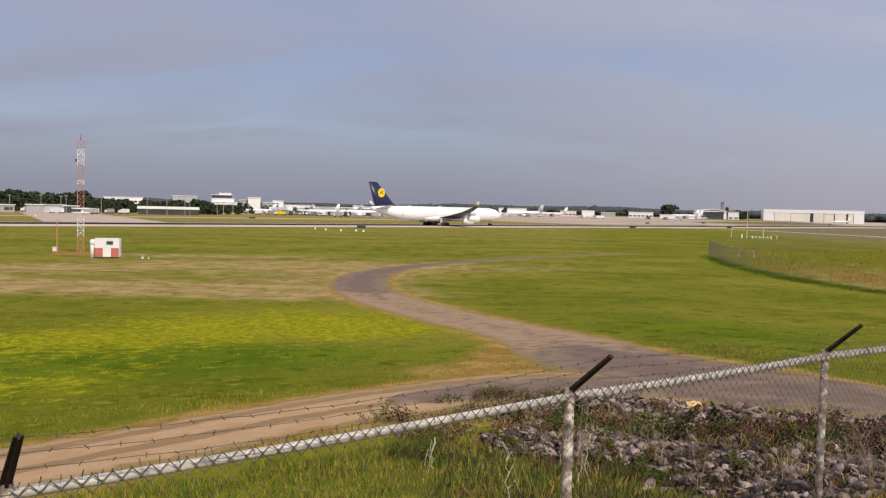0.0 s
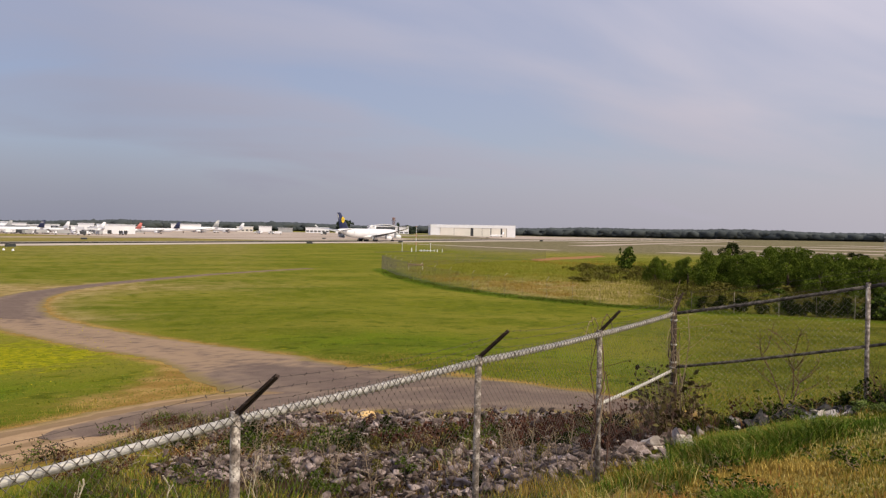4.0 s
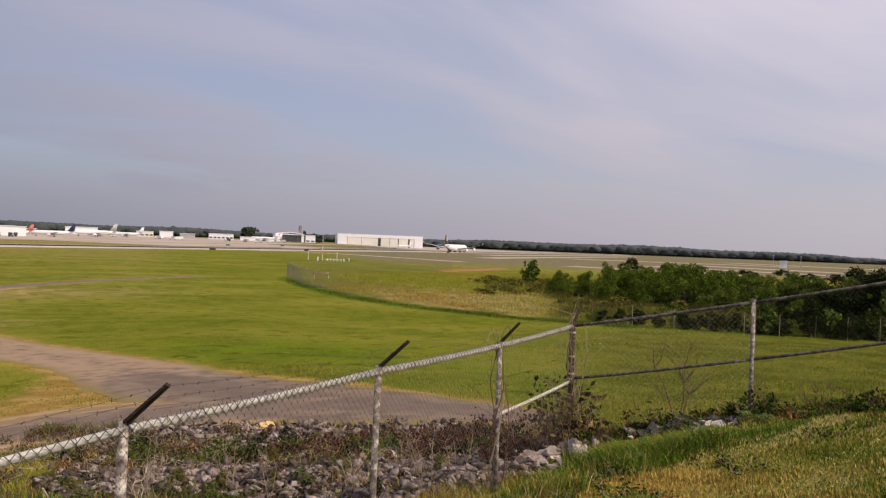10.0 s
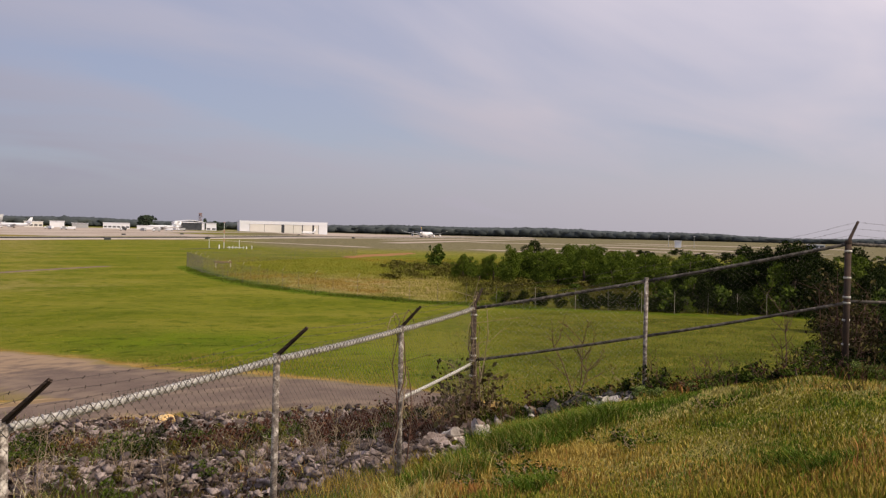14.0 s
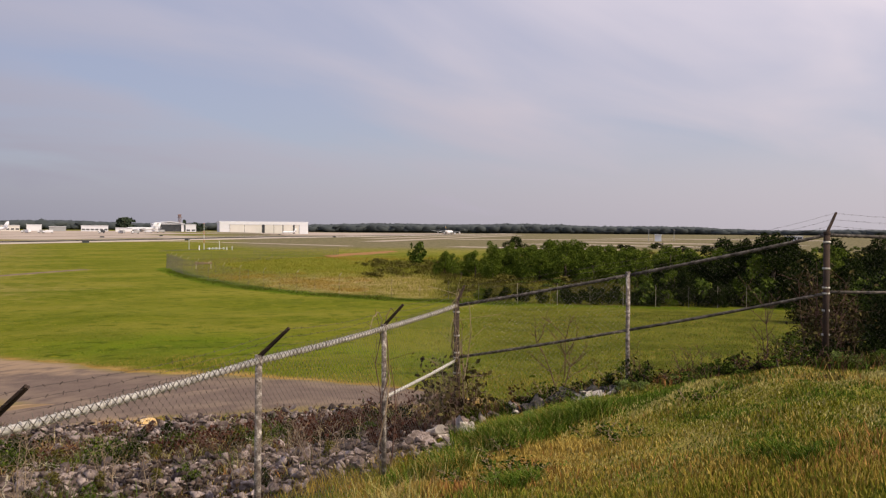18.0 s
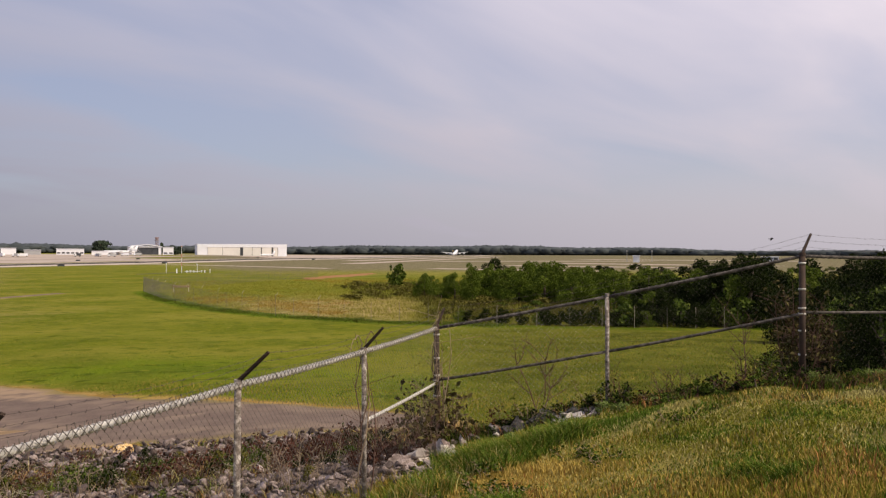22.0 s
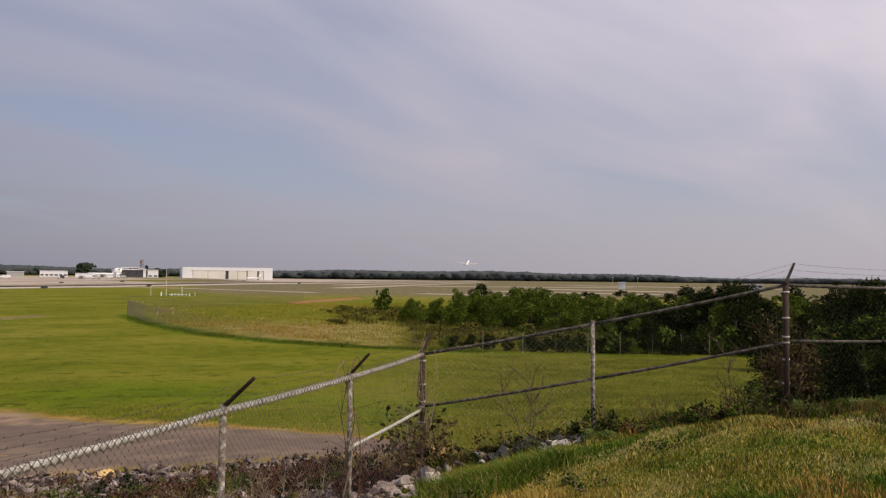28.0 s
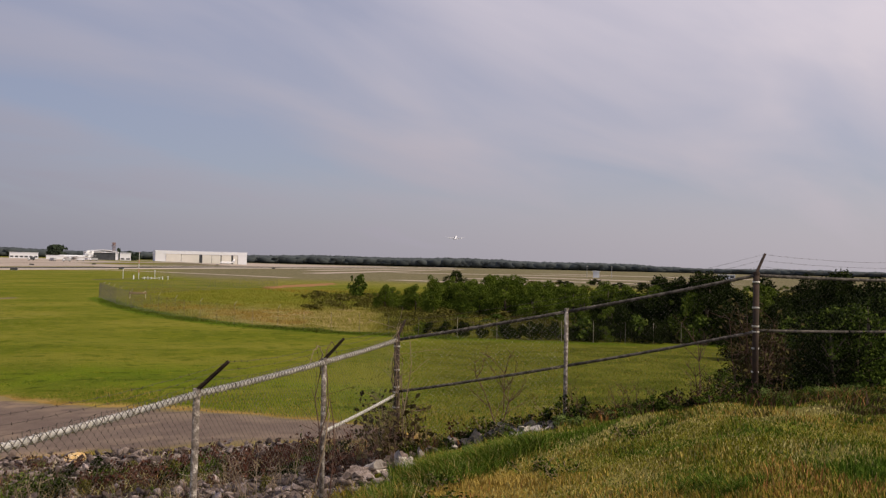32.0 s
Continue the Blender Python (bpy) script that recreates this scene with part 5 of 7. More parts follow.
    hangar(23.4, 1180, 118, 15.2, 1.6, 6, "large white maintenance hangar with cream sliding doors", ((-0.386, -0.225), (-0.221, -0.03), (0.004, 0.105), (0.109, 0.205), (0.216, 0.325), (0.346, 0.395)), C)
    flat_building("roadside_store", 57.6, 760, 14, 8, 3.6, W, "small white store far across the fields", windows=1)
    flat_building("pump_house", 49.4, 620, 4.5, 4, 4.4, W, "small white pump house among dark bushes")
    lots = random.Random(8)
    for k in range(15):
        flat_building("annex", -11.2 + 12.4 * (k + lots.random()) / 15, lots.uniform(715, 790), lots.uniform(7, 22), 12, lots.uniform(3.5, 8.0), lots.choice((W, W, W, W, G)), "small pale airport building among the others", windows=lots.choice((0, 0, 1)), group="small airport buildings")
    # aircraft and vehicles on the apron
    for b, d, hd, s, f in ((-12.2, 690, 100, 0.7, W), (-9.6, 700, 60, 0.75, G), (-8.1, 690, 120, 0.8, W), (-6.6, 705, 80, 0.8, M["greymetal"]), (-4.9, 690, 110, 0.85, M["blue"]), (-3.4, 700, 70, 0.8, W), (-1.4, 720, 95, 0.8, W), (0.8, 740, 100, 0.8, M["red"]), (3.0, 760, 80, 0.9, M["blue"]), (5.4, 860, 105, 1.1, M["greymetal"]), (7.2, 900, 70, 0.9, W), (15.7, 1060, 75, 0.95, W), (16.2, 1090, 110, 0.9, W), (25.0, 1110, 100, 0.6, W)):
        parked_airliner(b, d, hd, s, W, f)
    rng = random.Random(11)
    for k in range(52):
        b = rng.uniform(-26.5, 17)
        d = (560 if b < -20 else 660 if b < 0 else 900) + rng.uniform(-40, 60)
        truck(b, d, rng.choice((90, 80, 100, 20, 70)), rng.uniform(5.5, 9), rng.choice((W, W, G, D, M["greymetal"])), "boxy service truck on the apron")
    van = truck(-12.3, 655, 80, 5.0, W, "white van among the airport buildings")
    cart = truck(-10.2, 660, 30, 4.0, D, "dark baggage tractor on the apron")
    bus = truck(-8.8, 668, 95, 10.0, G, "long grey apron bus")
    for k in range(44):
        ob = rng.choice((van, van, cart, cart, bus))
        b, d = rng.uniform(-13.2, 1.5), rng.uniform(640, 720)
        x, y = away(b, d)
        copy_thing(ob, pose(x, y, ground(x, y), 0, 0, rng.uniform(0, 360)))
    for k in range(16):
        b, d = rng.uniform(-12.5, -0.5), rng.uniform(700, 735)
        x, y = away(b, d)
        g = thing("boarding_bridge", "pale boarding bridge on a dark pillar", "bridge", pose(x, y, ground(x, y), 0, 0, rng.uniform(-60, 60)), "boarding bridges")
        bm = bmesh.new()
        box(bm, -7, 7, -1.4, 1.4, 3.2, 5.6, 0.1)
        part("tunnel", bm, rng.choice((W, G)), g)
        bm = bmesh.new()
        box(bm, 4.6, 5.6, -0.9, 0.9, 0, 3.3)
        part("pillar", bm, D, g)
        bm = bmesh.new()
        box(bm, -8.5, -6.8, -1.9, 1.9, 2.8, 5.8, 0.2)
        part("cab", bm, D, g)
    truck(-10.9, 640, 90, 8, M["yellow"], "yellow service truck on the apron")
    for b, d, h in ((-25.3, 540, 11.5), (-24.2, 540, 11), (-23.9, 545, 11.5), (-21.9, 560, 11), (-19.2, 545, 12.5), (-18.0, 540, 11), (-16.9, 560, 13), (-16.6, 560, 10), (-14.9, 600, 9), (-14.5, 600, 9.5), (-13.9, 600, 9), (-12.9, 610, 7), (-27.0, 545, 11), (18.1, 1195, 22), (48.8, 640, 9), (50.4, 650, 9)):
        lamp_mast(b, d, h)


# ---------------------------------------------------------------- mast, equipment hut, lights


def build_mast():
    x, y = -44.1, 103.2
    m = thing("radio_mast", "red and white banded lattice radio mast", "mast", pose(x, y, ground(x, y), 0, 0, 23))
    tall, w = 13.7, 0.36
    bands = [(0, 2.2, "fadedred"), (2.2, 4.9, "white"), (4.9, 8.4, "fadedred"), (8.4, 8.9, "white"), (8.9, 10.7, "fadedred"), (10.7, 12.6, "white"), (12.6, tall, "fadedred")]
    for z0, z1, mat in bands:
        segs = []
        for sx, sy in ((-1, -1), (1, -1), (1, 1), (-1, 1)):
            segs.append(((sx * w, sy * w, z0), (sx * w, sy * w, z1)))
        n = max(1, round((z1 - z0) / 0.75))
        for k in range(n):
            a, b = z0 + (z1 - z0) * k / n, z0 + (z1 - z0) * (k + 1) / n
            for (ax, ay), (bx, by) in (((-w, -w), (w, -w)), ((w, -w), (w, w)), ((w, w), (-w, w)), ((-w, w), (-w, -w))):
                segs += [((ax, ay, a), (bx, by, b)), ((bx, by, a), (ax, ay, b)), ((ax, ay, b), (bx, by, b))]
        array_part("lattice", bars(segs, [0.038 if abs(s[0][0] - s[1][0]) < 0.01 and abs(s[0][1] - s[1][1]) < 0.01 else 0.016 for s in segs], 5), M[mat], m, "red section" if "red" in mat else "white section")
    bm = bmesh.new()
    for k in range(24):
        a, b = 6.2832 * k / 24, 6.2832 * (k + 1) / 24
        for z in (5.0, 5.5):
            tube(bm, (0.95 * math.cos(a), 0.7 * math.sin(a), z), (0.95 * math.cos(b), 0.7 * math.sin(b), z), 0.09, 0.09, 6)
    part("ring_platform", bm, M["white"], m, "white ring platform")
    for z, s in ((11.2, -1), (7.4, 1)):
        bm = bmesh.new()
        box(bm, s * 0.4, s * 0.6, -0.1, 0.1, z, z + 0.2, 0.03)
        part("aerial_box", bm, M["darkclad"], m)
    bm = bmesh.new()
    tube(bm, (0, 0, tall), (0, 0, tall + 0.9), 0.05, 0.02, 6)
    part("tip", bm, M["rust"], m)
    bm = bmesh.new()
    box(bm, -3.2, 4.0, -0.7, 0.7, -0.3, 0.25, 0.05)
    part("base_slab", bm, M["redsoil"], m)
    bm = bmesh.new()
    tube(bm, (-2.6, 0, 0), (-2.6, 0, 4.2), 0.07, 0.05, 6)
    part("side_pole", bm, M["fadedred"], m)

    x, y = -38.0, 96.2
    h = thing("equipment_hut", "small equipment hut chequered in red and white", "hut", pose(x, y, ground(x, y), 0, 0, 14) @ Matrix.Diagonal((0.76, 0.74, 0.88, 1)))
    bm = bmesh.new()
    box(bm, -1.7, 1.7, -1.3, 1.3, 0.15, 2.45, 0.03)
    part("wall", bm, M["white"], h)
    for r in range(2):
        for c in range(3):
            mat = M["red"] if r == 0 and c != 1 else M["white"]
            bm = bmesh.new()
            box(bm, -1.68 + c * 1.12, -0.58 + c * 1.12, -1.34, -1.29, 0.2 + r * 1.13, 1.3 + r * 1.13)
            part("panel", bm, mat, h)
    for r in range(2):
        for c in range(2):
            bm = bmesh.new()
            box(bm, -1.74, -1.69, -1.28 + c * 1.28, -0.02 + c * 1.28, 0.2 + r * 1.13, 1.3 + r * 1.13)
            part("panel", bm, M["white"] if r else M["red"], h)
    bm = bmesh.new()
    box(bm, -1.72, 1.72, -1.32, 1.32, 2.45, 2.52, 0.02)
    part("roof", bm, M["white"], h)
    bm = bmesh.new()
    box(bm, -0.05, 0.85, -1.5, -1.34, 1.85, 2.2)
    part("air_vent", bm, M["darkclad"], h)
    bm = bmesh.new()
    bmesh.ops.create_uvsphere(bm, u_segments=14, v_segments=8, radius=0.42, matrix=pose(-2.1, -0.6, 2.0))
    tube(bm, (-2.1, -0.6, 0), (-2.1, -0.6, 1.8), 0.3, 0.3, 10)
    part("tank", bm, M["white"], h, "white tank beside the hut", True)
    for dx, dy, s in ((-11.4, 11.8, 0.26), (4.0, -0.3, 0.13), (4.9, -0.9, 0.1)):
        px, py = x + dx, y + dy
        bm = bmesh.new()
        box(bm, -s, s, -s * 0.7, s * 0.7, -0.05, s * 2.2, 0.06)
        c = thing("equipment_box", "small white equipment box in the grass", "box", pose(px, py, ground(px, py)), "equipment boxes")
        part("casing", bm, M["white"], c)
        bm = bmesh.new()
        box(bm, -s - 0.05, s + 0.05, -s * 0.7 - 0.05, s * 0.7 + 0.05, s * 2.2, s * 2.2 + 0.06)
        part("lid", bm, M["greymetal"], c)


def build_radar_tower():
    """A lattice tower with a radar head, behind the arched hangar."""
    x, y = away(18.06, 1230)
    t = thing("radar_tower", "hazed red lattice tower with a radar head", "tower", pose(x, y, ground(x, y), 0, 0, 12))
    legs = [(-1.6, -1.6), (1.6, -1.6), (1.6, 1.6), (-1.6, 1.6)]
    for lx, ly in legs:
        bm = bmesh.new()
        tube(bm, (lx, ly, -0.3), (lx * 0.8, ly * 0.8, 19.0), 0.28, 0.22, 6)
        part("leg", bm, M["tower_paint"], t)
    for z in (4, 8, 12, 16):
        for (ax, ay), (bx, by) in zip(legs, legs[1:] + legs[:1]):
            bm = bmesh.new()
            tube(bm, (ax * 0.9, ay * 0.9, z - 2), (bx * 0.9, by * 0.9, z + 2), 0.14, 0.14, 5)
            part("brace", bm, M["tower_paint"], t)
    bm = bmesh.new()
    box(bm, -2.4, 2.4, -2.4, 2.4, 19.0, 19.5, 0.08)
    part("platform", bm, M["tower_paint"], t)
    bm = bmesh.new()
    box(bm, -1.5, 1.5, -1.5, 1.5, 19.5, 21.6, 0.2)
    head = part("radar_head", bm, M["tower_paint"], t)
    bm = bmesh.new()
    box(bm, -2.7, 2.7, -0.35, 0.35, 21.8, 23.6, 0.25)
    part("reflector", bm, M["tower_paint"], head)


def build_antennas():
    """A short row of white aerials before the runway."""
    a = thing("landing_aid_aerials", "row of white landing-aid aerials in the grass", "antenna", pose(91, 256, ground(91, 256), 0, 0, -20))
    rng = random.Random(6)
    for x, tall, r in ((-4.4, 3.0, 0.16), (0.0, 8.2, 0.17), (4.6, 2.7, 0.16), (-1.4, 1.2, 0.34), (1.6, 0.7, 0.2), (2.6, 0.8, 0.22), (3.6, 0.7, 0.2), (5.9, 0.7, 0.26), (6.8, 0.8, 0.3), (8.4, 1.0, 0.26)):
        bm = bmesh.new()
        tube(bm, (x, rng.uniform(-1, 1), -0.3), (x, 0, tall), r * 0.55, r * 0.4, 8)
        pole = part("aerial", bm, M["white"], a)
        bm = bmesh.new()
        box(bm, x - 0.17, x + 0.17, -0.15, 0.15, tall - 0.2, tall, 0.03)
        part("head", bm, M["fadedred"] if tall > 5 else M["white"], pole)
    bm = bmesh.new()
    box(bm, 0.9, 6.2, -0.06, 0.06, 0.35, 0.5, 0.02)
    part("cross_bar", bm, M["white"], a)
    for z in (2.0, 4.6):
        bm = bmesh.new()
        tube(bm, (0, 0, z), (0, 0, z + 1.2), 0.11, 0.1, 8)
        part("red_band", bm, M["fadedred"], a)
    # runway signs, and low white marker cones by the runway's edge
    rng = random.Random(3)
    for s, off in ((-40, 62), (40, 60), (170, -44), (300, 66), (330, -40), (430, -36), (520, 70), (610, 76), (690, -38), (820, 60), (60, 110), (240, 130)):
        x, y, _ = on_runway(s, off)
        g = thing("runway_sign", "dark low runway sign board", "sign", pose(x, y, ground(x, y), 0, 0, -RUN_HEADING + 50), "runway signs")
        bm = bmesh.new()
        box(bm, -1.4, 1.4, -0.14, 0.14, 0.25, 1.05, 0.04)
        part("board", bm, M["darkclad"], g)
        for sx in (-1, 1):
            bm = bmesh.new()
            tube(bm, (sx, 0, -0.2), (sx, 0, 0.3), 0.06, 0.06, 6)
            part("leg", bm, M["greymetal"], g)
    for b, d in ((-7.9, 245), (-6.9, 238), (-5.9, 240), (-5.4, 235), (-25.6, 420), (-8.6, 255)):
        x, y = away(b, d)
        bm = bmesh.new()
        tube(bm, (0, 0, -0.1), (0, 0, 0.15), 0.35, 0.32, 10)
        c = thing("runway_marker", "low white runway marker in the grass", "marker", pose(x, y, ground(x, y)), "runway markers")
        part("base", bm, M["white"], c)
        bm = bmesh.new()
        tube(bm, (0, 0, 0.15), (0, 0, 0.5), 0.28, 0.14, 10)
        part("cone", bm, M["white"], c)

# ---------------------------------------------------------------- plants


def leaf_cards(centres, size, rng):
    """Small bent leaf shapes (two triangles each) at the centres, turned at random."""
    n = len(centres)
    d = rng.normal(size=(n, 3))
    d[:, 2] = np.abs(d[:, 2]) * 0.7
    d /= np.linalg.norm(d, axis=1)[:, None]
    u = np.cross(d, rng.normal(size=(n, 3)))
    u /= np.linalg.norm(u, axis=1)[:, None] + 1e-9
    w = np.cross(d, u)
    s = size * rng.uniform(0.5, 1.5, (n, 1))
    v = np.stack([centres - u * s, centres + w * s * 0.55 + d * s * 0.2, centres + u * s, centres - w * s * 0.55 + d * s * 0.2], 1)
    i = (np.arange(n) * 4)[:, None]
    return v.reshape(-1, 3), np.concatenate([i + np.array([0, 1, 3]), i + np.array([1, 2, 3])])


def crown_points(n, clumps, rng):
    """Points gathered near the surface of several uneven balls: (x, y, z, radius)."""
    c = np.array(clumps)
    w = c[:, 3] ** 2
    k = rng.choice(len(c), n, p=w / w.sum())
    d = rng.normal(size=(n, 3))
    d /= np.linalg.norm(d, axis=1)[:, None]
    r = c[k, 3:4] * rng.uniform(0.35, 1.0, (n, 1)) ** 0.5 * rng.uniform(0.8, 1.12, (n, 1))
    return c[k, :3] + d * r * np.array([1, 1, 0.85])


def tree(name, label, category, tall, wide, mat, seed, leaves=1100, size=0.2, stem=0.25, group=""):
    """A trunk with limbs and a crown of loose leaf clumps with gaps between."""
    rng = np.random.default_rng(seed)
    t = thing(name, label, category, group=group)
    clumps = []
    k = 8 if wide > 1.5 else 5
    for i in range(k):
        a = 2.4 * i + rng.uniform(0, 1)
        u = rng.uniform(0.15, 0.68) * wide
        z = tall * (stem + (1 - stem) * (0.12 + 0.72 * (i + 0.5) / k))
        u *= 1.0 - 0.5 * (i / k)
        clumps.append((u * math.cos(a), u * math.sin(a), z, wide * rng.uniform(0.2, 0.42) * (1.1 - 0.45 * i / k)))
    clumps.append((0, 0, tall - wide * 0.2, wide * 0.2))
    for i in range(7 if wide > 1.5 else 0):
        a, u = rng.uniform(0, 6.28), rng.uniform(0.1, 0.75) * wide
        clumps.append((u * math.cos(a), u * math.sin(a), tall * rng.uniform(0.25, 1.02) * (1.05 - 0.4 * u / wide), wide * rng.uniform(0.07, 0.15)))
    bm = bmesh.new()
    top = Vector((rng.uniform(-0.1, 0.1) * wide, rng.uniform(-0.1, 0.1) * wide, tall * 0.8))
    base = 0.018 * tall + 0.01
    polytube(bm, [Vector((0, 0, -0.15)), top * 0.35 + Vector((0.04 * wide, 0, 0)), top * 0.7, top], [base * 1.3, base, base * 0.7, base * 0.25], 7)
    trunk = part("trunk", bm, M["bark"], t, "", True)
    for x, y, z, r in clumps[:k if wide > 1.5 else 0]:
        bm = bmesh.new()
        z0 = min(z * 0.55, tall * 0.6)
        polytube(bm, [top * (z0 / top.z), Vector((x * 0.5, y * 0.5, (z0 + z) / 2 + 0.03 * tall)), Vector((x, y, z))], [base * 0.55, base * 0.35, base * 0.12], 5)
        part("limb", bm, M["bark"], trunk)
    pts = crown_points(leaves, clumps, rng)
    pts[:, 2] = np.maximum(pts[:, 2], 0.03 * tall)
    v, f = leaf_cards(pts, size, rng)
    array_part("crown", (v, f), mat, t, "loose leafy crown")
    return t


def put_copy(ob, x, y, turn, size, tall=1.0, sink=0.0):
    s = ob.scale
    return copy_thing(ob, Matrix.Translation((x, y, ground(x, y) - sink)) @ Matrix.Rotation(radians(turn), 4, "Z") @ Matrix.Diagonal((size / s.x, size / s.y, size * tall / s.z, 1)))


def build_trees():
    rng = random.Random(21)
    young = [tree("young_tree", "young broadleaf tree in a thicket beyond the fence", "tree", 4.5, 3.0, M["leaf_bush"], 31 + k, 8500, 0.075, 0.0, "thicket trees") for k in range(4)]
    dark = [tree("young_tree", "dense young tree beyond the fence, shade in its dark green leaves", "tree", 5.2, 3.6, M["leaf_dark"], 51 + k, 8000, 0.085, 0.0, "thicket trees") for k in range(3)]
    shrub = [tree("shrub", "low olive-green scrub bush", "shrub", 2.0, 2.1, M["leaf_olive"], 71 + k, 420, 0.2, 0.0, "scrub bushes") for k in range(3)]
    green = [tree("shrub", "low leafy green bush", "shrub", 2.4, 2.2, M["leaf"], 81 + k, 520, 0.2, 0.0, "scrub bushes") for k in range(2)]
    used = set()
    airport = [tree("airport_tree", "dark broadleaf tree beside the airport buildings, haze in its colour", "tree", 6.0, 4.2, M["far_tree"], 91 + k, 640, 0.62, 0.03, "trees by the buildings") for k in range(2)]

    def place(kinds, x, y, size, tall=1.0, sink=0.0):
        ob = rng.choice(kinds)
        turn = rng.uniform(0, 360)
        if ob in used:
            put_copy(ob, x, y, turn, size, tall, sink)
        else:
            used.add(ob)
            ob.matrix_basis = Matrix.Translation((x, y, ground(x, y) - sink)) @ Matrix.Rotation(radians(turn), 4, "Z") @ Matrix.Diagonal((size, size, size * tall, 1))

    # the thicket: two small trees at its near end, then a closed belt
    for b, d, s in ((35.4, 118, 0.78), (35.9, 120, 0.7), (37.4, 114, 0.82), (37.0, 121, 0.7)):
        place(young, *away(b, d), s)
    for k in range(44):
        b = 38.2 + 13.5 * (k + rng.random()) / 44
        d = 112 - 0.9 * (b - 38) + rng.uniform(-9, 16)
        place(young if rng.random() < 0.85 else dark, *away(b, d), rng.uniform(0.7, 1.12) * (1.08 if 40 < b < 44 else 0.95))
    for k in range(30):
        b = 49.5 + 17 * (k + rng.random()) / 30
        d = 76 + rng.uniform(-2, 20)
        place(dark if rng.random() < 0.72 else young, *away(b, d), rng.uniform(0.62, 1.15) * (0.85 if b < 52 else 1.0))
    for k in range(40):
        b = 29 + 28 * (k + rng.random()) / 40
        d = (150 if b < 35 else 104 if b < 48 else 84) + rng.uniform(-10, 14)
        place(shrub if rng.random() < 0.7 or b < 36 else green, *away(b, d), rng.uniform(0.5, 1.15) * (0.7 if b < 35 else 1), rng.uniform(0.6, 1.0) * (0.6 if b < 48 else 1))
    for b, d, s in ((33.6, 158, 1.6), (31.0, 160, 0.8), (34.2, 136, 0.8)):
        place(green if b == 33.6 else shrub, *away(b, d), s * 0.75, 1.5 if b == 33.6 else 0.7)
    for k in range(26):
        b = 30.2 + 5.6 * (k + rng.random()) / 26
        place(shrub, *away(b, rng.uniform(112, 172)), rng.uniform(0.5, 1.2), rng.uniform(0.2, 0.36))
    for k in range(40):
        b = 36.5 + 15 * (k + rng.random()) / 40
        place(shrub if rng.random() < 0.85 else green, *away(b, rng.uniform(84, 106) - 0.5 * (b - 36)), rng.uniform(0.3, 0.7), rng.uniform(0.25, 0.5))
    for k in range(16):
        b = 48.2 + 11.5 * (k + rng.random()) / 16
        place(green if k % 5 == 0 else dark, *away(b, 72 + rng.uniform(-1.0, 5)), rng.uniform(0.55, 0.95) * (1.0 if k % 5 == 0 else 0.45))
    for k in range(70):
        place(shrub if rng.random() < 0.35 else dark if rng.random() < 0.6 else young, *away(rng.uniform(42, 66), rng.uniform(150, 360)), rng.uniform(0.7, 1.2), 0.42)
    for k in range(13):
        place(dark, *away(49.6 + 8.2 * (k + rng.random()) / 13, rng.uniform(73, 84)), rng.uniform(0.55, 0.8) + 0.4 * smooth(3, 8, k))
    for b, d, q in ((58.9, 57, 0.66), (60.6, 60, 0.7), (62.4, 56, 0.66), (64.8, 60, 0.72)):
        place(dark, *away(b, d), q)
    for k in range(34):
        u = 5.9 + 5.2 * (k + rng.random()) / 34
        i = int(u)
        (x0, y0), (x1, y1) = FAR_FENCE[i], FAR_FENCE[i + 1]
        place(dark if k % 6 else young, x0 + (x1 - x0) * (u - i) + 1.1 + rng.uniform(0, 0.7), y0 + (y1 - y0) * (u - i) + 1.2, rng.uniform(0.26, 0.38), rng.uniform(0.75, 1.0))
    # the last four are added, mostly hidden trees that shade the field
    for x, y, q in ((47.5, 28.4, 0.5), (49.5, 28.6, 0.42), (50.5, 27.2, 0.55), (47.6, 23.6, 1.0), (50.2, 24.2, 1.1), (52.6, 25.4, 1.05), (49.0, 21.6, 1.0)):
        place(dark, x, y, q)
    # trees round the airport's buildings
    for b, d, w, h in ((-28.2, 640, 8, 12), (-26.9, 640, 10, 14), (-26.0, 645, 9, 13.4), (-25.1, 640, 9, 13), (-24.2, 640, 9, 13.5), (-23.3, 645, 8, 12.5), (-22.4, 640, 8, 12), (-21.6, 640, 7, 10.5), (-20.9, 640, 8, 11), (-20.2, 640, 6, 8.5), (-19.3, 650, 8, 8), (-18.4, 640, 8, 9), (-16.3, 620, 6, 12.0), (-15.7, 620, 6, 11.6), (-15.2, 625, 5, 9.5), (-14.2, 640, 6, 8), (-13.6, 640, 6, 7), (-17.2, 700, 7, 11), (14.6, 1110, 11, 19), (14.9, 1112, 11, 19.5), (14.75, 1105, 11, 20), (18.95, 1200, 7, 15), (19.4, 1205, 6, 13)):
        place(airport, *away(b, d), h / 6.0 * 0.92, 0.95)
    place(airport, *away(18.35, 1200), 1.1, 2.4)
    for k in range(46):
        b = -29 + 8.6 * (k + rng.random()) / 46
        place(airport, *away(b, rng.uniform(610, 650)), rng.uniform(1.2, 2.0) * (1.25 if b < -22.7 else 0.9), rng.uniform(0.85, 1.0))
    for k in range(40):
        place(airport, *away(-22.6 + 8.2 * (k + rng.random()) / 40, rng.uniform(600, 650)), rng.uniform(0.9, 1.55), 0.95)
    for k in range(16):
        place(airport, *away(-20.4 + 8 * (k + rng.random()) / 16, rng.uniform(680, 740)), rng.uniform(0.9, 1.7), 0.95)


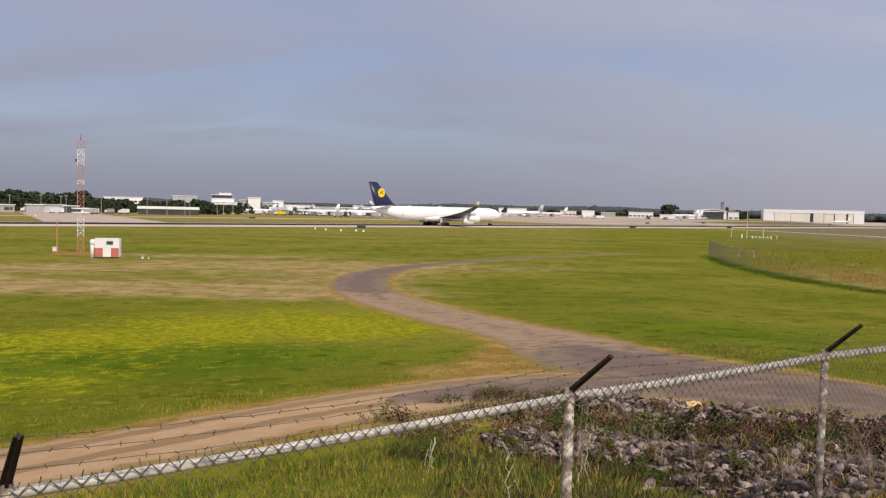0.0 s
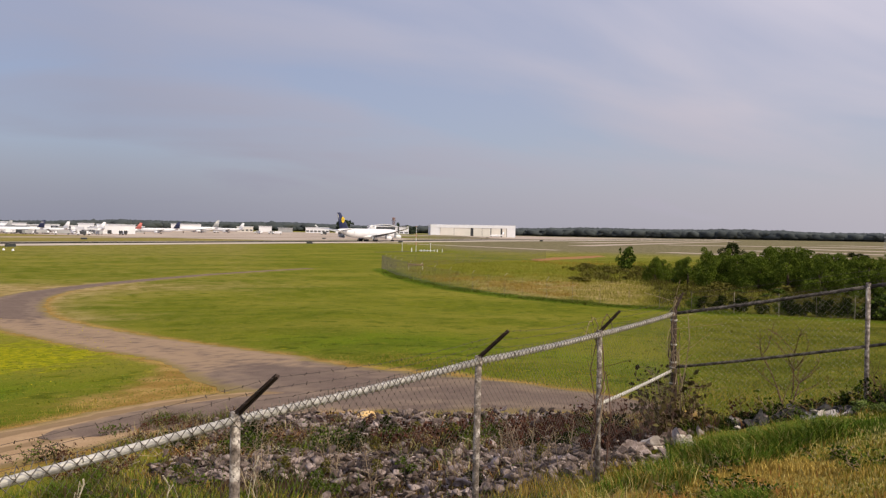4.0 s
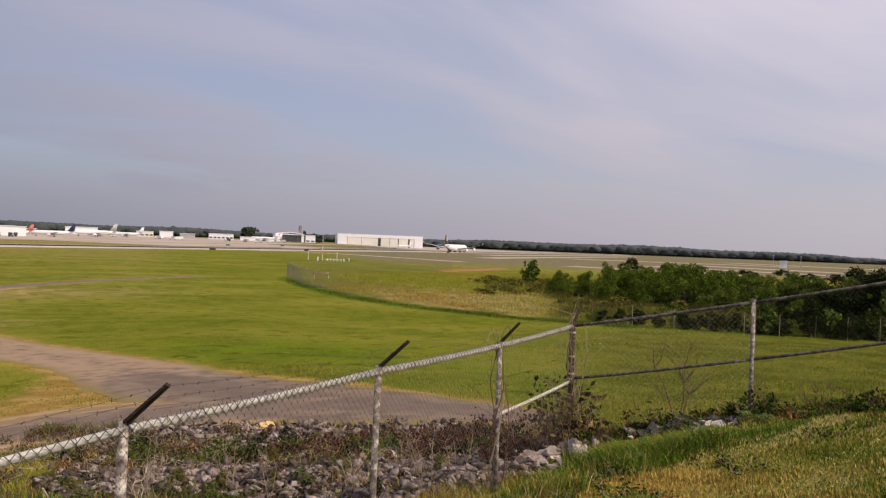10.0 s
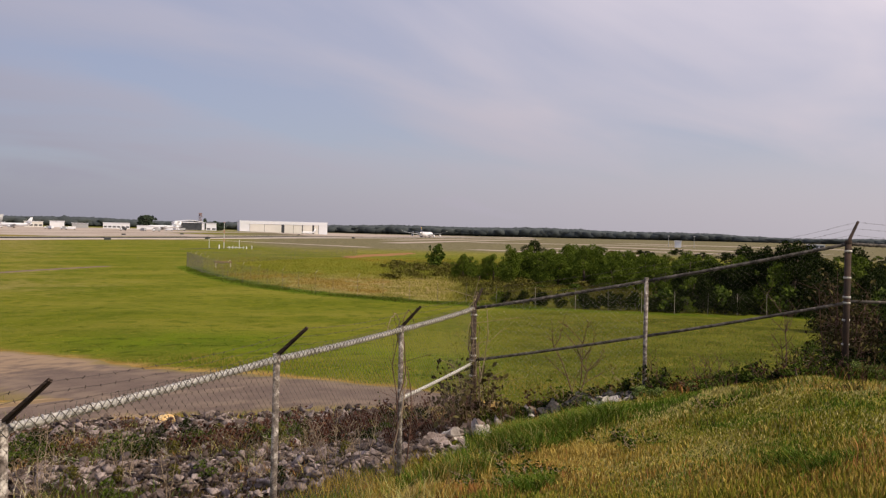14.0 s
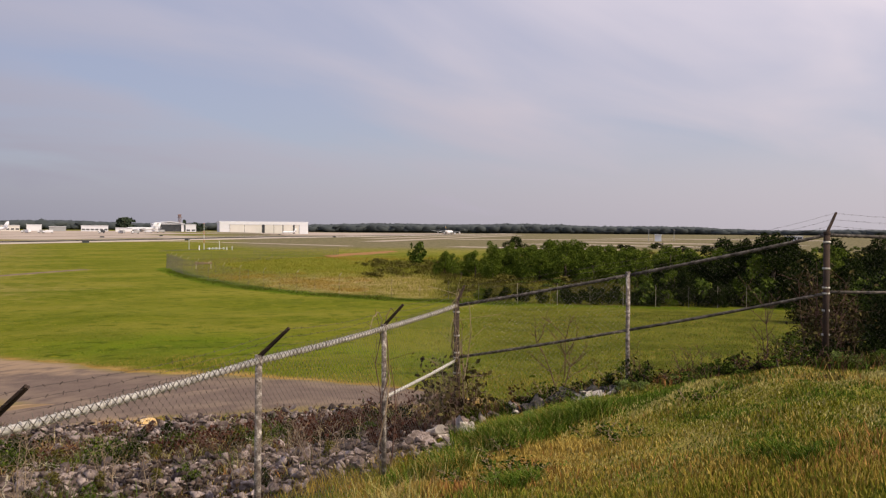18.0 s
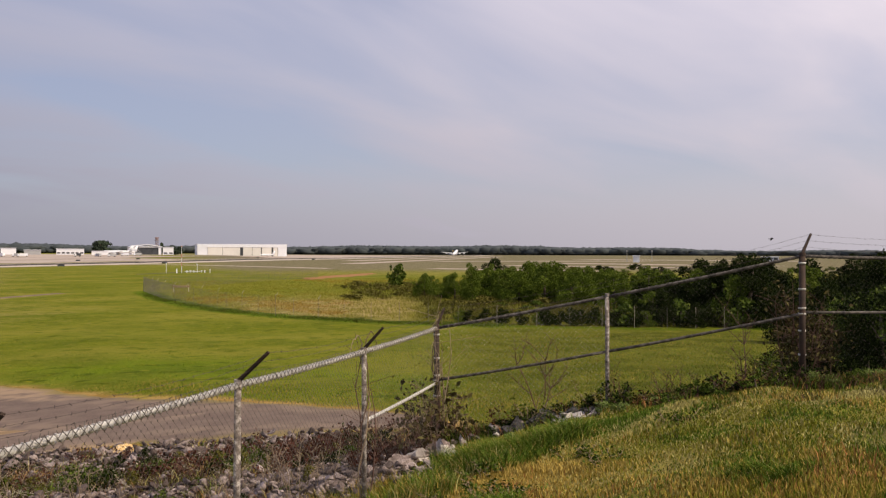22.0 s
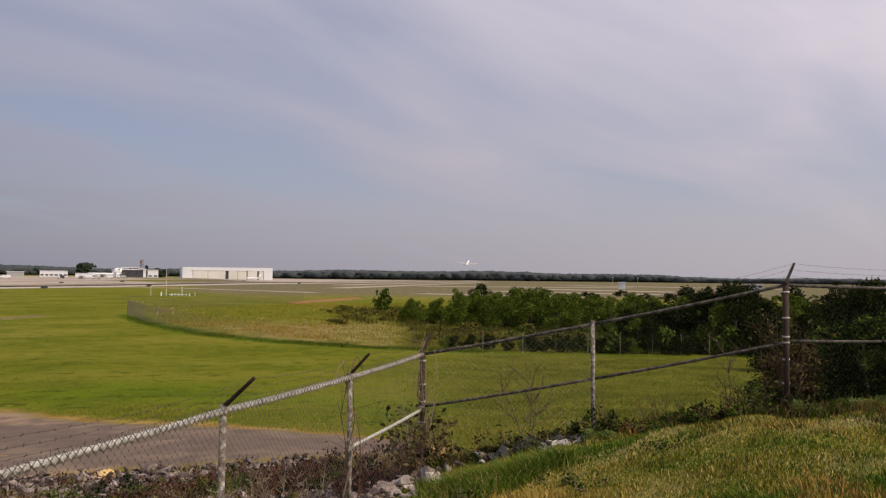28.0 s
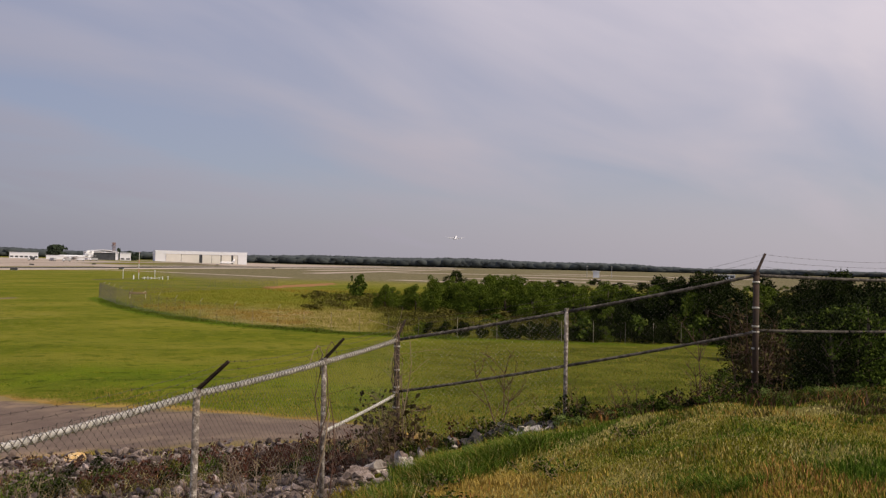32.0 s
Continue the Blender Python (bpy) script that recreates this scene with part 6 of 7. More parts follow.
def build_far_woods():
    """Woods on the skyline, one mesh of many uneven crowns, their colour greyed for haze."""
    rng = np.random.default_rng(5)
    ico = bmesh.new()
    bmesh.ops.create_icosphere(ico, subdivisions=1, radius=1.0)
    v0 = np.array([v.co[:] for v in ico.verts])
    f0 = np.array([[v.index for v in f.verts] for f in ico.faces])
    ico.free()
    verts, faces, at = [], [], 0
    spots = [(rng.uniform(-44, 84), rng.uniform(2880, 3150), 1.0) for _ in range(15000)]
    spots += [(b, 2860 + 30 * rng.random(), 2.2) for b in np.arange(-44, 84, 0.05)]
    spots += [(b, 2900, 4.5) for b in np.arange(84, 316, 0.4)]
    for b, d, big in spots:
        x, y = away(b, d)
        skyline = 0.44 + 0.035 * noise.noise((b * 0.8, 0, 0)) + 0.03 * noise.noise((b * 4.0, 3, 0)) + 0.05 * math.sin(b * 0.21) + 0.04 * math.sin(b * 0.63 + 1) - 0.26 * float(smooth(46, 62, b)) - 0.12 * float(smooth(2, -14, b))
        top = EYE + math.tan(radians(skyline)) * d
        w, half = rng.uniform(8, 17) * big, rng.uniform(3.0, 6.0) * big
        z0 = ground(x, y)
        mid = max(z0 + 1.0, top - half) if rng.random() < 0.3 else z0 + rng.random() * max(1.0, top - half - z0)
        if big == 2.2:
            half = 0.45 * (top - z0)
            mid = z0 + half
        jit = 1 + 0.2 * rng.normal(size=(len(v0), 1))
        verts.append(v0 * jit * (w, w, half) + (x, y, mid))
        faces.append(f0 + at)
        at += len(v0)
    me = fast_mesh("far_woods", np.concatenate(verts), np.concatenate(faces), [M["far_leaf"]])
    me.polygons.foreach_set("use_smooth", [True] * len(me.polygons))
    tagged(new("far_woods", me), "dark wooded skyline beyond the airfield, haze in its colour", "woods", kind="stuff")


def blades(name, x, y, tall, width, mats, pick, label, seed, lean=0.35, category="grass"):
    """Grass as single bent blades, each two triangles."""
    rng = np.random.default_rng(seed)
    n = len(x)
    z = height(x, y) - 0.01
    a = rng.uniform(0, 6.2832, n)
    tall = tall * rng.uniform(0.55, 1.3, n)
    dx, dy = np.cos(a), np.sin(a)
    bend = lean * tall * rng.uniform(0.2, 1.4, n)
    b = rng.uniform(0, 6.2832, n)
    base = np.stack([x, y, z], 1)
    side = np.stack([dx, dy, np.zeros(n)], 1) * (width * rng.uniform(0.7, 1.3, n))[:, None] / 2
    mid = base + np.stack([np.cos(b) * bend * 0.35, np.sin(b) * bend * 0.35, tall * 0.6], 1)
    tip = base + np.stack([np.cos(b) * bend, np.sin(b) * bend, tall], 1)
    v = np.stack([base - side, base + side, mid + side * 0.7, mid - side * 0.7, tip], 1).reshape(-1, 3)
    i = (np.arange(n) * 5)[:, None]
    f = np.concatenate([i + np.array(t) for t in ((0, 1, 2), (0, 2, 3), (3, 2, 4))])
    me = fast_mesh(name, v, f, mats, np.tile(pick, 3))
    return tagged(new(name, me), label, category, kind="stuff")


def patchy(x, y, scale, seed):
    return np.array([noise.noise((px * scale, py * scale, seed)) for px, py in zip(x, y)])


def build_grass():
    rng = np.random.default_rng(9)
    mats = [M["blade"], M["blade_dry"], M["blade_lush"], M["blade_red"], M["blade_pale"], M["blade_scrub"], M["blade_brown"]]
    # on the knoll inside the fence
    n = 330000
    r = 2.6 + 12.4 * rng.random(n) ** 0.8
    b = np.radians(rng.uniform(16, 74, n))
    x, y = r * np.sin(b), r * np.cos(b)
    k = -0.6 * x + 0.8 * y
    out = np.maximum(k - 3.8, np.minimum(0.774 * (x - 7.93) + 0.633 * (y - 10.83), 0.30 * (x - 11.32) + 0.954 * (y - 6.68)))
    along = ((x - 7.93) * 1.67 - (y - 10.83) * 2.04) / 6.95
    fade = smooth(2.6, 5.0, r) * smooth(16, 19, np.degrees(b)) * (1 - smooth(70, 74, np.degrees(b)))
    keep = (out < 0.5) & (rng.random(len(x)) < fade) & ((rng.random(len(x)) < 0.1) | (along < 0.05) | (along > 0.98) | (out < -0.62))
    x, y, r, out = x[keep], y[keep], r[keep], out[keep]
    p = 0.7 * patchy(x, y, 0.45, 3.0) + 0.6 * patchy(x, y, 1.1, 4.0)
    q = patchy(x, y, 1.7, 8.0)
    edge = np.exp(-((out + 1.3) / 0.9) ** 2)
    far = smooth(6.5, 9.5, r + 1.2 * p)
    straw = blob(x, y, 8.6, 6.9, 1.8, 0.7, -40) + 0.45 * blob(x, y, 6.2, 5.4, 2.0, 1.2, -20) + 0.6 * blob(x, y, 5.6, 8.3, 0.8, 0.5, 30)
    mown = smooth(2.5, 5.5, x - 0.55 * y + 0.8 * p)
    tall = 0.075 + 0.06 * q + 0.05 * edge * (0.5 + q) - 0.035 * far
    dry = 0.58 - 0.3 * far * mown + 1.5 * patchy(x, y, 0.33, 60.0) + 0.6 * p - 0.3 * edge + 0.4 * q + 0.4 * straw
    red = 0.17 * smooth(-0.1, 0.4, patchy(x, y, 0.8, 12.0)) * (1 - 0.7 * far) + 0.5 * blob(x, y, 5.6, 6.9, 0.5, 0.35)
    # blade colours follow the lumps: paler on humps, shade put into hollows
    lump = hummocks(x, y)
    # one spot with less dry and more lush grass
    green_spot = blob(x, y, 7.4, 3.4, 1.0, 0.5, 20)
    dry = dry - 0.5 * green_spot - 0.15 * np.clip(-lump, 0, 1)
    swath = (0.16 + 0.7 * smooth(0.0, 0.5, patchy(x * 0.5 + y * 0.3, y * 1.6, 0.9, 18.0))) * far * mown * (0.7 + 0.6 * lump) + 0.5 * straw
    lush = 0.1 + 0.6 * edge + 0.8 * smooth(0.1, 0.42, patchy(x, y, 0.7, 25.0)) + green_spot + 0.5 * np.clip(-lump, 0, 1)
    pick = np.where(rng.random(len(x)) < swath, 4, np.where(rng.random(len(x)) < dry, np.where(rng.random(len(x)) < red, 3, 1), np.where(rng.random(len(x)) < lush, 2, 0)))
    # a red-brown patch, and dark blades that paint shade into the hollows
    dead = 0.6 * blob(x, y, 11.5, 5.1, 0.9, 0.5, 0) + 0.28 * smooth(0.45, 0.8, -lump)
    pick = np.where(rng.random(len(x)) < dead, np.where(rng.random(len(x)) < 0.5, 5, 6), pick)
    tall = np.where(pick == 3, tall * 1.5, np.where(pick == 4, tall * 0.8, tall))
    blades("knoll_grass", x, y, np.clip(tall, 0.04, 0.5), 0.0062 + 0.0008 * r, mats, pick, "short green and straw-coloured grass on the knoll", 1, 0.42)
    # thinner on the rest of the knoll, round where one stands
    n = 60000
    r, b = 0.7 + 14 * rng.random(n) ** 0.7, np.radians(rng.uniform(0, 360, n))
    x, y = r * np.sin(b), r * np.cos(b)
    seen = (np.degrees(b) > 16) & (np.degrees(b) < 74) & (r > 2.6)
    keep = (-0.6 * x + 0.8 * y < 3.7) & ~seen & ((0.774 * (x - 7.93) + 0.633 * (y - 10.83) < 0) | (0.30 * (x - 11.32) + 0.954 * (y - 6.68) < 0))
    x, y = x[keep], y[keep]
    p = patchy(x, y, 0.45, 3.0)
    pick = np.where(rng.random(len(x)) < 0.33 + p, 1, np.where(rng.random(len(x)) < 0.3, 2, 0))
    blades("knoll_grass", x, y, np.full(len(x), 0.05), 0.012, mats, pick, "short green and straw-coloured grass on top of the knoll", 8, 0.55)
    # taller lush tufts at the knoll's edge, straw among them
    cx, cy = [], []
    for k in range(40):
        u = rng.random()
        cx.append(5.5 + 2.2 * u + rng.normal() * 0.3)
        cy.append(8.15 + 0.35 * u + rng.normal() * 0.3)
    cx, cy = np.repeat(cx, 260), np.repeat(cy, 260)
    x, y = cx + rng.normal(size=len(cx)) * 0.12, cy + rng.normal(size=len(cx)) * 0.12
    inside = (-0.6 * x + 0.8 * y < 3.7)
    x, y, cx = x[inside], y[inside], cx[inside]
    pick = np.where(rng.random(len(x)) < 0.14 + 0.3 * (np.sin(cx * 37) > 0.6), np.where(rng.random(len(x)) < 0.4, 4, 1), np.where(rng.random(len(x)) < 0.06, 5, 2))
    blades("tall_grass", x, y, np.full(len(x), 0.2) * (0.8 + 0.4 * np.sin(cx * 91)), 0.009, mats, pick, "tall lush green grass tufts at the edge of the knoll", 4, 0.7)
    # dense dark mounds of it, bending over on all sides
    cx, cy, high = [], [], []
    for mx, my, mr, mh in ((6.72, 8.7, 0.12, 0.16), (6.92, 8.68, 0.13, 0.24), (7.1, 8.52, 0.14, 0.25), (7.3, 8.4, 0.14, 0.22), (7.5, 8.3, 0.15, 0.2), (7.72, 8.2, 0.16, 0.22), (7.95, 8.12, 0.14, 0.2), (8.12, 8.1, 0.12, 0.24), (7.2, 8.1, 0.2, 0.12), (5.4, 6.6, 0.11, 0.13), (5.6, 6.5, 0.1, 0.11), (6.3, 4.2, 0.1, 0.1), (6.2, 3.75, 0.1, 0.09)):
        n = int(46000 * mr * mr) + 500
        cx.append(mx + rng.normal(size=n) * mr)
        cy.append(my + rng.normal(size=n) * mr)
        high.append(np.full(n, mh))
    x, y, high = np.concatenate(cx), np.concatenate(cy), np.concatenate(high)
    z = rng.random(len(x))
    deep = [M["blade_lush"], M["leaf"], M["blade"], M["blade_pale"]]
    blades("lush_grass", x, y, high, 0.0085, deep, np.where(z < 0.72, 0, np.where(z < 0.84, 1, np.where(z < 0.95, 2, 3))), "dense dark green mounds of long grass", 44, 1.1)
    # bleached seeding grass where the knoll meets the stones
    n = 5200
    a = rng.uniform(4.3, 9.6, n)
    x, y = 0.8 * a - 0.6 * 3.1 + rng.normal(size=n) * 0.3, 0.6 * a + 0.8 * 3.1 + rng.normal(size=n) * 0.3
    p = patchy(x, y, 1.3, 31.0)
    keep = rng.random(n) < (0.42 + 1.4 * p) * (1 - 0.6 * smooth(7.0, 8.5, a))
    x, y, p = x[keep], y[keep], p[keep]
    blades("seeding_grass", x, y, 0.23 + 0.22 * np.clip(p, -0.4, 0.5), 0.007, mats, np.where(rng.random(len(x)) < 0.55, 4, np.where(rng.random(len(x)) < 0.35, 1, np.where(rng.random(len(x)) < 0.5, 2, 6))), "bleached seeding grass leaning over the stones", 14, 0.8)
    # along the bank outside the fence
    n = 60000
    a, s = rng.uniform(-10, 26, n), rng.uniform(-0.6, 16, n)
    x, y = 0.8 * a - 0.6 * (3.8 + s), 0.6 * a + 0.8 * (3.8 + s)
    road, hw = line_distance(x, y, GRAVEL_ROAD)
    track, tw = line_distance(x, y, DIRT_TRACK)
    u, v = bank_uv(x, y)
    rocky = (u > -0.05) & (u < 1.05) & (v > -0.02) & (v < 1.05)
    keep = (road > hw + 0.1) & (track > tw + 0.1) & (~rocky | (rng.random(n) < 0.22 + 0.5 * np.exp(-((u - 0.5) / 0.13) ** 2)))
    x, y = x[keep], y[keep]
    p = patchy(x, y, 0.5, 5.0)
    pick = np.where(rng.random(len(x)) < 0.3 + 0.8 * p, 1, np.where(rng.random(len(x)) < 0.5, 2, 0))
    blades("bank_grass", x, y, np.clip(0.08 + 0.07 * p, 0.03, 0.25), 0.009, mats, pick, "rough weedy grass on the bank below the fence", 2)
    # denser between the fence and the track
    n = 70000
    a, s = rng.uniform(-7, 9, n), rng.uniform(0.1, 8.5, n) ** 1.0
    x, y = 0.8 * a - 0.6 * (3.8 + s), 0.6 * a + 0.8 * (3.8 + s)
    track, tw = line_distance(x, y, DIRT_TRACK)
    u, v = bank_uv(x, y)
    keep = (track > tw + 0.1) & ((u < 0.05) | (v < 0.03) | (u > 1.05))
    x, y = x[keep], y[keep]
    p, q = patchy(x, y, 0.9, 35.0), patchy(x, y, 2.4, 36.0)
    pick = np.where(rng.random(len(x)) < 0.06 + 0.5 * p, np.where(rng.random(len(x)) < 0.2, 3, 1), np.where(rng.random(len(x)) < 0.6 + q, 2, 0))
    blades("bank_grass", x, y, np.clip(0.13 + 0.12 * p + 0.08 * q, 0.04, 0.34), 0.011, mats, pick, "uneven green grass between fence and track", 12, 0.6)
    # thicker and taller at the foot of the fence
    n = 15000
    a, s = rng.uniform(-6, 10.5, n), rng.normal(size=n) * 0.45 + 0.35
    x, y = 0.8 * a - 0.6 * (3.8 + s), 0.6 * a + 0.8 * (3.8 + s)
    p = patchy(x, y, 0.9, 15.0)
    keep = rng.random(n) < 0.75 + 1.2 * p
    x, y, p = x[keep], y[keep], p[keep]
    pick = np.where(rng.random(len(x)) < 0.45 + 0.9 * p, 1, np.where(rng.random(len(x)) < 0.6, 2, 0))
    blades("fence_grass", x, y, np.clip(0.12 + 0.22 * p, 0.04, 0.34), 0.007, mats, pick, "uncut grass and straw along the foot of the fence", 6, 0.6)
    # brown and green weeds all over the stony bank, thickest between its two bands of stone
    n = 42000
    u, v = rng.uniform(-0.2, 1.08, n), rng.uniform(-0.15, 1.05, n)
    x, y = bank_at(u[:, None], v[:, None]).T
    p, q = patchy(x, y, 0.7, 71.0), patchy(x, y, 2.2, 72.0)
    want = 0.17 + 0.75 * np.exp(-((u - 0.46 - 0.12 * v) / 0.16) ** 2) + 0.4 * smooth(0.55, 0.9, v) * smooth(0.35, 0.55, u) * (1 - smooth(0.62, 0.78, u)) + 0.35 * (v < 0.05) + 0.8 * p
    keep = rng.random(n) < want
    x, y, u, v, p, q = x[keep], y[keep], u[keep], v[keep], p[keep], q[keep]
    z = rng.random(len(x))
    green = (0.38 + 1.5 * patchy(x, y, 0.9, 73.0)) * (1 - 0.75 * smooth(0.5, 0.85, v))
    pick = np.where(z < green, np.where(rng.random(len(x)) < 0.6, 2, 5), np.where(z < green + 0.52, 6, np.where(z < 0.7, 3, 4)))
    blades("bank_weeds", x, y, np.clip(0.16 + 0.2 * q + 0.12 * p, 0.05, 0.42), 0.011, mats, pick, "tangled brown and green weeds between the stones", 24, 0.9)
    # dark weeds in the dip along the foot of the return fence
    n = 9000
    a = rng.uniform(0.03, 1.25, n)
    x, y = 8.1 + 3.4 * a + rng.normal(size=n) * 0.2, 10.55 - 4.15 * a + rng.normal(size=n) * 0.2
    p = patchy(x, y, 1.2, 91.0)
    keep = rng.random(n) < 0.55 + 1.4 * p
    x, y, p = x[keep], y[keep], p[keep]
    z = rng.random(len(x)) + 0.8 * patchy(x, y, 0.8, 92.0)
    pick = np.where(z < 0.45, 6, np.where(z < 0.75, 2, np.where(z < 0.9, 5, 3)))
    blades("fence_weeds", x, y, np.clip(0.16 + 0.2 * p, 0.05, 0.34), 0.012, mats, pick, "dark brown and green weeds along the foot of the fence", 26, 0.8)
    # the field, in coarser tufts that thin out with distance
    n = 80000
    r = np.exp(rng.uniform(math.log(17), math.log(60), n))
    b = np.radians(rng.uniform(-34, 58, n))
    x, y = r * np.sin(b), r * np.cos(b)
    road, hw = line_distance(x, y, GRAVEL_ROAD)
    track, tw = line_distance(x, y, DIRT_TRACK)
    keep = (road > hw + 0.15) & (track > tw + 0.15) & (beyond_far_fence(x, y) < 0.1)
    x, y, r = x[keep], y[keep], r[keep]
    d, f, lsh = kinds(x, y)
    p, q = patchy(x, y, 0.5, 41.0), patchy(x, y, 1.6, 42.0)
    pick = np.where(rng.random(len(x)) < -0.05 + 0.45 * d + 0.1 * q, 1, np.where(rng.random(len(x)) < 0.3 + lsh + 0.7 * p, 2, 0))
    blades("field_grass", x, y, np.clip(0.025 + 0.04 * q + 0.06 * lsh * (0.5 + p), 0.012, 0.16), 0.013 * (1 + r / 40), mats, pick, "short mown grass of the field", 3, 1.6)
    # long dry grass behind the perimeter fence, olive scrub among it, a lush strip along the fence
    tones = [M["blade_tan"], M["blade_scrub"], M["blade_lush"], M["blade"], M["blade_brown"]]
    n = 190000
    r = np.exp(rng.uniform(math.log(66), math.log(215), n))
    b = np.radians(rng.uniform(19, 60, n))
    x, y = r * np.sin(b), r * np.cos(b)
    keep = beyond_far_fence(x, y) > 0.5
    x, y, r, b = x[keep], y[keep], r[keep], np.degrees(b[keep])
    p, q = patchy(x, y, 0.06, 51.0), patchy(x, y, 0.3, 52.0)
    scrub = np.clip(smooth(29, 31.5, b) * smooth(100, 122, r) + smooth(33, 37, b) * smooth(66, 80, r + 10 * p), 0, 1)
    scrub = scrub * (0.62 + 0.9 * q) * (1 - smooth(165, 190, r))
    tan = 0.24 + 1.5 * p + 0.9 * q - 0.25 * smooth(95, 130, r) * (1 - smooth(26, 30, b)) - 0.5 * smooth(29, 34, b)
    pick = np.where(0.3 + 0.4 * rng.random(len(x)) < scrub, 1, np.where(0.35 + 0.3 * rng.random(len(x)) < tan, 0, 3))
    pick = np.where((pick == 1) & (rng.random(len(x)) < 0.12), 4, pick)
    blades("meadow_grass", x, y, np.clip(0.22 + 0.25 * q, 0.08, 0.5) * (1 + 1.6 * scrub), 0.024 * (r / 90), tones, pick, "long tan grass and olive scrub behind the perimeter fence", 21, 0.9)
    k = rng.uniform(0.3, 6.5, 15000)
    i = k.astype(int)
    line = np.array(FAR_FENCE)
    x, y = (line[i] + (line[i + 1] - line[i]) * (k - i)[:, None]).T
    x, y = x + rng.normal(size=len(k)) * 0.8 - 0.2, y + rng.normal(size=len(k)) * 0.8 - 0.2
    p = patchy(x, y, 0.25, 55.0)
    blades("fence_line_grass", x, y, np.clip(0.16 + 0.3 * p, 0.05, 0.4), 0.028, [M["leaf_bush"], M["blade_lush"], M["blade_scrub"]], rng.choice(3, len(x), p=(0.2, 0.4, 0.4)), "dark green uncut grass along the perimeter fence", 22, 1.5)
    # rough uncut grass beyond the return of the fence
    n = 70000
    r = np.exp(rng.uniform(math.log(11), math.log(64), n))
    b = np.radians(rng.uniform(31, 62, n))
    x, y = r * np.sin(b), r * np.cos(b)
    road, hw = line_distance(x, y, GRAVEL_ROAD)
    out = np.minimum(0.774 * (x - 7.93) + 0.633 * (y - 10.83), 0.30 * (x - 11.32) + 0.954 * (y - 6.68))
    keep = (out > 0.3) & (road > hw + 0.4) & (rng.random(n) < smooth(31, 40, np.degrees(b)))
    x, y, r = x[keep], y[keep], r[keep]
    p = patchy(x, y, 0.25, 21.0)
    pick = np.where(rng.random(len(x)) < 0.03 + 0.3 * p, 1, np.where(rng.random(len(x)) < 0.35, 2, np.where(rng.random(len(x)) < 0.3, 5, 0)))
    blades("rough_grass", x, y, np.clip(0.1 + 0.1 * p, 0.04, 0.2), 0.006 * (1 + r / 30), mats, pick, "rough uncut grass beyond the fence corner", 7, 1.2)
    # yellow flowers among it
    n = 60000
    r = np.exp(rng.uniform(math.log(15), math.log(60), n))
    b = np.radians(rng.uniform(-34, 5, n))
    x, y = r * np.sin(b), r * np.cos(b)
    d, f, lsh = kinds(x, y)
    p = patchy(x, y, 0.35, 2.0)
    p = p + 0.8 * patchy(x, y, 1.4, 3.0)
    keep = rng.random(n) < np.clip(f * (0.3 + 1.8 * p), 0, 1) * 0.25
    x, y, r = x[keep], y[keep], r[keep]
    c = np.stack([x, y, height(x, y) + 0.14 + 0.05 * rng.random(len(x))], 1)
    v, f = leaf_cards(c, 0.012 * (1 + r[:, None] / 40), rng)
    tagged(new("yellow_flowers", fast_mesh("yellow_flowers", v, f, [M["flower"]])), "drifts of yellow flowers in the grass", "flowers", kind="stuff")


# ---------------------------------------------------------------- the stony bank
BANK = [np.array(p) for p in ((0.2, 14.2), (6.9, 10.3), (2.0, 19.4), (9.3, 13.8))]


def bank_at(u, v):
    """u across the bank, from the fence to the road; v along it."""
    lo, hi = BANK[0] + (BANK[1] - BANK[0]) * v, BANK[2] + (BANK[3] - BANK[2]) * v
    return lo + (hi - lo) * u


def bank_uv(x, y):
    u, v = np.full(np.shape(x), 0.5), np.full(np.shape(x), 0.5)
    for _ in range(6):
        lo = [BANK[0][k] + (BANK[1][k] - BANK[0][k]) * v for k in (0, 1)]
        hi = [BANK[2][k] + (BANK[3][k] - BANK[2][k]) * v for k in (0, 1)]
        ex, ey = x - (lo[0] + (hi[0] - lo[0]) * u), y - (lo[1] + (hi[1] - lo[1]) * u)
        ux, uy = hi[0] - lo[0], hi[1] - lo[1]
        vx = (BANK[1][0] - BANK[0][0]) * (1 - u) + (BANK[3][0] - BANK[2][0]) * u
        vy = (BANK[1][1] - BANK[0][1]) * (1 - u) + (BANK[3][1] - BANK[2][1]) * u
        det = ux * vy - uy * vx
        u, v = u + (ex * vy - ey * vx) / det, v + (ux * ey - uy * ex) / det
    return u, v


def stone_mesh(seed, mat):
    """A broken stone: a ball cut by random planes."""
    rng = random.Random(seed)
    bm = bmesh.new()
    bmesh.ops.create_icosphere(bm, subdivisions=2, radius=1.0)
    for _ in range(11):
        d = Vector((rng.gauss(0, 1), rng.gauss(0, 1), rng.gauss(0, 1))).normalized()
        h = rng.uniform(0.2, 0.55)
        for v in bm.verts:
            over = v.co.dot(d) - h
            if over > 0:
                v.co -= d * over
    sx, sy, sz = rng.uniform(0.85, 1.5), rng.uniform(0.65, 1.1), rng.uniform(0.55, 1.0)
    for v in bm.verts:
        v.co = Vector((v.co.x * sx, v.co.y * sy, v.co.z * sz)) * (1 + rng.uniform(-0.04, 0.04))
    bmesh.ops.dissolve_limit(bm, angle_limit=radians(24), verts=bm.verts, edges=bm.edges)
    bmesh.ops.triangulate(bm, faces=bm.faces)
    me = bpy.data.meshes.new("stone")
    bm.to_mesh(me)
    bm.free()
    me.materials.append(mat)
    return me


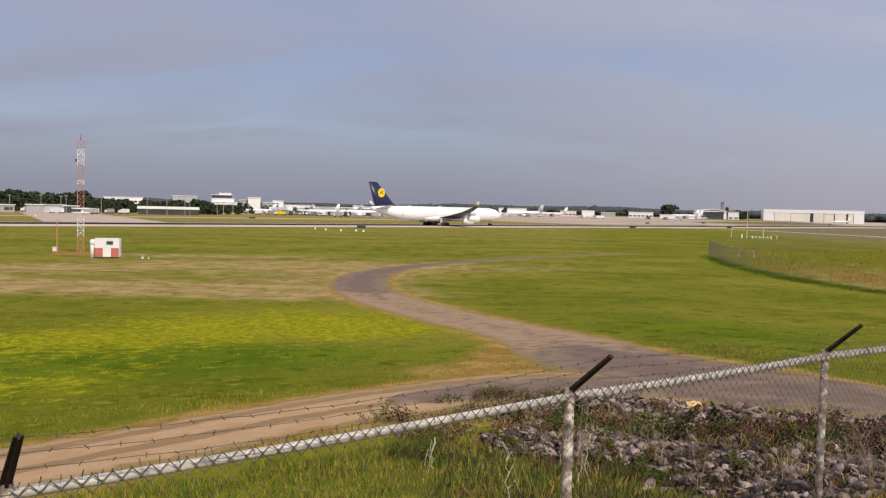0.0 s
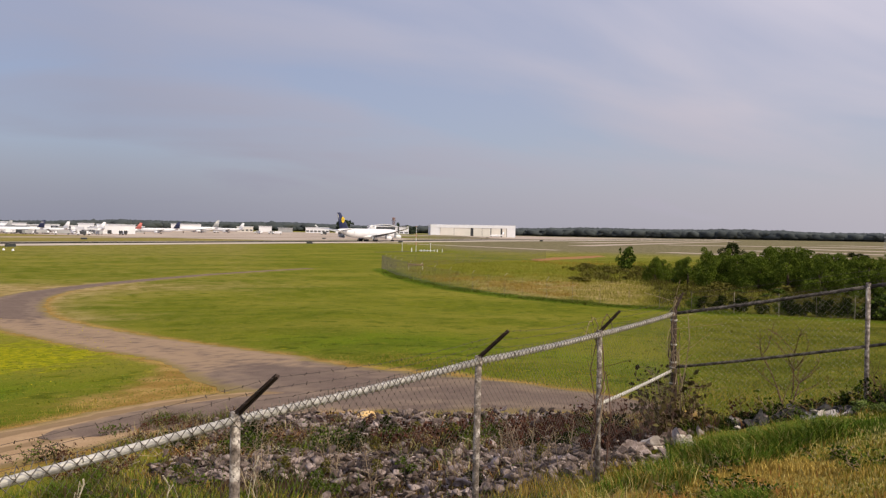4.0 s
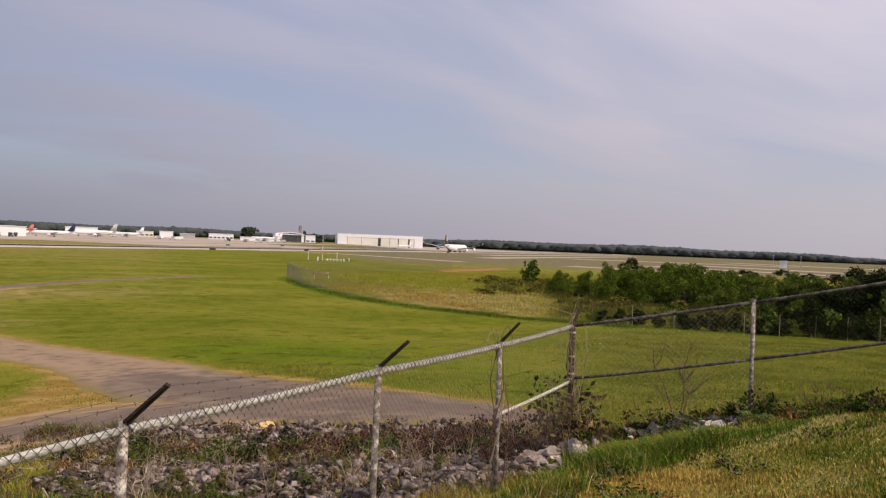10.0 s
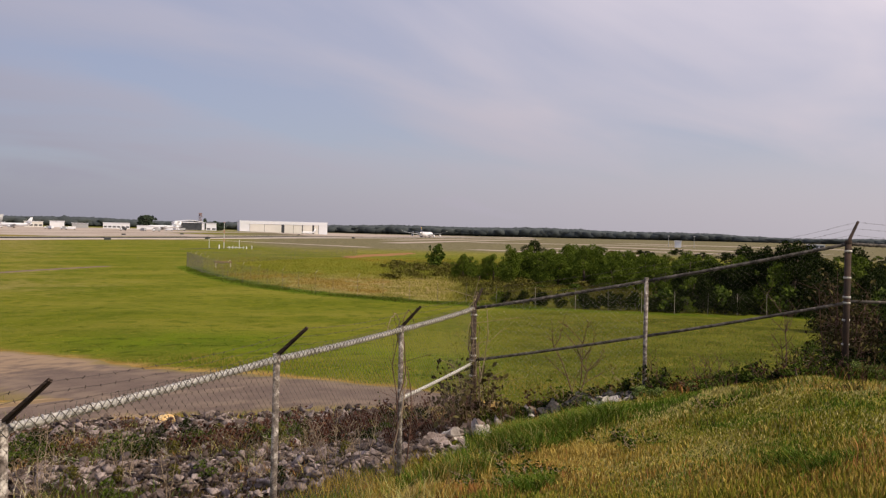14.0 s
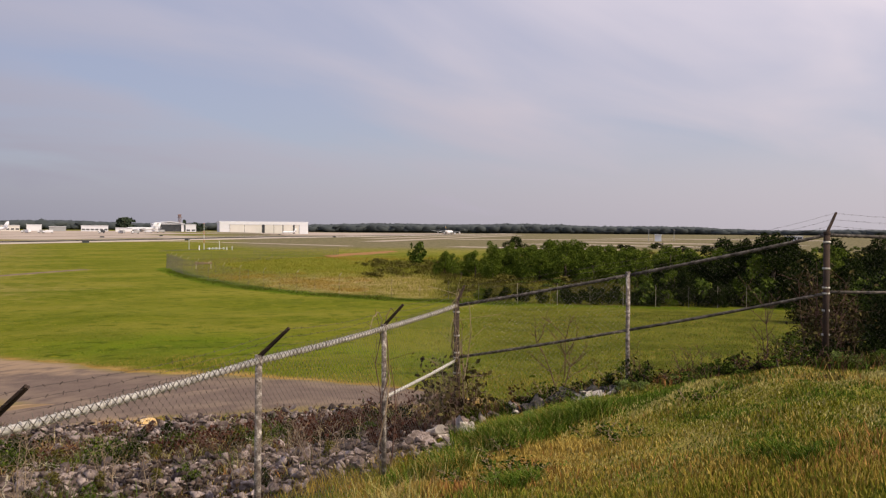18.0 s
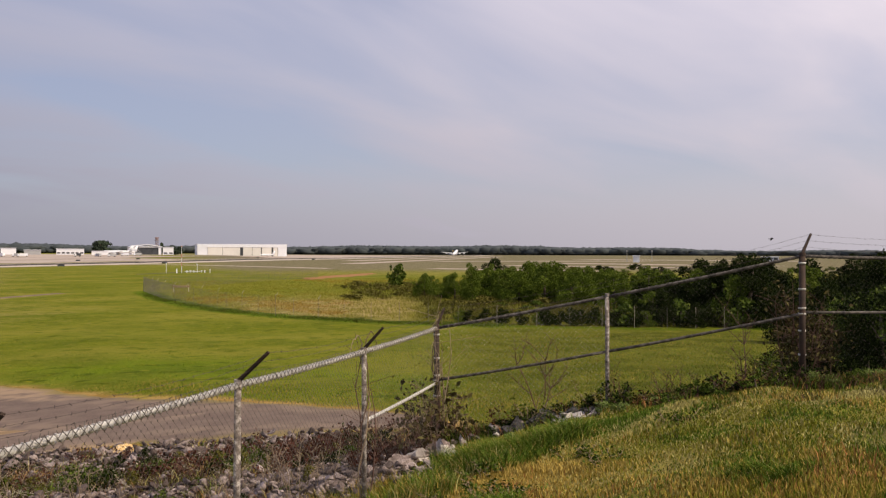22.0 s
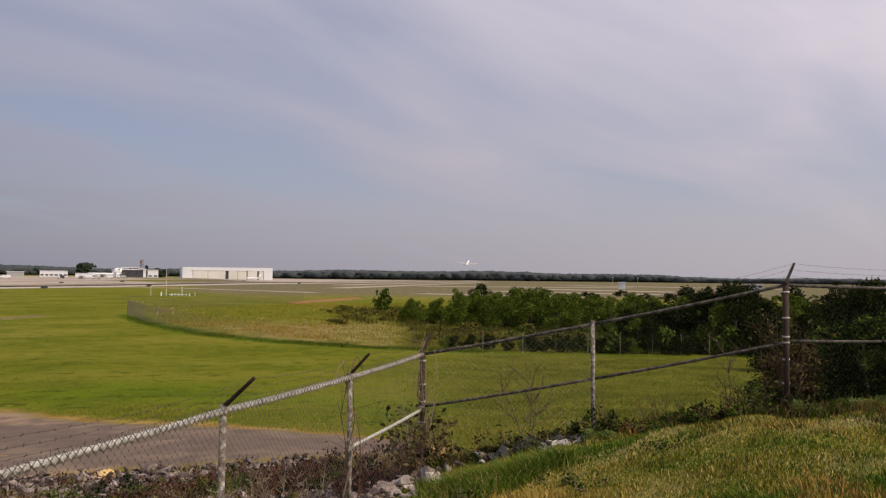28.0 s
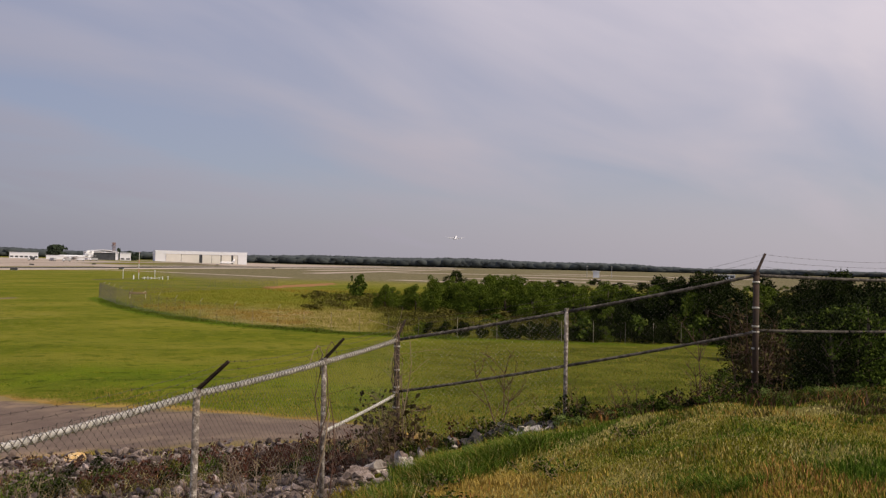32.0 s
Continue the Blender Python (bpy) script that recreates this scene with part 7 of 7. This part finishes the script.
def build_stones():
    shapes = [stone_mesh(200 + k, M["rock"]) for k in range(10)]
    bank = thing("stone_bank", "bank of loose pale grey broken stones", "stones")
    rng = random.Random(77)
    made = 0
    rest_v, rest_f, at = [], [], 0
    while made < 5200:
        u, v = rng.uniform(-0.3, 1.12), rng.uniform(0, 1.04)
        if u < 0 and rng.random() > 1.6 * v - 0.6:
            continue
        want = (1.0 if u < 0.32 else 0.16 if u < 0.6 else 1.0 if v < 0.7 else 0.75) * (0.35 + 0.9 * (noise.noise((u * 6, v * 14, 1.5)) + 0.45))
        if v < 0.12 and rng.random() > v / 0.12:
            continue
        if rng.random() > want:
            continue
        x, y = bank_at(u, v)
        x, y = x + rng.gauss(0, 0.12), y + rng.gauss(0, 0.12)
        size = 1.26 * rng.choice((0.035, 0.045, 0.055, 0.065, 0.075, 0.09, 0.105)) * rng.uniform(0.8, 1.25) * (1.0 - 0.2 * max(0.0, v - 0.6) / 0.4)
        z = ground(x, y) + size * 0.3 + (0.12 * rng.random() if rng.random() < 0.4 else 0)
        m = Matrix.Translation((x, y, z)) @ Euler((rng.uniform(-0.6, 0.6), rng.uniform(-0.6, 0.6), rng.uniform(0, 6.28))).to_matrix().to_4x4() @ Matrix.Diagonal((size, size, size, 1))
        if size > 0.075 and made % 3 == 0 and len(bank.children) < 255:
            s = new("stone", rng.choice(shapes))
            s.parent = bank
            s.matrix_basis = m
        else:
            me = rng.choice(shapes)
            co = np.array([(m @ q.co)[:] for q in me.vertices])
            fs = np.array([p.vertices[:] for p in me.polygons])
            rest_v.append(co)
            rest_f.append(fs + at)
            at += len(co)
        made += 1
    for k in range(34):
        x, y = bank_at(rng.uniform(-0.3, 0.35), rng.uniform(0.7, 1.12))
        size = rng.uniform(0.12, 0.23)
        b = new("stone", rng.choice(shapes))
        b.parent = bank
        b.matrix_basis = pose(x, y, ground(x, y) + 0.3 * size, rng.uniform(-30, 30), rng.uniform(-30, 30), rng.uniform(0, 360)) @ Matrix.Diagonal((size, size, size, 1))
    me = fast_mesh("rubble", np.concatenate(rest_v), np.concatenate(rest_f), [M["rocks"]])
    tagged(new("rubble", me), "loose pale rubble between the larger stones", "stones", kind="stuff")
    # pale boulders round the corner post, then dark and bleached stones along the foot of the return fence
    white = [stone_mesh(280 + k, M["white_rock"]) for k in range(4)]
    black = [stone_mesh(260 + k, M["dark_rock"]) for k in range(3)]

    def loose(shape, label, x, y, size, flat=1.0):
        ob = tagged(new("loose_stone", shape), label, "stone", "stones by the fence")
        ob.matrix_basis = pose(x, y, ground(x, y) + size * flat * 0.35, rng.uniform(-20, 20), rng.uniform(-20, 20), rng.uniform(0, 360)) @ Matrix.Diagonal((size, size, size * flat, 1))

    for k in range(30):
        x, y = 7.2 + rng.gauss(0, 0.5), 10.35 + rng.gauss(0, 0.36)
        loose(rng.choice(white if k % 3 else shapes), "large pale boulder near the corner post", x, y, rng.uniform(0.11, 0.24))
    for k in range(8):
        u = 0.06 + 0.5 * (k + rng.random()) / 8
        loose(shapes[k % 10] if k % 2 else white[k % 4], "pale stone at the foot of the fence", 7.7 + 1.67 * u + rng.gauss(0, 0.07), 10.6 - 2.04 * u + rng.gauss(0, 0.07), rng.uniform(0.08, 0.16))
    for k in range(9):
        u = 0.7 + 0.25 * (k + rng.random()) / 9
        loose(white[k % 4], "flat bleached stone at the foot of the fence", 7.66 + 1.67 * u + rng.gauss(0, 0.04), 10.6 - 2.04 * u + rng.gauss(0, 0.04), rng.uniform(0.1, 0.19), 0.7)
    for k in range(30):
        u = 0.36 + 0.6 * (k + rng.random()) / 30
        loose(black[k % 3], "dark stone at the foot of the fence", 7.74 + 1.67 * u + rng.gauss(0, 0.06), 10.68 - 2.04 * u + rng.gauss(0, 0.06), rng.uniform(0.12, 0.22))
    o = tagged(new("orange_stone", stone_mesh(333, M["orange_rock"])), "large orange stone on top of the bank", "stone")
    x, y = 5.0, 17.15
    o.matrix_basis = pose(x, y, ground(x, y) + 0.14, 4, 3, -35) @ Matrix.Diagonal((0.42, 0.3, 0.3, 1))


def stems(x, y, tall, n, spread, seed, twigs=3):
    """Bare upright stems with side twigs, as thin bars."""
    rng = random.Random(seed)
    segs, rad = [], []
    z = ground(x, y) - 0.03
    for _ in range(n):
        a = rng.uniform(0, 6.2832)
        p = Vector((x + rng.gauss(0, spread * 0.25), y + rng.gauss(0, spread * 0.25), z))
        d = Vector((math.cos(a) * spread * rng.uniform(0.1, 0.7), math.sin(a) * spread * rng.uniform(0.1, 0.7), tall * rng.uniform(0.6, 1.1)))
        k = 5
        for i in range(k):
            q = p + d / k + Vector((rng.gauss(0, 0.02), rng.gauss(0, 0.02), 0)) * tall
            segs.append((tuple(p), tuple(q)))
            rad.append(0.005 * tall * (1 - 0.14 * i) + 0.0025)
            if i > 0:
                for _t in range(twigs if rng.random() < 0.8 else 0):
                    e = q + Vector((rng.gauss(0, 0.12), rng.gauss(0, 0.12), rng.uniform(0.0, 0.2))) * tall
                    segs.append((tuple(q), tuple(e)))
                    rad.append(0.0026)
            p = q
    return segs, rad


def weed(name, label, x, y, tall, spread, n, mat, seed, leaves=0, leafmat=None, leafsize=0.03, group="weeds on the bank"):
    w = thing(name, label, "plant", group=group)
    segs, rad = stems(x, y, tall, n, spread, seed)
    array_part("stem_tangle", bars(segs, rad, 4), mat, w)["kind"] = "stuff"
    if leaves:
        rng = np.random.default_rng(seed)
        ends = np.array([s[1] for s in segs])
        c = ends[rng.integers(0, len(ends), leaves)] + rng.normal(size=(leaves, 3)) * 0.03 * (1 + tall)
        c[:, 2] = np.maximum(c[:, 2], height(c[:, 0], c[:, 1]) + 0.02)
        array_part("leaves", leaf_cards(c, leafsize, rng), leafmat, w)
    return w


def sapling(label, x, y, tall, limbs, seed):
    """A leafless young tree: stems that fork two times on the way up."""
    rng = random.Random(seed)
    t = thing("sapling", label, "plant", group="saplings")
    p0 = Vector((x, y, ground(x, y) - 0.03))

    def grow(p, d, length, radius, level, parent):
        pts = [p.copy()]
        for _ in range(4):
            d = (d + Vector((rng.gauss(0, 0.13), rng.gauss(0, 0.13), 0.06))).normalized()
            pts.append(pts[-1] + d * length / 4)
        bm = bmesh.new()
        polytube(bm, pts, [radius * (1 - 0.17 * k) for k in range(5)], 5)
        ob = part("limb" if level == 0 else "branch", bm, M["redstalk"], parent)
        for k in range(5 if level < 2 else 0):
            i = rng.choice((1, 2, 3, 3, 4))
            side = Vector((rng.gauss(0, 1), rng.gauss(0, 1), 0)).normalized()
            grow(pts[i], (d * 0.6 + side * 0.7 + UP * 0.15).normalized(), length * rng.uniform(0.35, 0.55), radius * 0.5, level + 1, ob if level == 0 else parent)

    for k in range(limbs):
        a = 6.2832 * k / limbs + rng.uniform(-0.4, 0.4)
        grow(p0, Vector((0.38 * math.cos(a), 0.38 * math.sin(a), 1.0)).normalized(), tall * rng.uniform(0.6, 1.05), 0.009 * tall + 0.003, 0, t)


def dead_vine(x, y, top, reach, seed):
    """A dry vine that winds up a post and curls over the rail."""
    rng = random.Random(seed)
    v = thing("dead_vine", "dry brown vine curling over a fence post", "plant", group="dead vines")
    z0 = ground(x, y)
    for q in range(2):
        a = rng.uniform(0, 6.28)
        pts = []
        for k in range(15):
            u = k / 14
            r = 0.05 + 0.03 * rng.random()
            pts.append(Vector((x + r * math.cos(a + 7 * u), y + r * math.sin(a + 7 * u), z0 + (top - z0) * u)))
        d = rng.choice((-1, 1))
        for k in range(1, 9):
            u = k / 8
            pts.append(Vector((x + d * 0.8 * reach * u, y + d * 0.6 * reach * u, top + 0.2 * math.sin(3.0 * u) + rng.uniform(-0.03, 0.03))))
        bm = bmesh.new()
        polytube(bm, pts, [0.011 - 0.008 * k / len(pts) for k in range(len(pts))], 5)
        part("stem", bm, M["redstalk" if q else "stalk"], v)


def hanging_vine(x, y, top, length, seed):
    """A pale dead stem that twists down the fabric, with side shoots."""
    rng = random.Random(seed)
    v = thing("dead_vine", "pale twisted dead vine hanging on the chain-link", "plant", group="dead vines")
    p, pts = Vector((x + 0.03, y - 0.04, top)), []
    for k in range(9):
        pts.append(p.copy())
        w = rng.uniform(-1, 1) * length * 0.11
        p = p + Vector((0.8 * w, 0.6 * w, -length / 9 * rng.uniform(0.5, 1.3)))
    bm = bmesh.new()
    polytube(bm, pts, [0.0048 - 0.0003 * k for k in range(9)], 5)
    stem = part("stem", bm, M["straw_paint"], v, "bleached stem")
    for k in (2, 4, 6):
        w = rng.choice((-1, 1)) * length * rng.uniform(0.1, 0.22)
        bm = bmesh.new()
        polytube(bm, [pts[k], pts[k] + Vector((0.4 * w, 0.3 * w, 0.04)), pts[k] + Vector((0.8 * w, 0.6 * w, -0.05))], [0.003, 0.0024, 0.0015], 4)
        part("shoot", bm, M["straw_paint"], stem)


def build_weeds():
    for k, (u, top, length) in enumerate(((0.25, 4.86, 0.25), (0.68, 4.95, 0.2), (0.84, 4.85, 0.5), (1.08, 4.8, 0.4))):
        hanging_vine(-1.88 + 2.44 * u, 3.36 + 1.87 * u, top, length, 820 + k)
    dead_vine(5.48, 8.99, 5.0, 0.45, 3)
    dead_vine(7.93, 10.83, 5.05, 0.3, 4)
    dead_vine(7.93, 10.83, 4.6, 0.35, 5)
    rng = random.Random(15)
    # green clumps and straw tangles in the middle of the bank
    for k in range(40):
        u, v = rng.gauss(0.5, 0.07), rng.uniform(0.0, 0.75)
        x, y = bank_at(u + 0.25 * max(0.0, v - 0.4), v)
        if noise.noise((x * 0.8, y * 0.8, 9.0)) < -0.1:
            continue
        if k % 3 == 2:
            weed("weed", "flattened dry straw tangle between stones", x, y, 0.2, 1.0, 18, M["straw_paint"], 300 + k)
        else:
            weed("weed", "low leafy green weed between stones", x, y, 0.28, 0.5, 10, M["stalk"], 300 + k, 420, M["leaf"] if k % 2 else M["leaf_dark"], 0.026)
    for k in range(16):
        x, y = bank_at(rng.uniform(0.1, 0.62), rng.uniform(-0.1, 0.8))
        weed("weed", "flattened bleached straw over the stones", x, y, 0.15, 0.9, 9, M["straw_paint"], 350 + k)
    # red-brown weeds, thickest at the upper end towards the corner post
    for k in range(44):
        v = 1.0 - 0.55 * rng.random() ** 1.3
        x, y = bank_at(rng.uniform(0.36, 0.76), v)
        if noise.noise((x * 0.9, y * 0.9, 4.0)) < -0.12:
            continue
        weed("weed", "dense dark red-brown weed on the bank", x, y, rng.choice((0.16, 0.2, 0.26, 0.36)), 0.6, 12, M["redstalk"], 400 + k, 240, M["leaf_red"] if k % 4 else M["leaf_dark"], 0.03)
    for k in range(16):
        x, y = bank_at(rng.uniform(0.4, 0.95), rng.uniform(-0.2, 0.6))
        weed("weed", "dry reddish weed between stones", x, y, 0.25, 0.5, 8, M["redstalk"], 500 + k, 70, M["leaf_red"], 0.026)
    for k in range(22):
        x, y = bank_at(rng.uniform(-0.05, 0.75), rng.uniform(-0.3, 0.3))
        weed("weed", "dead reddish weed beside the stones", x, y, rng.uniform(0.15, 0.3), 0.6, 10, M["redstalk"] if k % 2 else M["stalk"], 700 + k, 160, (M["leaf_red"], M["leaf"], M["leaf_red"], M["leaf_dark"])[k % 4], 0.024)
    for k in range(14):
        v = rng.uniform(0.05, 1.0)
        x, y = bank_at(rng.uniform(-0.3, 0.2), v)
        weed("weed", "tall bleached dry stalks by the fence", x, y, rng.uniform(0.4, 0.8), 0.4, 3, M["stalk"], 430 + k)
    # broad-leaved creeper round the corner post and under the brace
    for k, (x, y, h) in enumerate(((7.82, 10.78, 1.0), (8.02, 10.72, 0.9), (7.9, 10.95, 0.8), (7.62, 10.66, 0.55), (7.4, 10.5, 0.75), (7.2, 10.36, 0.62), (8.12, 10.55, 0.5), (7.75, 10.6, 0.4))):
        weed("creeper", "brown-green broad-leaved creeper on the corner post", x, y, h, 0.4, 8, M["stalk"] if k % 3 == 0 else M["redstalk"], 460 + k, 105 if k < 3 else 60, M["leaf_creeper"], 0.05, "creepers")
    for k, (x, y) in enumerate(((7.0, 10.6), (6.8, 10.75), (7.2, 10.8), (6.6, 10.9))):
        weed("creeper", "dark red-brown broad leaves low between boulders", x, y, 0.3, 0.5, 9, M["redstalk"], 480 + k, 120, M["leaf_red"], 0.05, "creepers")
    weed("creeper", "dead vine hanging on the corner post", 7.93, 10.8, 1.9, 0.12, 5, M["stalk"], 466, 30, M["leaf_olive"], 0.025, "creepers")
    weed("creeper", "dead vine hanging on a fence post", 5.5, 9.02, 1.7, 0.12, 3, M["redstalk"], 490, 14, M["leaf_olive"], 0.025, "creepers")
    sapling("bare brown branching sapling behind the fence", 9.12, 9.72, 1.25, 3, 473)
    sapling("thin leafless twigs hanging by the fence", 9.85, 8.75, 0.5, 3, 474)
    sapling("thin dark leafless twigs behind the fence", 10.22, 8.2, 0.6, 3, 475)
    sapling("thin dark leafless twigs behind the fence", 10.45, 8.0, 0.5, 3, 476)
    sapling("thin bare sapling with few branches", 11.0, 7.4, 0.95, 2, 471)
    small = [tree("small_bush", lab, "plant", 0.5, 0.36, m, 640 + k, 700, 0.022, 0.0, "small bushes by the fence") for k, (lab, m) in enumerate((("small dark leafy bush by the fence", M["leaf_dark"]), ("small green leafy bush by the fence", M["leaf"]), ("small pale green weed bush by the fence", M["leaf_pale"]), ("small olive-brown bush by the fence", M["leaf_olive"])))]
    seen = set()

    def bush(kind, x, y, size, tall=1.0):
        ob = small[kind]
        if ob in seen:
            put_copy(ob, x, y, rng.uniform(0, 360), size, tall)
        else:
            seen.add(ob)
            ob.matrix_basis = Matrix.Translation((x, y, ground(x, y))) @ Matrix.Diagonal((size, size, size * tall, 1))

    for k in range(17):
        u = (k + rng.random()) / 17
        x, y = 8.35 + 3.0 * u + rng.gauss(0, 0.1), 10.3 - 3.6 * u + rng.gauss(0, 0.1)
        weed("weed", "dark tangled weed along the foot of the fence", x, y, rng.uniform(0.14, 0.34), 0.5, 7, M["redstalk"] if k % 3 else M["stalk"], 540 + k, 150, (M["leaf_dark"], M["leaf_red"], M["leaf_olive"], M["leaf"])[k % 4], 0.026, "weeds by the return fence")
    for k in range(40):
        u = (k + rng.random()) / 40
        x, y = 8.3 + 3.3 * u + rng.gauss(0, 0.14), 10.55 - 3.95 * u + rng.gauss(0, 0.14)
        bush(rng.choice((0, 0, 3, 1, 3)), x, y, rng.uniform(0.4, 0.75) * (1.0 - 0.35 * u), rng.uniform(0.4, 0.7))
    for k in range(3):
        bush(0, 7.85 + rng.gauss(0, 0.2), 10.7 + rng.gauss(0, 0.2), rng.uniform(0.5, 0.8), rng.uniform(0.7, 1.0))
    for k in range(22):
        x, y = 6.6 + rng.uniform(-1.6, 2.4), 8.9 + rng.uniform(-0.9, 1.0)
        if -0.6 * x + 0.8 * y > 3.5:
            continue
        bush(rng.choice((1, 2, 2, 0)), x, y, rng.uniform(0.4, 0.8), rng.uniform(0.5, 0.8))
    for k in range(34):
        x, y = bank_at(rng.uniform(-0.25, 0.75) if k % 3 else rng.uniform(0.35, 0.6), rng.uniform(-0.1, 1.0))
        bush(rng.choice((0, 1, 3, 3)), x, y, rng.uniform(0.45, 1.0), rng.uniform(0.5, 0.9))
    for k in range(16):
        u = rng.random()
        bush(rng.choice((1, 1, 2)), 9.4 + 2.0 * u + rng.gauss(0, 0.1), 8.6 - 2.2 * u + rng.gauss(0, 0.1), rng.uniform(0.5, 0.9), rng.uniform(0.35, 0.55))
    for x, y, size in ((9.62, 8.9, 0.85), (9.8, 8.62, 0.8), (9.5, 9.05, 0.6), (10.35, 7.75, 0.7), (10.5, 7.55, 0.75), (10.25, 7.9, 0.6)):
        bush(1, x, y, size, 0.85)
    for k in range(16):
        u = 0.36 + 0.6 * (k + rng.random()) / 16
        bush(0, 7.95 + 1.67 * u + rng.gauss(0, 0.06), 10.85 - 2.04 * u + rng.gauss(0, 0.06), rng.uniform(0.45, 0.7), rng.uniform(0.6, 0.9))
    for k in range(14):
        bush(rng.choice((2, 2, 1)), 11.4 + 0.12 * k, 6.42 - 0.035 * k + rng.gauss(0, 0.1), rng.uniform(0.5, 0.85), rng.uniform(0.5, 0.8))
    for k in range(10):
        x, y = 11.7 + rng.uniform(-0.5, 2.6), 6.85 + rng.uniform(-0.5, 0.5)
        bush(0, x, y, rng.uniform(0.6, 1.0))
    for k in range(9):
        x, y = 6.2 + rng.gauss(0, 0.9), 7.3 + rng.gauss(0, 0.5)
        weed("weed", "low broad-leaved green weed in the grass", x, y, 0.16, 0.4, 8, M["stalk"], 680 + k, 150, M["leaf"], 0.022, "weeds on the knoll")
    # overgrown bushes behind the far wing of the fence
    big = [tree("bush", "overgrown bush close behind the fence, leaves darkened for shade", "shrub", 2.6, 1.9, M["leaf_dark"], 601 + k, 3600, 0.045, 0.0, "bushes behind the fence") for k in range(2)]
    big += [tree("bush", "overgrown green bush close behind the fence", "shrub", 2.4, 1.8, M["leaf"], 611, 3600, 0.045, 0.0, "bushes behind the fence")]
    spots = [(*away(b, d), s) for b, d, s in ((64.0, 16.5, 0.62), (66.0, 16.0, 0.66), (68.4, 17, 0.75), (63.6, 20, 0.8), (64.8, 21, 0.95), (66.2, 20.5, 0.95), (69.5, 20, 1.0), (62.8, 26, 0.95), (63.8, 27, 1.1), (65.2, 28, 1.2), (68.0, 26, 1.2), (62.6, 34, 1.3), (63.6, 15.2, 0.55), (64.0, 14.6, 0.5), (65.2, 15.0, 0.6), (65.6, 34, 1.4), (71.5, 18, 1.0), (57.6, 15.6, 0.3), (58.6, 16.4, 0.36))]
    for k, (x, y, s) in enumerate(spots):
        if k < 3:
            big[k].matrix_basis = Matrix.Translation((x, y, ground(x, y))) @ Matrix.Diagonal((s, s, s, 1))
        else:
            put_copy(big[k % 3], x, y, rng.uniform(0, 360), s)
    weed("dry_bush", "tangled brown dead bush behind the rusty post", 11.75, 6.95, 1.3, 0.45, 13, M["redstalk"], 620, 900, M["leaf_creeper"], 0.034, "bushes behind the fence")
    weed("dry_bush", "tangled brown dead bush by the fence", 12.4, 7.0, 1.1, 0.5, 9, M["redstalk"], 621, 700, M["leaf_creeper"], 0.034, "bushes behind the fence")


# ---------------------------------------------------------------- what moves


def bird():
    b = thing("bird", "small dark bird in flight", "bird")
    bm = bmesh.new()
    loft(bm, [[Vector((r * math.cos(6.2832 * k / 10), y, r * math.sin(6.2832 * k / 10))) for k in range(10)] for y, r in ((0.13, 0.005), (0.11, 0.02), (0.06, 0.032), (-0.04, 0.03), (-0.1, 0.012), (-0.17, 0.02))])
    part("body", bm, M["tyre"], b, "", True)
    wings = []
    for s in (-1, 1):
        bm = bmesh.new()
        loft(bm, [wing_ring((s * x, y, z), c, 0.012, "z") for x, y, z, c in ((0.0, 0.05, 0, 0.1), (0.12, 0.06, 0.0, 0.1), (0.24, 0.0, 0.0, 0.03))])
        wings.append(part("wing", bm, M["tyre"], b))
    return b, wings


build_ground()
build_pavements()
build_buildings()
build_mast()
build_antennas()
build_radar_tower()
build_far_fence()
build_fence()
plane = build_airliner()
flier, flaps = bird()
build_trees()
build_far_woods()
build_weeds()
build_grass()
build_stones()


def motions():
    """The take-off run along the runway, the climb, all keyed once a second."""
    rows = []
    for t in range(33):
        s = 245.1 + 52.918 * t - 0.77677 * t ** 2 + 0.213586 * t ** 3 - 0.00875739 * t ** 4 + 0.000113267 * t ** 5
        climb = float(np.interp(t, (0, 21, 23, 25, 28, 30, 32), (0.1, 0.1, 3.6, 15, 44, 68, 92)))
        pitch = float(np.interp(t, (0, 18.5, 20.5, 23, 26, 32), (0, 0, 5, 10, 12, 11)))
        bank = float(np.interp(t, (0, 23, 26, 29, 32), (0, 0, 4, 3, 0)))
        x, y, _ = on_runway(s, -0.6)
        rows.append((float(t), pose(x, y, climb, pitch, bank, -RUN_HEADING)))
    walk(plane, rows)
    # a bird comes past from beyond the thicket: seconds, bearing, elevation, distance, heading
    rows = []
    for t, b, e, d, turn in ((0, 86, 2.0, 260, 60), (10, 82, 1.8, 250, 60), (17, 74, 1.2, 240, 40), (20, 60, 0.4, 170, 20), (21.2, 54.2, 0.2, 105, -120), (21.7, 56.1, 0.35, 75, -140), (21.9, 57.1, 0.76, 60, -140), (22.1, 58.3, 1.15, 45, -138), (22.3, 59.3, 1.9, 33, -135), (22.4, 60.0, 2.4, 27, -132), (22.5, 61.0, 2.85, 21.5, -130), (22.6, 62.5, 3.4, 17, -128), (22.8, 72, 5.0, 12, -125), (23.2, 112, 6.0, 15, -150), (24.0, 138, 5.0, 45, -160), (32.0, 150, 3.0, 500, -160)):
        x, y = away(b, d)
        rows.append((float(t), pose(x, y, EYE + d * math.tan(radians(e)), 6, -20, turn)))
    walk(flier, rows)
    for wing, s in zip(flaps, (-1, 1)):
        rows = [(0.0, pose(0, 0, 0))]
        for k in range(14):
            rows.append((21.3 + 0.1 * k, pose(0, 0, 0, 0, s * (-38 if k % 3 == 0 else 5 if k % 3 == 1 else 32))))
        walk(wing, rows + [(32.0, pose(0, 0, 0))])


motions()
